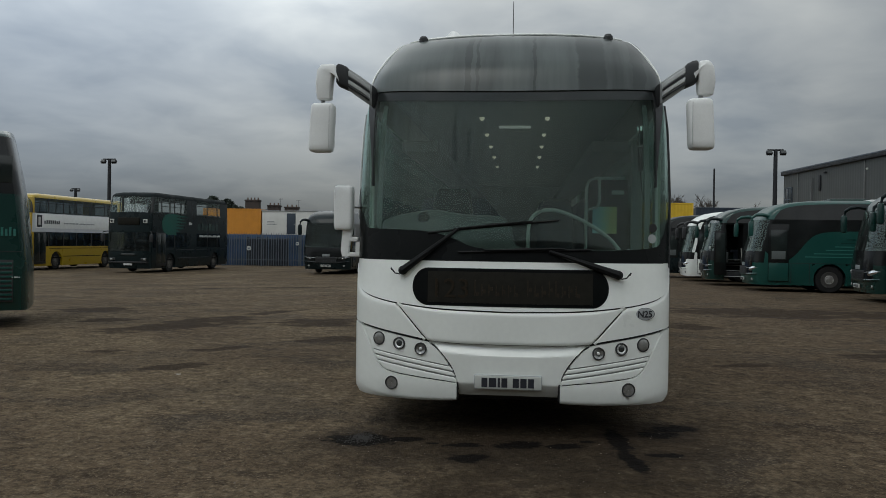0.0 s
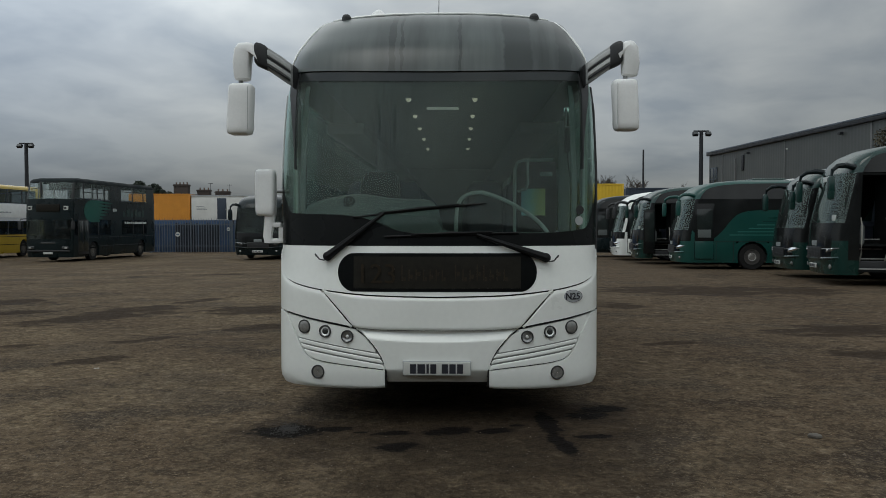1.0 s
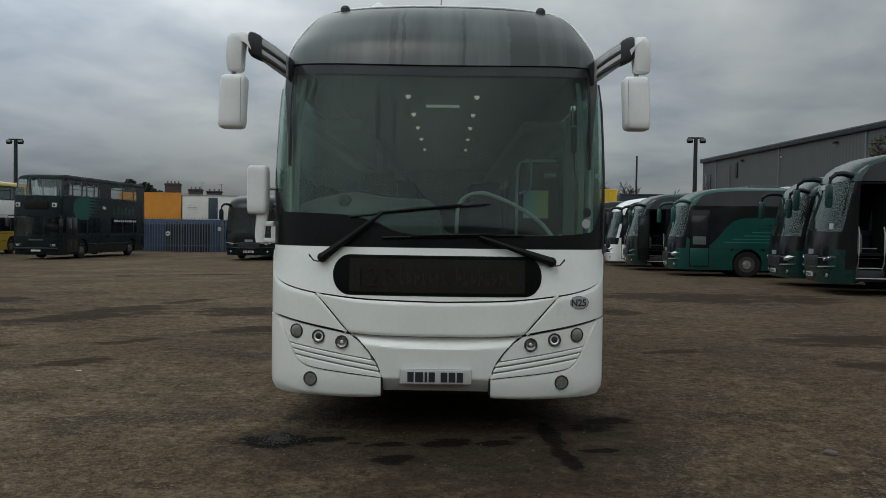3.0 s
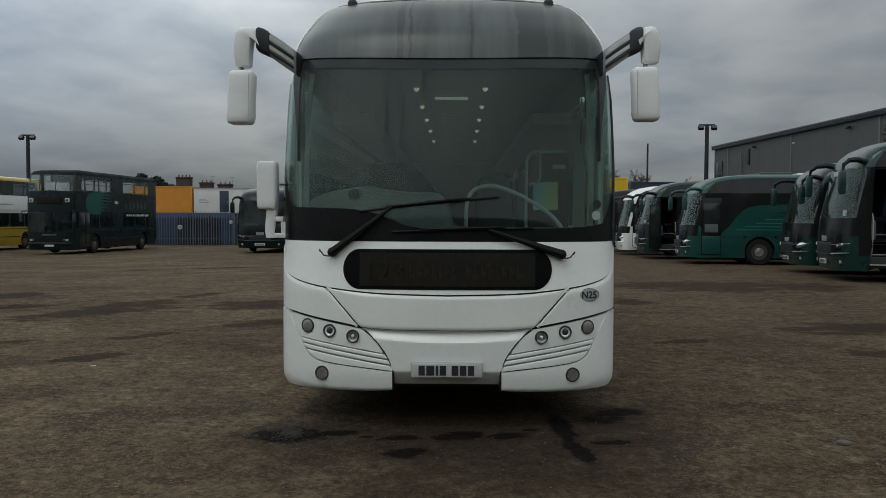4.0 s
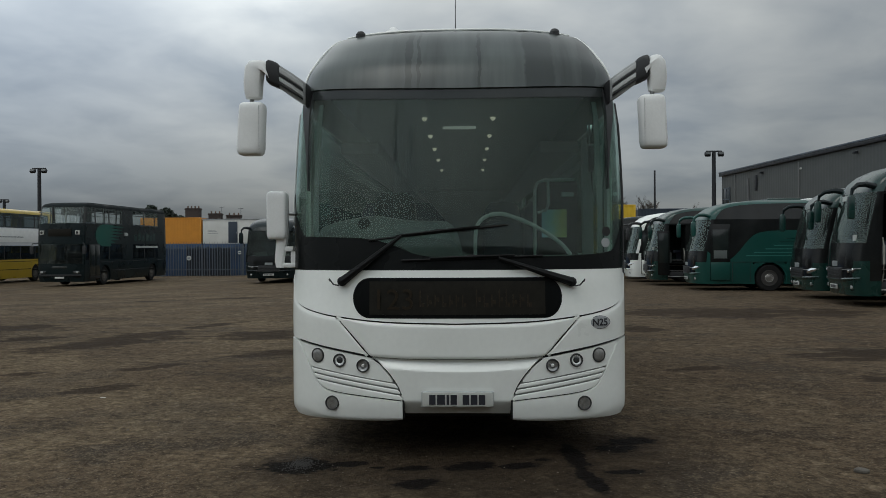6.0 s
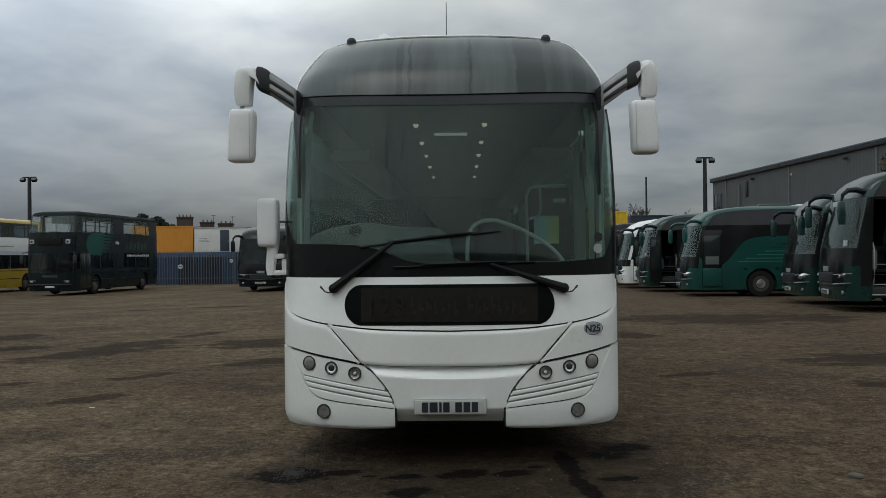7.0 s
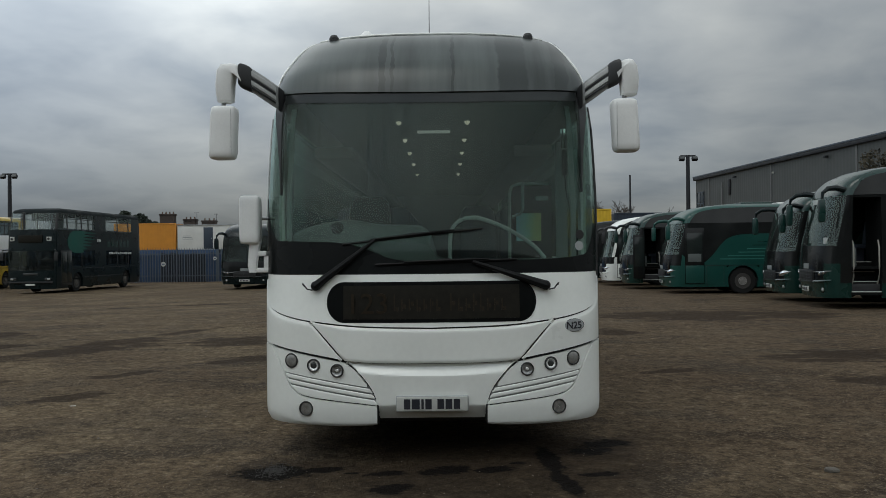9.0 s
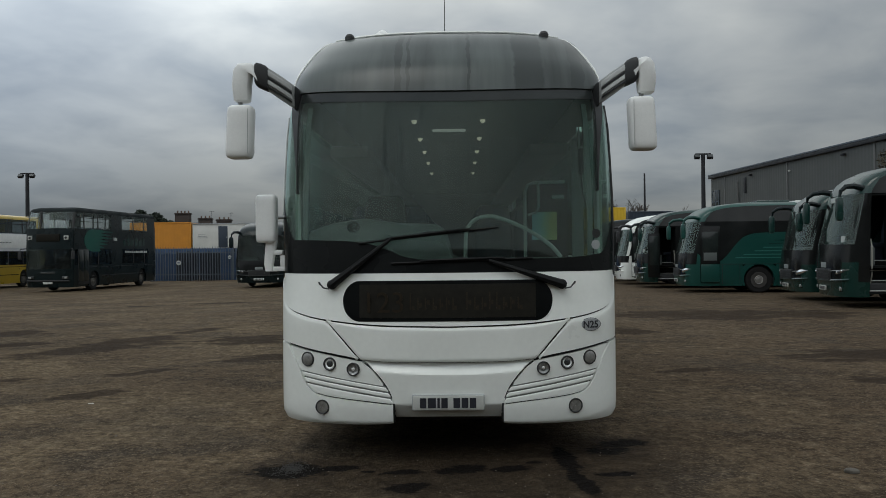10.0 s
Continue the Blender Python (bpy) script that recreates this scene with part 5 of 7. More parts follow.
SEATMESH = None
for r_ in range(10):
    for x in (-0.93, -0.48, 0.48, 0.93):
        if SEATMESH is None:
            so = part("passenger_seat", seat_bm(0, 0), SEAT, coach, "dark blue coach seat")
            SEATMESH = so.data
            so.location = (x, 2.7 + r_ * 0.86, 0)
        else:
            so = new("passenger_seat", SEATMESH)
            so.parent = coach
            so.location = (x, 2.7 + r_ * 0.86, 0)
            so["label"] = "dark blue coach seat"
so = part("driver_seat", seat_bm(0, 0), BLACK, coach, "black driver's seat")
so.location = (-0.62, 1.35, 0.02)
bm = bmesh.new()
mt = Matrix.Translation((-0.62, 1.02, 1.62)) @ Matrix.Rotation(radians(35), 4, "X")
tube(bm, [mt @ Vector((0.23 * math.cos(k * math.pi / 12), 0, 0.23 * math.sin(k * math.pi / 12))) for k in range(25)], 0.017, 8)
for k in (0, 8, 16):
    tube(bm, [mt @ Vector((0, 0.03, 0)), mt @ Vector((0.22 * math.cos(k * math.pi / 12 + 0.5), 0, 0.22 * math.sin(k * math.pi / 12 + 0.5)))], 0.013, 6)
part("steering_wheel", bm, BLACK, coach)


# ---- parked green coaches ----
def arch_plate(bm, x, y, side, zc, r, half, z0, z1, n=18):
    """Flat side plate with a round wheel opening, with a turned-in lip."""
    low = math.asin(max(-1.0, (z0 - zc) / r))
    ring_, rect, deep = [], [], []
    for k in range(n + 1):
        a = low + (math.pi - 2 * low) * k / n
        cy, cz = r * math.cos(a), r * math.sin(a)
        ring_.append(bm.verts.new((x, y + cy, zc + cz)))
        deep.append(bm.verts.new((x - side * 0.16, y + cy, zc + cz)))
        t = min(half / max(abs(math.cos(a)), 1e-6), (z1 - zc) / math.sin(a) if math.sin(a) > 1e-6 else 1e9)
        ry, rz = t * math.cos(a), t * math.sin(a)
        if k in (0, n):
            ry, rz = math.copysign(half, math.cos(a)), z0 - zc
        rect.append(bm.verts.new((x, y + ry, zc + max(rz, z0 - zc))))
    for k in range(n):
        bm.faces.new((ring_[k], ring_[k + 1], rect[k + 1], rect[k]))
        bm.faces.new((ring_[k], deep[k], deep[k + 1], ring_[k + 1]))
    return bm


def bar_row(parent, x, y0, y1, z, h, n, mat, side, seed):
    """Unreadable lettering as a row of plain bars on a side."""
    q = random.Random(seed)
    y = y0
    step = (y1 - y0) / n
    for i in range(n):
        w = step * q.uniform(0.55, 0.8)
        hh = h * q.choice((1, 1, 0.8))
        part("bar", boxes((x - 0.004, x + 0.004, y, y + w, z, z + hh)), mat, parent)
        y += step


LETTER = material("grey_lettering", (0.50, 0.53, 0.52), 0.5, vary=0.1)
PALE_TEAL = material("pale_teal_stripe", (0.030, 0.15, 0.125), 0.35, vary=0.1)
STEP_EDGE = material("step_nosing", (0.42, 0.42, 0.40), 0.5, vary=0.15)
RAIL_YELLOW = material("pale_handrail", (0.28, 0.275, 0.24), 0.45, vary=0.1)
DISH = material("grimy_wheel_dish", (0.055, 0.052, 0.048), 0.6, 0.2, vary=0.3, scale=7, fine=60)
RIM = material("road_grimed_rim", (0.34, 0.33, 0.31), 0.42, 0.6, vary=0.3, scale=7, fine=60)
# near-black, so that doorways, wells and inner floors read as unlit
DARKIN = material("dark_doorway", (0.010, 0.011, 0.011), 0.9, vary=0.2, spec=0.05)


def tour_coach(name, m, label, paint, upper, swoosh=True, door_open=False, length=12.0, ear="green", rail=True, seed=1, stripes=True, bright_lamp=True, leaf=False, screen=None, unit=None, group="coaches parked in a row"):
    """A modern coach seen from its front corner: raked screen, rounded roof, glazed sides and long mirror arms."""
    c = root(name, m, label, "coach", group)
    fy = smooth([(0.25, 0.08), (0.45, 0.01), (0.8, 0.0), (1.25, 0.03), (2.0, 0.16), (2.7, 0.36), (2.95, 0.52), (3.15, 0.80), (3.3, 1.25), (3.42, 2.4)], 0)
    hw = smooth([(0.25, 1.22), (0.5, 1.265), (2.1, 1.275), (2.7, 1.235), (2.95, 1.20), (3.15, 1.12), (3.3, 0.98), (3.42, 0.7)], 0)
    if swoosh:
        bf = smooth([(0.0, 1.50), (0.5, 1.48), (0.95, 1.12), (1.25, 1.15), (1.6, 1.42), (1.95, 1.86), (2.25, 2.12), (2.7, 2.23), (3.5, 2.26), (12.0, 2.27)], 0)
    else:
        bf = smooth([(0.0, 1.40), (2.0, 1.42), (4.0, 1.55), (12.0, 1.55)], 0)
    belt = lambda y: bf(y)
    yw = (2.75, 8.9)
    ys = sorted({0.75, 0.95, 1.10, 1.25, 1.38, 1.5, 1.62, 1.75, 1.88, 2.0, 2.27, 2.4, 2.55, 2.75, 3.0, yw[0] - 0.60, yw[0] + 0.60, 3.7, 3.76, 4.4, 5.2, 5.26, 6.0, 6.8, 6.86, 7.6, yw[1] - 0.60, 8.32, yw[1] + 0.60, 9.9, 9.96, 10.8, 11.4})
    edge = smooth([(0.0, 2.80), (0.7, 2.84), (0.95, 2.98), (1.3, 3.12), (1.8, 3.21), (2.6, 3.255), (3.6, 3.265), (12.0, 3.27)], 0)
    h = Hull(length, [0.27, 0.62, 1.08, belt, 2.68, edge, lambda y: max(2.95, edge(y) + 0.02), lambda y: max(3.12, edge(y) + 0.04), lambda y: max(3.26, edge(y) + 0.055), lambda y: max(3.34, edge(y) + 0.075), 3.40], ys, fy, hw, lambda z: 0.46, lambda z: length - 0.10 * max(0.0, z - 1.2) ** 1.5, lambda z: 0.14, n=2.6, front_steps=30)

    def pick(kind, mid, k):
        if kind in "rl" and k < 2 and min(abs(mid.y - w) for w in yw) < 0.6:
            return None
        if door_open and kind == "r" and k <= 3 and 0.75 < mid.y < 1.5:
            return None
        if door_open and kind in "rc" and k in (1, 2, 3) and mid.x > 0 and mid.y < 2.3:
            return "door_surround"
        if k == 3 and kind == "f":
            return "windscreen" if abs(mid.x) < 1.235 else ("pillar", mid.x > 0)
        if k == 3 and kind in "rlc":
            return ("window", int(mid.y / 1.55), mid.x > 0)
        if kind in "rlcb" and k == 4:
            return "gutter"
        if kind == "f" and (k == 0 or (k == 1 and abs(mid.x) > 1.0)):
            return "bumper"
        if kind == "f" and k in (1, 2):
            return "front_panel"
        if k >= 4:
            return "roof_front" if kind == "f" else "roof"
        if kind == "b":
            return "tail" if k > 2 else "tail_base"
        return ("side", sum(mid.y > w for w in yw), mid.x > 0)

    for key, b in h.build(pick).items():
        kw = dict(angle=38, thick=0.025, outward=False)
        if key == "windscreen":
            o = part("windscreen", b, screen or SCREEN, c, "tinted windscreen over a dark cab", 38, 0.008, False)
            o.visible_shadow = False
        elif key == "door_surround":
            part("door_surround", b, BLACK_GLOSS, c, **kw)
        elif key[0] == "pillar":
            part("screen_surround", b, WHITE if ear == "white" else BLACK_GLOSS, c, **kw)
        elif key[0] == "window":
            part("side_window", b, BLACK_GLOSS, c, "black tinted side window", **kw)
        elif key == "bumper":
            part("bumper", b, paint, c, **kw)
        elif key == "front_panel":
            part("front_panel", b, BLACK_GLOSS if upper is not WHITE else WHITE, c, **kw)
        elif key == "roof_front":
            part("roof_dome", b, paint if upper is not WHITE else WHITE, c, **kw)
        elif key == "roof":
            part("roof", b, paint, c, **kw)
        elif key == "gutter":
            part("roof_gutter", b, upper, c, **kw)
        elif key == "tail_base":
            part("tail_base", b, paint, c, **kw)
        elif key == "tail":
            part("tail_panel", b, upper, c, **kw)
        else:
            part("side_panel", b, paint if key[2] or not swoosh else paint, c, **kw)
    part("roof_skin", h.lid(len(h.rows) - 1), paint, c)
    part("underbody", boxes((-1.12, 1.12, 0.5, length - 0.4, 0.34, 0.60, 0.02)), BLACK, c)
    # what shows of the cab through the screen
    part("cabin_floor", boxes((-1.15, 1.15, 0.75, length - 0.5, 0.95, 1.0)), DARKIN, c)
    bm = boxes((-1.08, 1.08, 0.45, 0.95, 1.0, 1.45, 0.05), (-0.95, -0.25, 0.60, 0.98, 1.40, 1.60, 0.06))
    part("dashboard", bm, DASH, c)
    mt = Matrix.Translation((-0.6, 1.05, 1.66)) @ Matrix.Rotation(radians(38), 4, "X")
    bm = bmesh.new()
    tube(bm, [mt @ Vector((0.22 * math.cos(k * math.pi / 8), 0, 0.22 * math.sin(k * math.pi / 8))) for k in range(17)], 0.016, 6)
    tube(bm, [mt @ Vector((-0.2, 0, 0)), mt @ Vector((0.2, 0, 0))], 0.02, 6)
    part("steering_wheel", bm, BLACK, c)
    for y, xs in ((1.35, (-0.6,)), (2.6, (-0.93, -0.48, 0.48, 0.93)), (3.5, (-0.93, -0.48, 0.48, 0.93)), (4.4, (-0.93, -0.48, 0.48, 0.93))):
        for x in xs:
            so = new("coach_seat", SEATMESH)
            so.parent = c
            so.location = (x, y, 0.06)
    for w in yw:
        for s in (-1, 1):
            bm = bmesh.new()
            arch_plate(bm, s * 1.268, w, s, 0.50, 0.56, 0.60, 0.27, 1.08)
            part("wheel_arch", bm, paint, c)
            wheel(c, s * 1.225, w, s, hub=RIM, dish=DISH)
    if swoosh:
        part("roof_unit", boxes((-0.85, 0.85, *(unit[1:3] if unit else (4.2, 8.2)), 3.33, unit[3] if unit else 3.445, 0.05)), unit[0] if unit else WHITE_ROUGH, c, "rooftop air unit")
    # swoosh stripes and lettering on the near side
    if stripes:
        for i, (z, y0, y1) in enumerate(((1.30, 1.9, 10.5), (1.42, 2.2, 10.2), (1.55, 2.6, 9.4), (1.68, 2.9, 8.8), (1.81, 3.1, 8.2), (1.94, 3.3, 7.6))):
            part("stripe", boxes((1.271, 1.281, y0, y1, z, z + 0.035)), PALE_TEAL if i < 4 else GREEN, c)
    # seams of the luggage flaps and the waist line
    for y in ((2.05,) if door_open else (1.42, 2.05)) + (3.48, 4.9, 6.4, 7.9):
        part("flap_seam", boxes((1.266, 1.2785, y - 0.008, y + 0.008, 0.34, 1.06)), BLACK, c)
    part("waist_seam", boxes((1.266, 1.2785, 2.0 if door_open else 1.0, length - 0.3, 1.072, 1.09)), BLACK, c)
    # lamps, plate, grille
    for s in (-1, 1):
        bm = bmesh.new()
        pts = []
        for t in range(6):
            x = s * (0.72 + 0.42 * t / 5)
            u = abs(x) / 1.26
            y = 0.01 + 0.46 * (1 - (1 - u**2.6) ** (1 / 2.6))
            pts.append((x, y + 0.040, 0.80 + 0.10 * t / 5))
        tube(bm, pts, [0.04, 0.075, 0.09, 0.09, 0.075, 0.04] if bright_lamp else [0.03, 0.055, 0.065, 0.065, 0.055, 0.03], 10)
        hl = part("headlight", bm, CHROME if bright_lamp else DIMLENS, c, "clear swept-back headlight")
        for lx, lz in ((0.86, 0.835), (1.02, 0.872)):
            ly = 0.01 + 0.46 * (1 - (1 - (lx / 1.26) ** 2.6) ** (1 / 2.6))
            bm = bmesh.new()
            lathe(bm, [(0.034, 0.02), (0.034, -0.020), (0.028, -0.027), (0.002, -0.030)], Matrix.Translation((s * lx, ly, lz)) @ Matrix.Rotation(s * radians(28), 4, "Z"), 12)
            part("projector", bm, CHROME, hl)
        fx = s * 0.93
        bm = bmesh.new()
        lathe(bm, [(0.05, 0.05), (0.05, -0.02), (0.03, -0.03), (0.002, -0.032)], Matrix.Translation((fx, 0.135, 0.46)), 14)
        part("fog_lamp", bm, LENS, c)
    pl = part("number_plate", boxes((-0.26, 0.26, -0.035, 0.0, 0.40, 0.51, 0.005)), PLATE, c, "white number plate")
    for i in range(6):
        part("bar", boxes((-0.21 + i * 0.073, -0.165 + i * 0.073, -0.039, -0.0352, 0.42, 0.49)), INK, pl)
    gr = part("grille", boxes((-0.55, 0.55, -0.015, 0.05, 0.60, 0.92, 0.02)), BLACK, c)
    for i in range(4):
        part("slat", boxes((-0.5, 0.5, -0.03, -0.014, 0.64 + 0.07 * i, 0.665 + 0.07 * i)), BLACK, gr)
    part("name_strip", boxes((-0.20, 0.20, 0.0, 0.03, 0.94, 1.07, 0.006)), TRIMGREY, c)
    for z_, r_, mat_ in ((0.630, 0.034, paint), (0.86, 0.009, STEEL)):
        bm = bmesh.new()
        tube(bm, [(x_ * 1.262, fy(z_) + 0.46 * (1 - (1 - abs(x_) ** 2.6) ** (1 / 2.6)) - 0.008, z_ + 0.05 * x_ * x_) for x_ in (-0.96, -0.88, -0.75, -0.55, -0.3, 0.0, 0.3, 0.55, 0.75, 0.88, 0.96)], r_, 6)
        part("bumper_ledge" if r_ > 0.02 else "mask_moulding", bm, mat_, c)
    # wipers at rest
    for s in (-1, 1):
        bm = bmesh.new()
        tube(bm, [(s * 0.08, 0.085, 1.50), (s * 0.45, 0.12, 1.56), (s * 0.95, 0.28, 1.58)], 0.012, 6)
        part("wiper", bm, BLACK, c)
    # a pass and a paper behind the glass
    if door_open:
        for x, z, w, h_ in ((0.98, 1.62, 0.05, 0.07), (-0.10, 2.58, 0.17, 0.06)):
            u = abs(x) / hw(z)
            y = fy(z) + 0.46 * (1 - (1 - u**2.6) ** (1 / 2.6))
            part("sticker", boxes((x - w, x + w, y - 0.012 - 0.02 * u, y + 0.05, z - h_, z + h_)), LETTER, c)
    # mirrors on curved arms
    for s in (-1, 1):
        bm = bmesh.new()
        tube(bm, [(s * 1.10, 0.66, 2.80), (s * 1.20, 0.40, 2.85), (s * 1.31, 0.16, 2.83), (s * 1.37, 0.02, 2.73), (s * 1.385, -0.02, 2.56)], [0.075, 0.068, 0.058, 0.050, 0.040], 10)
        arm = part("mirror_arm", bm, (DEEP if paint is GREEN else paint) if ear == "green" else BLACK, c, "curved mirror arm")
        bm = bmesh.new()
        loft(bm, [rounded(s * 1.385, -0.02, z, hx, hy) for z, hx, hy in ((2.04, 0.06, 0.05), (2.07, 0.095, 0.075), (2.16, 0.105, 0.085), (2.46, 0.105, 0.085), (2.56, 0.085, 0.075), (2.59, 0.05, 0.05))])
        part("mirror_housing", bm, paint if ear == "green" else BLACK, arm)
    # door on the near side
    if door_open:
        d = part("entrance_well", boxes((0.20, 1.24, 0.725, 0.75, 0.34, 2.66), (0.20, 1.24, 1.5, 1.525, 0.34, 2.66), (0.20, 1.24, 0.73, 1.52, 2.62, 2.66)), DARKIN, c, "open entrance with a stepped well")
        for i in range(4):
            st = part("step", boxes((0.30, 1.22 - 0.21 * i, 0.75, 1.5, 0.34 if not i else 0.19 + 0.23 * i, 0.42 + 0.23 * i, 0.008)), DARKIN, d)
            part("nosing", boxes((1.195 - 0.21 * i, 1.228 - 0.21 * i, 0.755, 1.495, 0.408 + 0.23 * i, 0.430 + 0.23 * i, 0.004)), STEP_EDGE, st)
        for yy in (0.81, 1.44):
            bm = bmesh.new()
            tube(bm, [(1.10, yy, 0.60), (1.22, yy, 0.78), (1.24, yy, 1.0), (1.24, yy, 1.45), (1.16, yy, 1.62)], 0.02, 8)
            part("handrail", bm, RAIL_YELLOW, d)
        bm = bmesh.new()
        loft(bm, [rounded(0.5, 2.15, z, hx, 0.07) for z, hx in ((1.2, 0.22), (1.5, 0.24), (1.9, 0.22), (2.05, 0.15))])
        part("passenger_seat", bm, SEAT, c)
        if leaf:
            dl = part("door_leaf", boxes((1.30, 1.36, 0.32, 0.82, 0.48, 2.36, 0.028)), BLACK_GLOSS, c, "swung-out glazed door leaf")
            part("leaf_pane", boxes((1.36, 1.365, 0.38, 0.76, 1.0, 2.26, 0.004)), COACH_GLASS, dl)
    else:
        d = part("door", boxes((1.262, 1.280, 0.62, 1.34, 0.40, 2.50, 0.006)), BLACK_GLOSS, c, "closed glazed entrance door")
        part("door_pane", boxes((1.280, 1.286, 0.70, 1.27, 1.20, 2.30, 0.004)), COACH_GLASS, d)
        part("door_lower", boxes((1.280, 1.288, 0.64, 1.32, 0.42, 1.08, 0.004)), paint, d)
        # grey patch makes the lower part of the door glass paler
        part("door_notice", boxes((1.286, 1.290, 0.74, 1.22, 1.22, 1.52, 0.002)), DASH, d, "grey board low in the door glass")
    return c


SCREEN = glass("coach_windscreen_glass", (0.56, 0.62, 0.60), 0.040, gain=0.88)
# shaded copy of the coach glass: darker tint and weaker gloss
DARK_SCREEN = glass("shaded_windscreen_glass", (0.42, 0.47, 0.46), 0.015, gain=0.35, rise=0.6)
COACH_GLASS = material("coach_screen_glass", (0.016, 0.021, 0.020), 0.10, vary=0.3, scale=1.5, fine=20, spec=0.5)
TURN = -94.5


def parked(name, x, y_near, label, turn=TURN, **kw):
    y = y_near + 1.275
    return tour_coach(name, pose(x, y, gz(x, y), 0, 0, turn), label, **kw)


big = parked("green_coach", 10.22, 14.7, "dark green tour coach with its door open on the steps", -98, paint=GREEN, upper=BLACK_GLOSS, door_open=True, bright_lamp=False, seed=1)
big.scale.z = 1.13
big = parked("green_coach", 10.5, 17.8, "dark green tour coach with long green mirror arms", -96, paint=GREEN, upper=BLACK_GLOSS, seed=2)
big.scale.z = 1.04
parked("green_coach", 8.62, 23.4, "green tour coach with a teal swoosh and bright headlight", paint=TEAL, upper=BLACK_GLOSS, seed=3)
parked("green_coach", 8.0, 27.6, "dark green tour coach with an open door and coloured roof", paint=GREEN, upper=BLACK_GLOSS, door_open=True, leaf=True, bright_lamp=False, unit=(GREEN, 5.0, 6.4, 3.74), seed=4)
parked("white_coach", 7.9, 31.6, "white tour coach with white mirror arms in the row", paint=WHITE, upper=BLACK_GLOSS, swoosh=False, ear="white", seed=5, stripes=False)
parked("dark_coach", 7.2, 36.2, "dark tour coach at the far end of the row", paint=DEEP, upper=BLACK_GLOSS, swoosh=False, seed=6, stripes=False)
tour_coach("green_coach", pose(-10.0, 33.0, gz(-10, 33.0)), "dark green coach facing the yard beside the fence", DEEP, BLACK_GLOSS, swoosh=False, seed=7, stripes=False, bright_lamp=False, screen=DARK_SCREEN, group="coaches in the yard")
side = tour_coach("green_coach", pose(-19.2, 1.2, gz(0, 4.0), 0, 0, -58), "green coach with engine grille and side lettering", GREEN, BLACK_GLOSS, seed=8, group="coaches in the yard", stripes=False)
gr = part("engine_grille", boxes((1.262, 1.276, 10.75, 11.74, 0.42, 1.14, 0.006)), BLACK, side, "slatted engine grille")
for i in range(9):
    part("slat", boxes((1.276, 1.296, 10.78, 11.72, 0.45 + i * 0.076, 0.488 + i * 0.076, 0.004)), TEAL, gr)
part("panel_seam", boxes((1.268, 1.278, 9.6, 11.86, 1.275, 1.29)), BLACK, side)
bar_row(side, 1.281, 11.30, 11.80, 1.55, 0.15, 8, PALE_TEAL, 1, 31)
bar_row(side, 1.281, 11.68, 11.86, 0.83, 0.025, 5, LETTER, 1, 32)
part("window_frame", boxes((1.262, 1.276, 10.9, 11.72, 2.46, 2.92, 0.006)), COACH_GLASS, side, "grey reflecting rear side window")


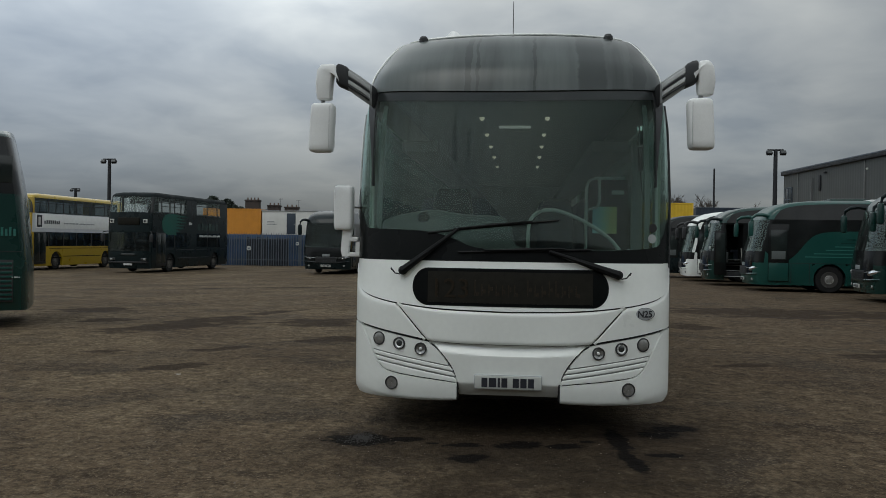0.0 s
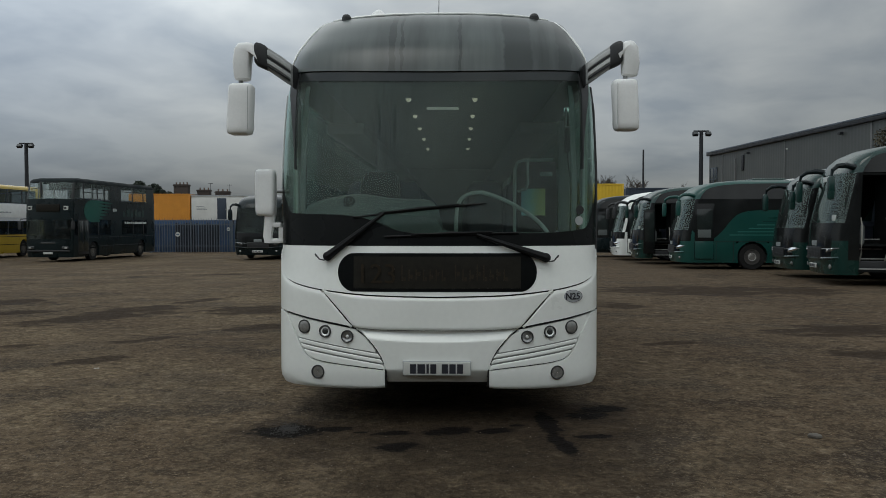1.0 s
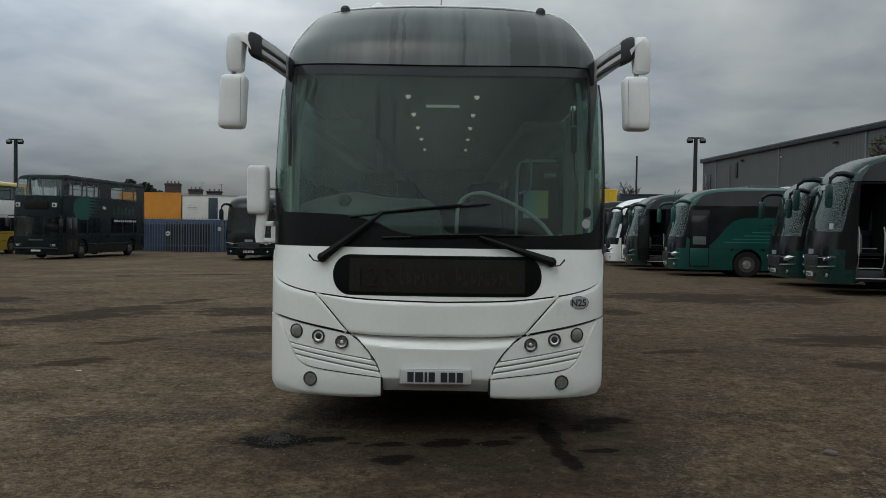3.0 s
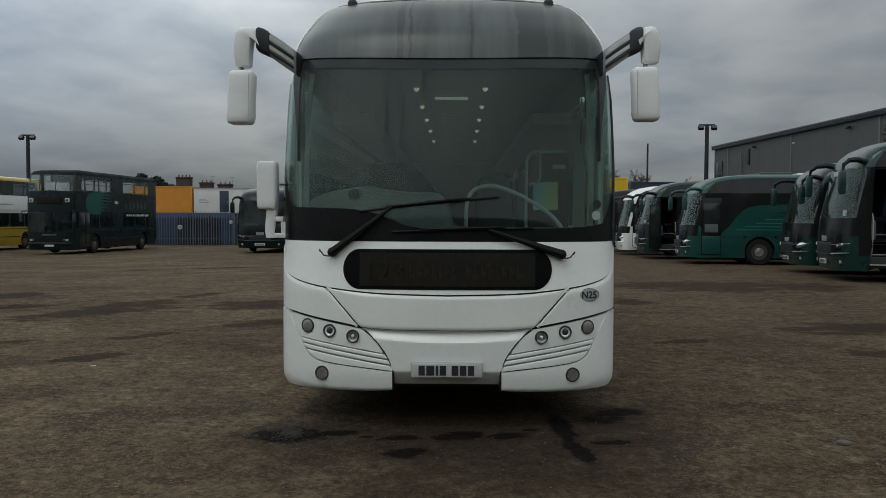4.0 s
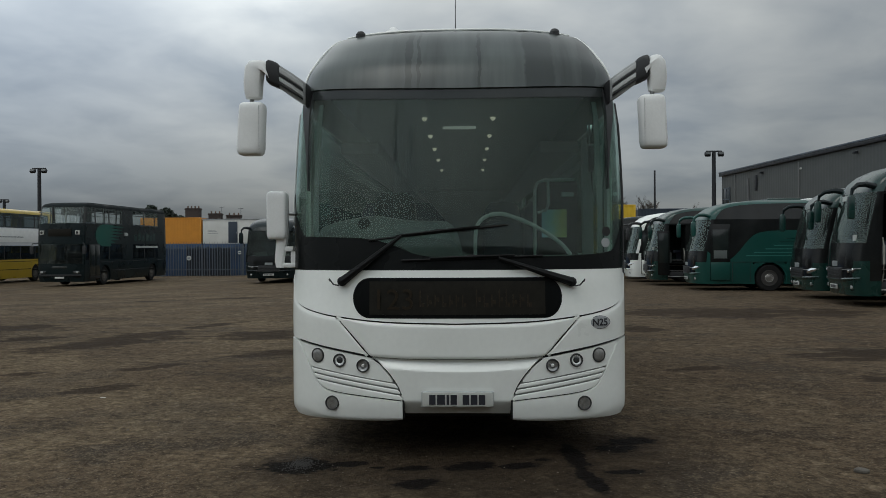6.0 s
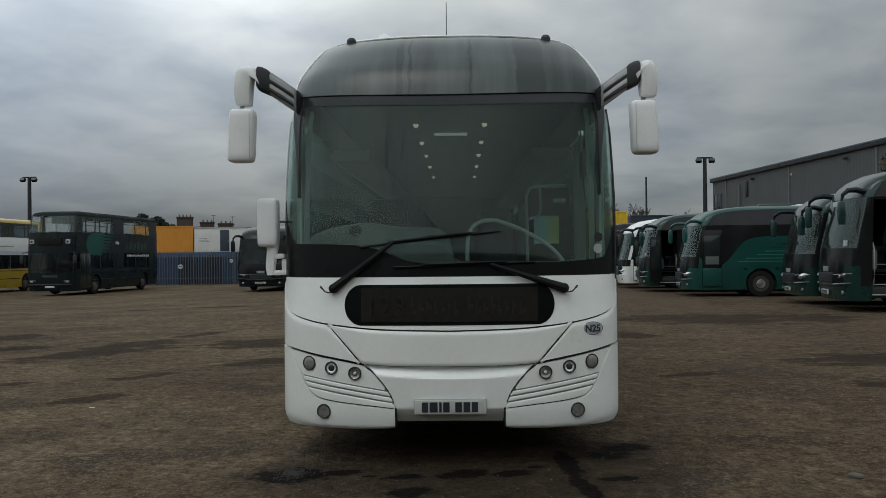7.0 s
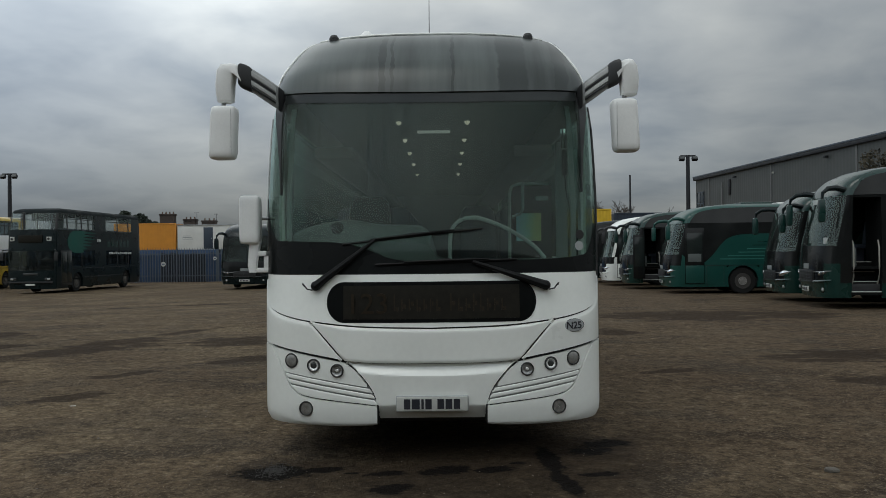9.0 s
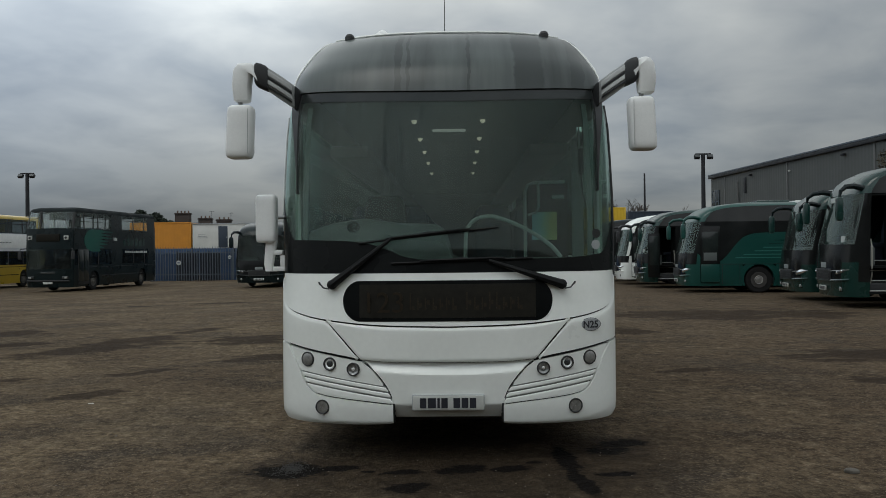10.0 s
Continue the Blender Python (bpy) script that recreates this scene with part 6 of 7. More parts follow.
# ---- double-deck buses ----
HUB = material("dirty_wheel_hub", (0.13, 0.125, 0.11), 0.6, 0.3, vary=0.25, scale=7, fine=60)
def double_decker(name, m, label, low, mid_, top, front_low, front_mid, dark_pillars=True, seed=1, yw=(2.25, 7.85), panes=((0.30, 1.22), (1.30, 2.64), (2.72, 4.10), (5.34, 6.72), (6.80, 8.12), (8.20, 8.60)), pane_glass=None, door=(0.62, 1.66)):
    c = root(name, m, label, "bus", "double-deck buses parked side by side")
    L = 9.85
    fy = smooth([(0.22, 0.06), (0.5, 0.0), (2.1, 0.02), (2.9, 0.05), (3.6, 0.20), (3.88, 0.30), (4.03, 0.45), (4.12, 0.9)], 0)
    hw = smooth([(0.22, 1.21), (0.5, 1.25), (3.0, 1.25), (3.65, 1.235), (3.88, 1.215), (4.02, 1.16), (4.12, 1.0)], 0)
    ys = sorted({e for p in panes for e in p} | {w + d for w in yw for d in (-0.56, 0.56)} | {0.5, 5.0, 9.4})
    hull_ = Hull(L, [0.22, 0.55, 1.10, 1.28, 2.06, 2.22, 3.07, 3.88, 3.94, 3.99, 4.04, 4.09, 4.12], ys, fy, hw, lambda z: 0.22, lambda z: L - 0.02 * max(0, z - 2), lambda z: 0.18, n=3.0, front_steps=14)

    def pane_of(y):
        for i, (a_, b_) in enumerate(panes):
            if a_ < y < b_:
                return i
        return None

    def pick(kind, q, k):
        if kind in "rl":
            if k < 2 and min(abs(q.y - w) for w in yw) < 0.56:
                return None
            p_ = pane_of(q.y)
            if p_ is None and k in (3, 6) and min(abs(q.y - e) for pn in panes for e in pn) > 0.1:
                return ("panel", 100 * k + round(q.y), q.x > 0)
            if k == 6:
                return ("upper_window", p_, q.x > 0) if p_ is not None else ("pillar", round(q.y, 1), q.x > 0)
            if k in (3,):
                if p_ is None:
                    return ("pillar", round(q.y, 1) + 20, q.x > 0)
                return ("lower_window", p_, q.x > 0)
        if kind == "f":
            if k == 6:
                return "upper_screen" if abs(q.x) < 1.16 else ("pillar", 0, q.x > 0)
            if k in (2, 3):
                return "windscreen" if abs(q.x) < 1.15 else ("lower_pillar", q.x > 0)
            if k < 2:
                return "front_bumper"
            if k in (4, 5):
                return "front_band"
        if kind == "c" and k == 6:
            return ("pillar", 30 + int(q.y), q.x > 0)
        if kind == "b" and k == 6:
            return ("rear_window", 0, True) if abs(q.x) < 1.0 else ("pillar", 50, q.x > 0)
        if k >= 7:
            return "roof"
        if k in (4, 5):
            return "band"
        return ("panel", int(q.y / 2.6), q.x > 0)

    for key, b in hull_.build(pick).items():
        kw = dict(angle=38, thick=0.03, outward=False)
        if key[0] in ("upper_window", "rear_window") or key == "upper_screen":
            o = part("upper_window", b, pane_glass or BUS_GLASS, c, "clear upper-deck window", 38, 0.006, False)
            o.visible_shadow = False
        elif key[0] == "lower_window":
            o = part("lower_window", b, LOWER_GLASS, c, "dark lower-deck window", 38, 0.006, False)
            o.visible_shadow = False
        elif key == "windscreen":
            o = part("windscreen", b, BUS_SCREEN, c, "wide lower windscreen over a dark cab", 38, 0.008, False)
            o.visible_shadow = False
        elif key[0] == "pillar":
            part("window_pillar", b, low if not dark_pillars else BLACK, c, **kw)
        elif key[0] == "lower_pillar":
            part("lower_pillar", b, front_low, c, **kw)
        elif key == "front_bumper":
            part("front_bumper", b, front_low, c, **kw)
        elif key == "front_band":
            part("front_band", b, front_mid, c, **kw)
        elif key == "roof":
            part("roof", b, top, c, "", 38, 0.03, False)
        elif key == "band":
            part("side_band", b, mid_, c, **kw)
        else:
            part("side_panel", b, low, c, **kw)
    part("roof_skin", hull_.lid(len(hull_.rows) - 1), top, c)
    part("upper_floor", boxes((-1.2, 1.2, 0.3, L - 0.3, 2.16, 2.22)), TRIMGREY, c)
    part("underbody", boxes((-1.1, 1.1, 0.4, L - 0.4, 0.30, 0.5, 0.02)), BLACK, c)
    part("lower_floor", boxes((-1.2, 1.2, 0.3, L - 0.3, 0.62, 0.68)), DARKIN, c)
    # opening lights and the bars across the upper windows, poles between the seats
    for a_, b_ in panes:
        for s in (-1, 1):
            x = s * 1.238
            part("hopper_bar", boxes((x - 0.016, x + 0.016, a_ + 0.02, b_ - 0.02, 3.60, 3.635)), BLACK, c)
    for k in range(3):
        for s in (-1, 1):
            y = 1.15 + 2.6 * k
            bm = bmesh.new()
            tube(bm, [(s * 0.34, y, 2.22), (s * 0.34, y, 3.92)], 0.018, 6)
            part("grab_pole", bm, GRAB, c)
    for s in (-1, 1):
        part("skirt_trim", boxes((s * 1.252 - 0.006, s * 1.252 + 0.006, yw[0] + 0.60, yw[1] - 0.60, 0.70, 0.735)), DIMLENS, c)
        part("waist_trim", boxes((s * 1.252 - 0.006, s * 1.252 + 0.006, 1.75, L - 0.4, 1.15, 1.18)), DIMLENS, c)
    for w in yw:
        for s in (-1, 1):
            bm = bmesh.new()
            arch_plate(bm, s * 1.246, w, s, 0.48, 0.52, 0.56, 0.22, 1.10)
            part("wheel_arch", bm, low, c)
            wheel(c, s * 1.175, w, s, 0.48, hub=HUB, dish=DISH)
    # upper-deck seats, seen against the light
    sm = None
    for r_ in range(9):
        for x in (-0.72, 0.72):
            if sm is None:
                bm = bmesh.new()
                loft(bm, [rounded(0, 0, 2.22, 0.40, 0.05), rounded(0, 0.03, 2.7, 0.41, 0.05), rounded(0, 0.06, 2.90, 0.38, 0.045), rounded(0, 0.07, 2.96, 0.30, 0.03)])
                box(bm, -0.40, 0.40, -0.45, 0.0, 2.55, 2.66, 0.03)
                so = part("bench_seat", bm, SEAT, c)
                sm = so.data
            else:
                so = new("bench_seat", sm)
                so.parent = c
            so.location = (x, 1.5 + r_ * 0.92, 0.20)
    for r_ in range(7):
        for x in (-0.72, 0.72):
            so = new("bench_seat", sm)
            so.parent = c
            so.location = (x, 2.6 + r_ * 0.92, -1.32)
    part("blind_housing", boxes((-0.15, 1.08, 0.42, 0.60, 3.50, 3.92, 0.02)), BLACK, c)
    part("screen_divider", boxes((-0.45, -0.37, 0.10, 0.22, 3.06, 3.9, 0.01)), BLACK, c)
    # front details
    for s in (-1, 1):
        sq = part("marker_panel", boxes((s * 0.95 - 0.10, s * 0.95 + 0.10, -0.0, 0.14, 2.52, 2.72, 0.01)), PLATE, c, "square pale front lamp panel")
        bm = bmesh.new()
        lathe(bm, [(0.062, 0.02), (0.062, -0.012), (0.045, -0.02), (0.002, -0.022)], Matrix.Translation((s * 0.95, 0.0, 2.62)), 16)
        part("marker_lens", bm, BLACK, sq)
        hl = part("headlight", boxes((s * 0.90 - 0.16, s * 0.90 + 0.16, -0.02, 0.12, 0.62, 0.76, 0.02)), DIMLENS, c, "rectangular headlight")
        part("headlight_bowl", boxes((s * 0.95 - 0.07, s * 0.95 + 0.07, -0.026, -0.018, 0.645, 0.735, 0.01)), LENS, hl)
        bm = bmesh.new()
        tube(bm, [(s * 1.2, 0.12, 2.1), (s * 1.38, -0.1, 2.08), (s * 1.40, -0.12, 1.95)], 0.025, 8)
        arm = part("mirror_arm", bm, BLACK, c)
        part("mirror_housing", boxes((s * 1.40 - 0.09, s * 1.40 + 0.09, -0.17, -0.07, 1.58, 1.96, 0.03)), BLACK, arm)
    part("number_plate", boxes((-0.24, 0.24, -0.03, 0.02, 0.38, 0.47, 0.005)), PLATE, c, "pale number plate")
    part("bumper_lip", boxes((-1.12, 1.12, -0.03, 0.10, 0.50, 0.58, 0.02)), BLACK, c)
    part("destination_box", boxes((-0.62, 0.62, -0.005, 0.08, 2.44, 2.80, 0.02)), DISPLAY, c, "unlit destination screen")
    part("name_strip", boxes((-0.38, 0.38, -0.012, 0.04, 0.88, 0.98, 0.005)), DIMLENS, c)
    # entrance door with two leaves, near side
    d = part("door", boxes((1.24, 1.262, *door, 0.34, 2.06, 0.006)), BLACK, c, "folding entrance door")
    for y0, y1 in ((door[0] + 0.04, door[0] + 0.50), (door[0] + 0.54, door[1] - 0.04)):
        part("door_pane", boxes((1.262, 1.268, y0, y1, 0.48, 2.0, 0.004)), COACH_GLASS, d)
    return c


LOWER_GLASS = glass("tinted_lower_glass", (0.50, 0.55, 0.56), 0.02, gain=0.6, rise=0.5)
YELLOW_GLASS = glass("grey_upper_glass", (0.62, 0.66, 0.68), 0.03, gain=0.8)
SWOOSH = material("green_swoosh_vinyl", (0.009, 0.082, 0.063), 0.4, vary=0.15, scale=1.4, fine=22, spec=0.3)
ROOF_DULL = material("dull_dark_roof_paint", (0.0085, 0.013, 0.014), 0.75, vary=0.3, scale=1.4, fine=22, spec=0.12)
dd = double_decker("double_deck_bus", pose(-20.8, 33.05, gz(-20, 33), 0, 0, -2.6), "dark green double-deck bus with a teal swoosh", DEEP, DEEP, ROOF_DULL, DEEP, DEEP, seed=1)
# teal swoosh and lettering on the dark bus's side
bm = bmesh.new()
tips = (4.35, 4.15, 4.25, 3.85, 3.75, 3.3, 2.9)
for i_, tip_ in enumerate(tips):
    z1_ = 3.06 - 0.16 * i_
    z0_ = z1_ - 0.16
    back_ = [2.1 - 0.86 * math.sqrt(max(0.02, 1 - ((z_ - 2.50) / 0.565) ** 2)) for z_ in (z1_, (z0_ + z1_) / 2, z0_)]
    row_ = [(back_[0], z1_), (2.75, z1_), (tip_, z0_ + 0.045), (2.75, z0_), (back_[2], z0_), (back_[1], (z0_ + z1_) / 2)]
    top_ = [bm.verts.new((1.257, y_, z_)) for y_, z_ in row_]
    low_ = [bm.verts.new((1.251, y_, z_)) for y_, z_ in row_]
    bm.faces.new(top_)
    for k_ in range(6):
        bm.faces.new((top_[k_], low_[k_], low_[(k_ + 1) % 6], top_[(k_ + 1) % 6]))
bmesh.ops.remove_doubles(bm, verts=bm.verts, dist=0.0005)
part("swoosh", bm, SWOOSH, dd, "teal swoosh graphic")
bar_row(dd, 1.256, 5.7, 8.6, 1.86, 0.12, 11, LETTER, 1, 41)
bar_row(dd, 1.256, 4.35, 4.8, 2.52, 0.16, 3, LETTER, 1, 42)
bar_row(dd, 1.256, 5.5, 8.4, 2.25, 0.42, 6, GREEN, 1, 43)
dd.scale.z = 1.055
ADVERT = material("white_advert_vinyl", (0.56, 0.58, 0.60), 0.45, vary=0.08, scale=1.5, fine=22)
yb = double_decker("double_deck_bus", pose(-28.3, 34.0, gz(-26, 34), 0, 0, -2.0), "yellow double-deck bus with a white advert band", YELLOW, ADVERT, YELLOW, YELLOW, YELLOW, dark_pillars=True, seed=2, yw=(2.45, 7.5), door=(0.40, 1.44), panes=((0.45, 1.67), (1.76, 3.05), (3.13, 4.32), (4.40, 5.85), (5.93, 7.3), (7.38, 8.8)), pane_glass=YELLOW_GLASS)
part("advert_panel", boxes((1.250, 1.258, 0.55, 9.6, 2.26, 3.03, 0.003)), WHITE_ROUGH, yb, "white advert panel")
part("advert_block", boxes((1.258, 1.262, 0.65, 1.10, 2.32, 2.97)), INK, yb)
part("advert_mark", boxes((1.262, 1.266, 0.78, 0.97, 2.44, 2.86)), PLATE, yb)
bar_row(yb, 1.262, 1.3, 2.75, 2.50, 0.20, 8, INK, 1, 51)
bar_row(yb, 1.262, 3.1, 6.2, 2.52, 0.07, 22, TRIMGREY, 1, 52)
part("corner_post", boxes((-1.258, 1.258, 0.34, 0.46, 3.06, 3.9, 0.01)), YELLOW, yb)
yb.scale.z = 1.055


# ---- fence, containers, shed and lamp columns round the yard ----
GALV = material("galvanised_pale", (0.095, 0.115, 0.14), 0.5, 0.3, vary=0.15, scale=5, fine=60)
BLUE = material("blue_container_paint", (0.028, 0.070, 0.150), 0.45, vary=0.2, scale=1.2, fine=20)
ORANGE = material("orange_container_paint", (0.52, 0.21, 0.018), 0.45, vary=0.1, scale=1.2, fine=20)
GOLD = material("yellow_container_paint", (0.62, 0.40, 0.02), 0.45, vary=0.12, scale=1.2, fine=20)
NAVY = material("navy_container_paint", (0.020, 0.032, 0.050), 0.5, vary=0.2, scale=1.2, fine=20)
CABIN = material("off_white_cabin_paint", (0.56, 0.56, 0.53), 0.5, vary=0.1, scale=1.0, fine=18)
BRICK = material("old_brick", (0.044, 0.033, 0.028), 0.9, vary=0.35, scale=2.5, fine=30, bump=0.3)
SLATE = material("roof_slate", (0.060, 0.062, 0.068), 0.75, vary=0.25, scale=2, fine=14, bump=0.3)
CLAD = material("grey_wall_cladding", (0.066, 0.072, 0.070), 0.6, vary=0.1, scale=0.5, fine=8)
CLAD_TRIM = material("light_grey_trim", (0.30, 0.32, 0.33), 0.5, vary=0.1, scale=1, fine=12)
POST = material("dark_lamp_column", (0.013, 0.0145, 0.018), 0.55, 0.2, vary=0.2, scale=4, fine=40)

FY = 49.5
fence = root("palisade_fence", pose(-34.0, FY, gz(-20, FY)), "galvanised palisade fence with pointed pales", "fence")
bm = bmesh.new()
prof = [(-0.034, 0.0), (-0.012, -0.012), (0.012, -0.012), (0.034, 0.0)]
tops = [2.34, 2.42, 2.42, 2.34]
lo_ = [bm.verts.new((x, y, 0.05)) for x, y in prof]
hi_ = [bm.verts.new((x, y, z)) for (x, y), z in zip(prof, tops)]
tip = bm.verts.new((0, -0.012, 2.50))
for i in range(3):
    bm.faces.new((lo_[i], lo_[i + 1], hi_[i + 1], hi_[i]))
    bm.faces.new((hi_[i], hi_[i + 1], tip))
first = part("pale", bm, GALV, fence, angle=20, outward=False)
pale = first.data
for i in range(1, 141):
    o = new("pale", pale)
    o.parent = fence
    o.location = (i * 0.190, 0, 0.012 * math.sin(i * 1.7))
for z in (0.45, 2.02):
    part("rail", boxes((-0.1, 26.8, 0.004, 0.05, z, z + 0.05)), GALV, fence)
for i in range(10):
    part("post", boxes((i * 2.95, i * 2.95 + 0.1, 0.055, 0.15, -0.1, 2.3)), GALV, fence)
# profiled blue sheets fixed behind the fence
rq = random.Random(9)
SHEETS = [material("blue_sheet_" + n_, c_, 0.5, vary=0.25, scale=1.5, fine=20) for n_, c_ in (("mid", (0.020, 0.050, 0.112)), ("dull", (0.009, 0.017, 0.036)), ("dark", (0.005, 0.009, 0.018)))]
x = 0.0
while x < 26.4:
    w = rq.uniform(1.5, 2.6)
    h_ = rq.uniform(1.95, 2.12)
    bm = bmesh.new()
    prev = None
    n_ = int(w / 0.2) * 4
    for i in range(n_ + 1):
        yy_ = 0.24 - (0.035 if i % 4 in (2, 3) else 0.0)
        q = (bm.verts.new((x + w * i / n_, yy_, 0.02)), bm.verts.new((x + w * i / n_, yy_, h_ + 0.05 * math.sin(i * 0.4 + x))))
        if prev:
            bm.faces.new((prev[0], q[0], q[1], prev[1]))
        prev = q
    part("profiled_sheet", bm, rq.choice(SHEETS), fence, "blue profiled sheet", 15, 0.003, False)
    x += w + 0.03
for x, z, r in ((13.9, 1.32, 0.17), (17.6, 1.70, 0.13)):
    bm = bmesh.new()
    lathe(bm, [(r, 0.01), (r, 0.0), (0.003, -0.002)], Matrix.Translation((x, -0.10, z)), 20)
    sg = part("round_sign", bm, PLATE, fence, "round white sign on the fence")
    part("bar", boxes((x - r * 0.6, x + r * 0.6, -0.108, -0.1025, z - 0.03, z + 0.03)), BLUE, sg)


def container(name, x, y, z, length, mat, label, group, height=2.59, turn=0):
    """Corrugated steel container with corner posts and rails; the long side faces the yard."""
    c = root(name, pose(x, y, z, 0, 0, turn), label, "container", group)
    n = int(length / 0.28)
    bm = bmesh.new()
    prev = None
    for i in range(n * 4 + 1):
        xx = 0.12 + (length - 0.24) * i / (n * 4)
        yy = 0.03 + (0.014 if i % 4 in (2, 3) else 0.0)
        cur = (bm.verts.new((xx, yy, 0.15)), bm.verts.new((xx, yy, height - 0.12)))
        if prev:
            bm.faces.new((prev[0], cur[0], cur[1], prev[1]))
        prev = cur
    part("corrugated_side", bm, mat, c, angle=20, thick=0.004, outward=False)
    part("core", boxes((0.06, length - 0.06, 0.09, 2.36, 0.12, height - 0.05)), mat, c)
    for xx in (0.0, length - 0.13):
        part("corner_post", boxes((xx, xx + 0.13, 0.0, 0.13, 0.0, height, 0.01)), mat, c)
    for zz in (0.0, height - 0.13):
        part("side_rail", boxes((0.13, length - 0.13, 0.005, 0.09, zz, zz + 0.13, 0.01)), mat, c)
    return c


CY = 69.0
cz = gz(-30, CY)
for x in (-46.5, -34.1, -21.7, -9.3):
    container("container", x, CY, cz, 12.19, BLUE, "blue corrugated container on the ground behind the fence", "blue containers behind the fence")
container("container", -32.1, CY, cz + 2.595, 6.06, ORANGE, "orange corrugated container stacked on blue ones", "stacked containers")
cabin = root("site_cabin", pose(-25.9, CY, cz + 2.595), "off-white site cabin stacked on a container", "cabin")
part("wall", boxes((0.0, 7.4, 0.0, 2.4, 0.0, 2.35, 0.01)), CABIN, cabin)
part("roof", boxes((-0.05, 7.45, -0.08, 2.45, 2.355, 2.43, 0.01)), CLAD_TRIM, cabin)
dr = part("door", boxes((2.55, 3.45, -0.04, -0.004, 0.06, 2.15, 0.01)), NAVY, cabin, "dark cabin door")
part("handle", boxes((3.32, 3.38, -0.075, -0.042, 1.0, 1.12, 0.01)), STEEL, dr)
part("window", boxes((5.0, 6.1, -0.03, -0.004, 0.95, 1.85, 0.01)), COACH_GLASS, cabin)
for z in (1.0, 1.15, 1.3):
    part("bar", boxes((0.5, 1.5 - (z - 1) * 0.8, -0.012, -0.004, z, z + 0.05)), TRIMGREY, cabin)
# yellow and navy boxes past the coach row
yy = 60.0
container("container", 8.3, yy, gz(0, yy), 6.06, GOLD, "yellow corrugated steel container on the ground", "yellow containers")
container("container", 8.3, yy, gz(0, yy) + 2.595, 6.06, GOLD, "yellow corrugated container stacked on another", "yellow containers", height=2.85)
container("container", 15.0, yy + 2, gz(0, yy), 6.06, NAVY, "dark navy corrugated container", "navy containers")
container("container", 15.0, yy + 2, gz(0, yy) + 2.595, 6.06, NAVY, "dark navy corrugated container stacked on another", "navy containers")

# shed: clad wall towards the yard, eaves trim, low roof
shed = root("industrial_shed", pose(19.9, 55.0, gz(0, 55)), "long grey clad industrial shed with low roof", "building")
EH = 7.4
ml = Matrix.Rotation(math.atan2(-1.0, 0.0885) , 4, "Z")
shed.matrix_world = Matrix.Translation((19.9, 55.0, gz(0, 55))) @ ml
# local x runs along the wall towards the camera, local y into the building
SL = 29.0
JOINT = material("grey_panel_joint", (0.115, 0.118, 0.115), 0.6, vary=0.12, scale=1, fine=12)
part("core", boxes((0.0, SL, 0.12, 14.0, 0.0, EH - 0.1)), CLAD, shed)
xp = 0.0
widths = (2.45, 9.15, 8.8, 8.6)
for w in widths:
    bm = bmesh.new()
    n = int(w / 0.3)
    prev = None
    for i in range(n * 4 + 1):
        xx = xp + 0.03 + (w - 0.06) * i / (n * 4)
        q = (bm.verts.new((xx, 0.05 + (0.008 if i % 4 in (2, 3) else 0), 0.3)), bm.verts.new((xx, 0.05 + (0.008 if i % 4 in (2, 3) else 0), EH - 0.12)))
        if prev:
            bm.faces.new((prev[0], q[0], q[1], prev[1]))
        prev = q
    part("cladding_panel", bm, CLAD, shed, angle=15)
    xp += w
    part("panel_joint", boxes((xp - 0.06, xp + 0.06, 0.0, 0.08, 0.2, EH - 0.12, 0.01)), JOINT, shed)
part("plinth", boxes((0.0, SL, 0.0, 0.12, 0.0, 0.3)), CLAD_TRIM, shed)
part("eaves_trim", boxes((-0.15, SL, -0.12, 0.14, EH - 0.12, EH + 0.10, 0.02)), POST, shed, "dark eaves gutter")
bm = bmesh.new()
loft(bm, [[Vector((x, 0.14, EH - 0.1)), Vector((x, 0.14, EH + 0.04)), Vector((x, 7.0, EH + 0.75)), Vector((x, 14.0, EH + 0.04)), Vector((x, 14.0, EH - 0.1))] for x in (-0.1, SL)])
part("roof", bm, CLAD_TRIM, shed, "shallow light grey roof")
wn = part("window", boxes((0.35, 1.55, -0.01, 0.05, 4.6, 6.3, 0.01)), COACH_GLASS, shed)
for x in (0.35, 0.93, 1.49):
    part("window_frame", boxes((x, x + 0.06, -0.03, 0.05, 4.6, 6.3)), GALV, wn)
for z in (4.55, 5.4, 6.26):
    part("window_bar", boxes((0.35, 1.55, -0.03, 0.05, z, z + 0.06)), GALV, wn)
part("vent", boxes((5.65, 5.98, -0.02, 0.05, 5.75, 6.85, 0.01)), POST, shed, "narrow dark wall vent")
part("downpipe", boxes((4.75, 4.84, -0.10, 0.0, 0.2, 6.7, 0.02)), JOINT, shed)
part("roof_flashing", boxes((-0.15, SL, -0.14, 0.10, EH + 0.10, EH + 0.20, 0.02)), GALV, shed, "grey metal roof flashing")
part("bulkhead_lamp", boxes((11.95, 12.07, -0.10, 0.0, 6.62, 6.74, 0.02)), PLATE, shed, "small white bulkhead lamp")
for x, z in ((6.7, 6.85), (17.7, 6.9)):
    part("wall_lamp", boxes((x, x + 0.26, -0.20, 0.0, z, z + 0.13, 0.03)), POST, shed)
part("wall_sign", boxes((12.2, 12.95, -0.03, 0.04, 4.1, 4.7, 0.01)), CLAD_TRIM, shed, "small pale wall sign")


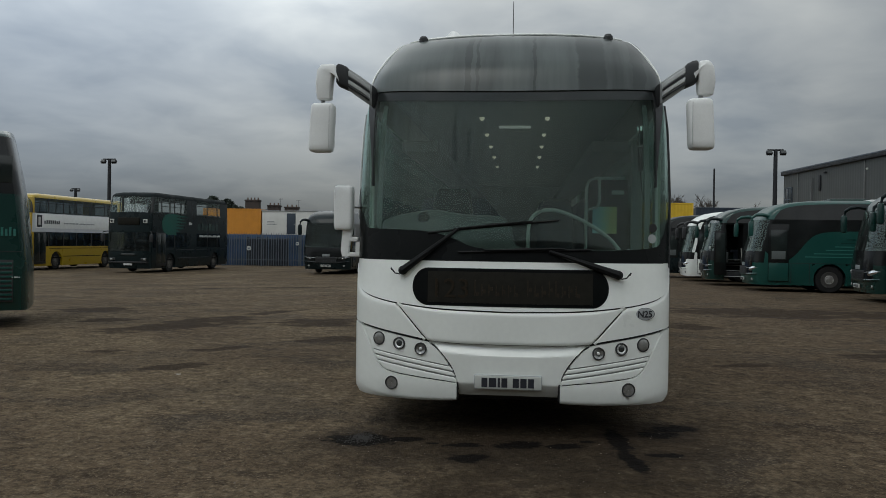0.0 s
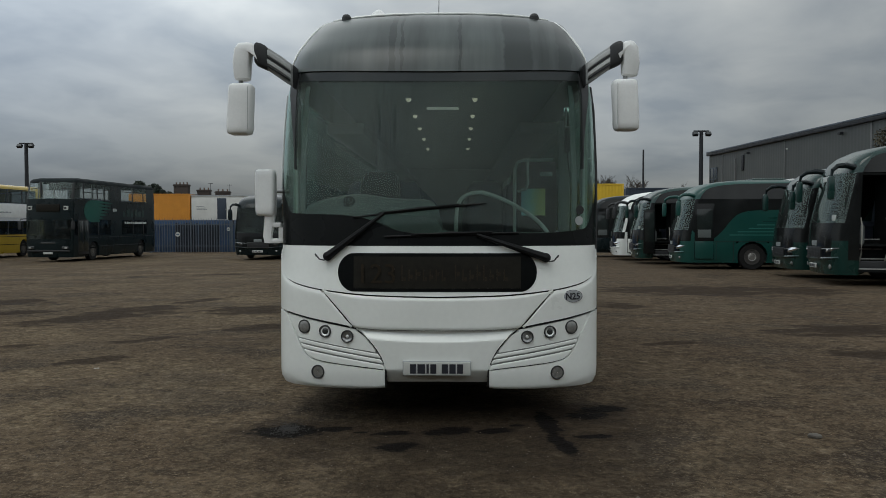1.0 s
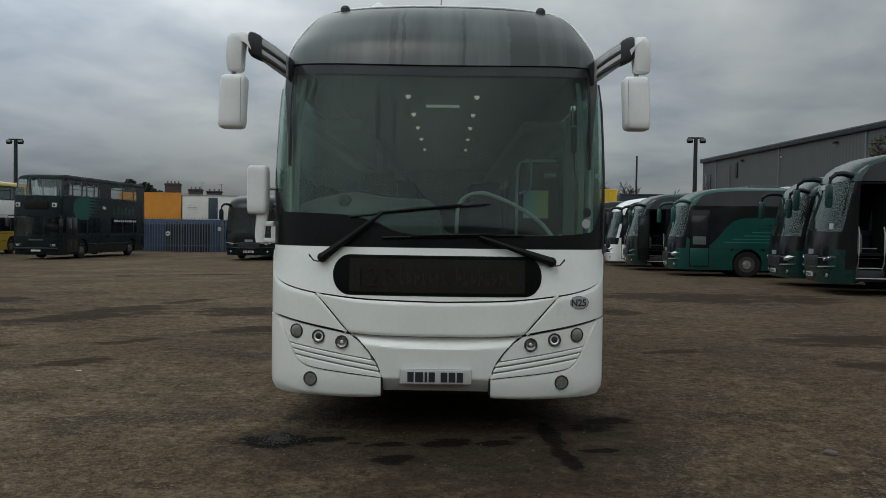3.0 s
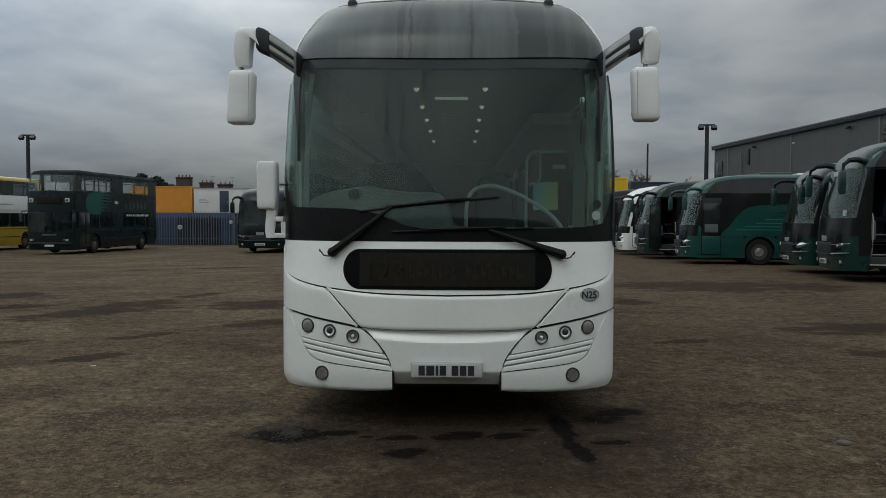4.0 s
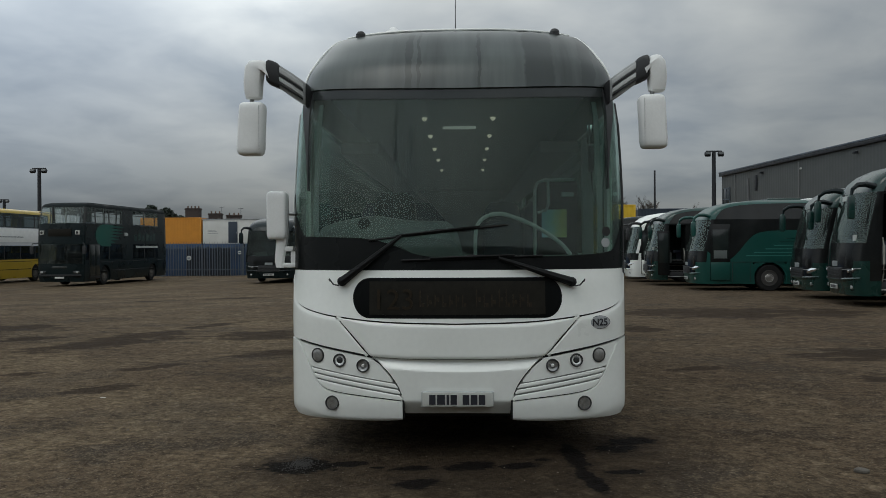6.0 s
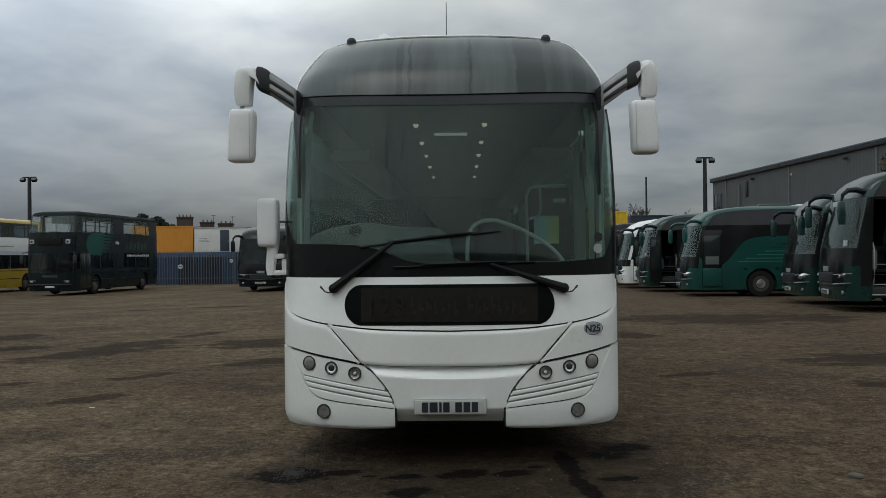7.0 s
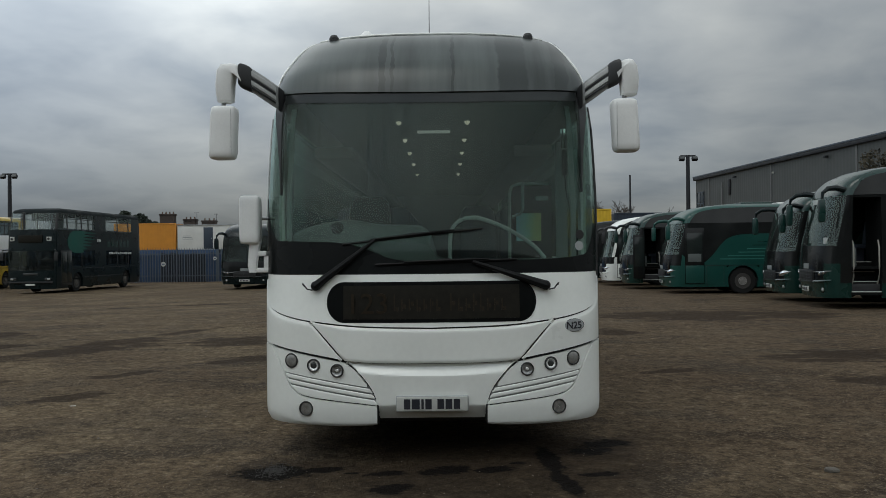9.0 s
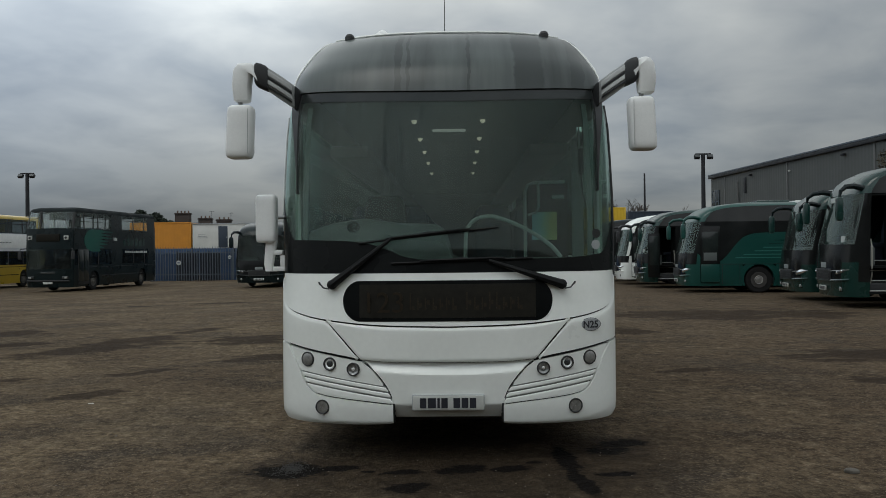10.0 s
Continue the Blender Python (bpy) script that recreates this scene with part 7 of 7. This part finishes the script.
def lamp_column(x, y, top, label, heads=2, r=0.16):
    z = gz(x, y)
    c = root("lamp_column", pose(x, y, z), label, "lamp post", "yard lamp columns")
    h = top - z
    bm = bmesh.new()
    tube(bm, [(0, 0, 0), (0, 0, 0.05), (0, 0, h * 0.5), (0, 0, h)], [r * 1.25, r * 1.2, r * 1.05, r * 0.9], 12)
    part("column", bm, POST, c)
    part("base_plate", boxes((-0.3, 0.3, -0.3, 0.3, 0.0, 0.05, 0.01)), POST, c)
    part("cross_arm", boxes((-0.50, 0.50, -0.05, 0.05, h - 0.02, h + 0.08, 0.01)), POST, c)
    for s in (-1, 1)[:heads]:
        m = Matrix.Translation((s * 0.42, -0.10, h - 0.16)) @ Matrix.Rotation(radians(-35), 4, "X")
        bm = bmesh.new()
        box(bm, -0.18, 0.18, -0.11, 0.11, -0.13, 0.13, 0.03, m)
        hd = part("floodlight", bm, POST, c, "dark floodlight head")
        bm = bmesh.new()
        box(bm, -0.14, 0.14, -0.122, -0.112, -0.10, 0.10, 0.0, m)
        part("lens", bm, DIMLENS, hd)


lamp_column(-31.2, 49.6, 7.45, "tall dark lamp column with twin floodlights", r=0.135)
lamp_column(16.1, 44.8, 7.65, "tall dark lamp column with twin floodlights", r=0.135)
lamp_column(-52.5, 80.0, 7.2, "distant dark lamp column with twin floodlights", r=0.18)
pm = root("mast", pose(19.85, 76.0, gz(0, 76)), "slim tall dark mast beyond the containers", "mast")
bm = bmesh.new()
tube(bm, [(0, 0, 0), (0, 0, 5), (0, 0, 9.9)], [0.13, 0.11, 0.09], 8)
part("pole", bm, POST, pm)

# ---- houses behind ----
POT = material("clay_pot", (0.11, 0.065, 0.045), 0.85, vary=0.25)


def house(x, y, length, ridge, label):
    z = gz(x, y)
    c = root("terraced_house", pose(x, y, z), label, "house", "terraced houses beyond the yard")
    ev = ridge - 2.4
    part("wall", boxes((0, length, 0, 7.5, 0, ev)), BRICK, c)
    bm = bmesh.new()
    loft(bm, [[Vector((q, -0.25, ev - 0.05)), Vector((q, -0.25, ev + 0.05)), Vector((q, 3.75, ridge)), Vector((q, 7.75, ev + 0.05)), Vector((q, 7.75, ev - 0.05))] for q in (-0.1, length + 0.1)])
    part("roof", bm, SLATE, c, "dark slate roof")
    for i in range(int(length / 3)):
        w = part("window", boxes((0.9 + i * 3, 1.9 + i * 3, -0.05, 0.02, ev - 1.7, ev - 0.4, 0.01)), COACH_GLASS, c)
        part("sill", boxes((0.8 + i * 3, 2.0 + i * 3, -0.10, 0.0, ev - 1.8, ev - 1.7, 0.01)), CLAD_TRIM, w)
    return c


def chimney(parent, x, w, z0, z1, pots, aerial=False):
    bm = boxes((x, x + w, 3.2, 4.2, z0, z1 - 0.25, 0.02), (x - 0.1, x + w + 0.1, 3.1, 4.3, z1 - 0.25, z1 - 0.1, 0.02), (x - 0.04, x + w + 0.04, 3.15, 4.25, z1 - 0.1, z1, 0.02))
    ch = part("chimney", bm, BRICK, parent, "brick chimney stack")
    for i in range(pots):
        bm = bmesh.new()
        px = x + w * (i + 0.5) / pots
        lathe(bm, [(0.12, 0.0), (0.10, 0.25), (0.13, 0.32), (0.11, 0.34)], Matrix.Translation((px, 3.7, z1)) @ Matrix.Rotation(radians(90), 4, "X"), 10)
        part("chimney_pot", bm, POT, ch)
    if aerial:
        bm = bmesh.new()
        tube(bm, [(x + w, 3.7, z1 - 0.3), (x + w, 3.7, z1 + 1.1)], 0.03, 5)
        tube(bm, [(x + w - 0.4, 3.7, z1 + 1.0), (x + w + 0.4, 3.7, z1 + 1.0)], 0.03, 5)
        part("television_aerial", bm, POST, ch)


HY = 112.0
ha = house(-50.2, HY, 9.0, 7.0, "brick terraced house with a big chimney stack")
chimney(ha, 5.4, 2.3, 4.5, 8.55, 4)
hb = house(-41.1, HY + 1, 9.0, 6.8, "brick terraced house with chimney and television aerials")
chimney(hb, -0.3, 2.0, 4.5, 7.75, 3, True)
chimney(hb, 2.6, 2.2, 4.5, 7.5, 3, True)
hc = house(-32.0, HY + 2, 12.0, 6.5, "brick terraced house with a slate roof")
chimney(hc, 9.5, 1.6, 4.5, 6.9, 2)

# ---- trees ----
BARK = material("winter_bark", (0.060, 0.048, 0.038), 0.9, vary=0.3, scale=3, fine=20, bump=0.4)
EVERGREEN = material("evergreen_leaf", (0.022, 0.032, 0.022), 0.8, vary=0.4, scale=2, fine=10)


def bare_tree(x, y, h, seed, spread_=0.55):
    q = random.Random(seed)
    z = gz(x, y)
    c = root("bare_tree", pose(x, y, z), "leafless winter tree with fine twigs", "tree", "bare trees beyond the yard")
    trunk, twigs = bmesh.new(), bmesh.new()

    def grow(bm, p, d, length, r, depth):
        e = p + d * length
        mid = p.lerp(e, 0.5) + Vector((q.uniform(-1, 1), q.uniform(-1, 1), 0)) * length * 0.06
        tube(bm, [p, mid, e], [r, r * 0.85, r * 0.65], 5, cap=False)
        if depth == 0:
            return
        for i in range(q.choice((3, 3, 4))):
            nd = (d + Vector((q.uniform(-1, 1), q.uniform(-1, 1), q.uniform(-0.25, 0.6))) * spread_ * 1.4).normalized()
            grow(twigs if depth < 3 else trunk, p.lerp(e, q.uniform(0.55, 1.0)), nd, length * q.uniform(0.55, 0.8), max(r * 0.55, 0.022), depth - 1)

    grow(trunk, Vector((0, 0, 0)), Vector((0, 0, 1)), h * 0.34, h * 0.028, 6)
    part("trunk", trunk, BARK, c)
    part("crown", twigs, BARK, c)


for i, (x, y, h) in enumerate(((24.5, 118, 10.0), (26.5, 122, 10.6), (28.6, 124, 10.8), (30.3, 117, 9.6), (38.5, 122, 9.0), (40.0, 121, 9.0), (38.0, 60.5, 10.6), (-20, 130, 8.5), (-12, 132, 8))):
    bare_tree(x, y, h, 20 + i)


def leafy_tree(x, y, h, w, seed, leaf=EVERGREEN, name="evergreen_tree", label="dark dense evergreen tree behind the bus", group="evergreen trees", leaves=9000, size=1.0):
    q = random.Random(seed)
    c = root(name, pose(x, y, gz(x, y)), label, "tree", group)
    bm = bmesh.new()
    tube(bm, [(0, 0, 0), (0.1, 0, h * 0.4), (0, 0, h * 0.8)], [0.3, 0.22, 0.06], 8)
    for k in range(8):
        a = q.uniform(0, 6.28)
        tube(bm, [(0, 0, h * (0.3 + 0.06 * k)), (math.cos(a) * w * 0.35, math.sin(a) * w * 0.35, h * (0.42 + 0.06 * k))], [0.1, 0.03], 5)
    part("trunk", bm, BARK, c)
    vv, ff = [], []
    cl = [(q.uniform(-0.55, 0.55) * w, q.uniform(-0.5, 0.5) * w, h * q.uniform(0.35, 0.85), q.uniform(0.25, 0.45) * w) for _ in range(14)]
    for i in range(leaves):
        cx, cy, cz_, r = q.choice(cl)
        d = Vector((q.gauss(0, 1), q.gauss(0, 1), q.gauss(0, 1))).normalized() * r * q.uniform(0.6, 1.05)
        p = Vector((cx, cy, cz_)) + d
        if p.z > h:
            continue
        s = q.uniform(0.10, 0.26) * size
        u = Vector((q.gauss(0, 1), q.gauss(0, 1), q.gauss(0, 1))).normalized() * s
        v = u.cross(Vector((q.gauss(0, 1), q.gauss(0, 1), q.gauss(0, 1)))).normalized() * s * 0.6
        b0 = len(vv)
        vv += [p - u, p + v, p + u, p - v]
        ff.append((b0, b0 + 1, b0 + 2, b0 + 3))
    me = bpy.data.meshes.new("crown")
    me.from_pydata(vv, [], ff)
    me.materials.append(leaf)
    me.update()
    o = new("crown", me)
    o.parent = c
    tagged(o, kind="stuff")


leafy_tree(-41.4, 96.0, 8.5, 2.2, 3)
leafy_tree(-39.4, 97.0, 7.4, 1.6, 4)
TAWNY = material("tawny_dry_leaf", (0.058, 0.049, 0.030), 0.85, vary=0.45, scale=2, fine=10)
leafy_tree(20.8, 31.0, 6.8, 1.45, 5, TAWNY, "shrub", "tall shrub with tawny leaves beside the shed", "", 9000, 0.36)


# plain unseen wall added behind the camera, closing the yard and darkening reflections
BLOCK = material("weathered_concrete_wall", (0.075, 0.075, 0.072), 0.9, vary=0.25, scale=0.6, fine=9, bump=0.2)
tagged(part("wall_south", boxes((-60, 60, -22.4, -22.0, -0.3, 9.5, 0.03)), BLOCK, None), "plain weathered concrete yard wall", "wall", kind="structure")
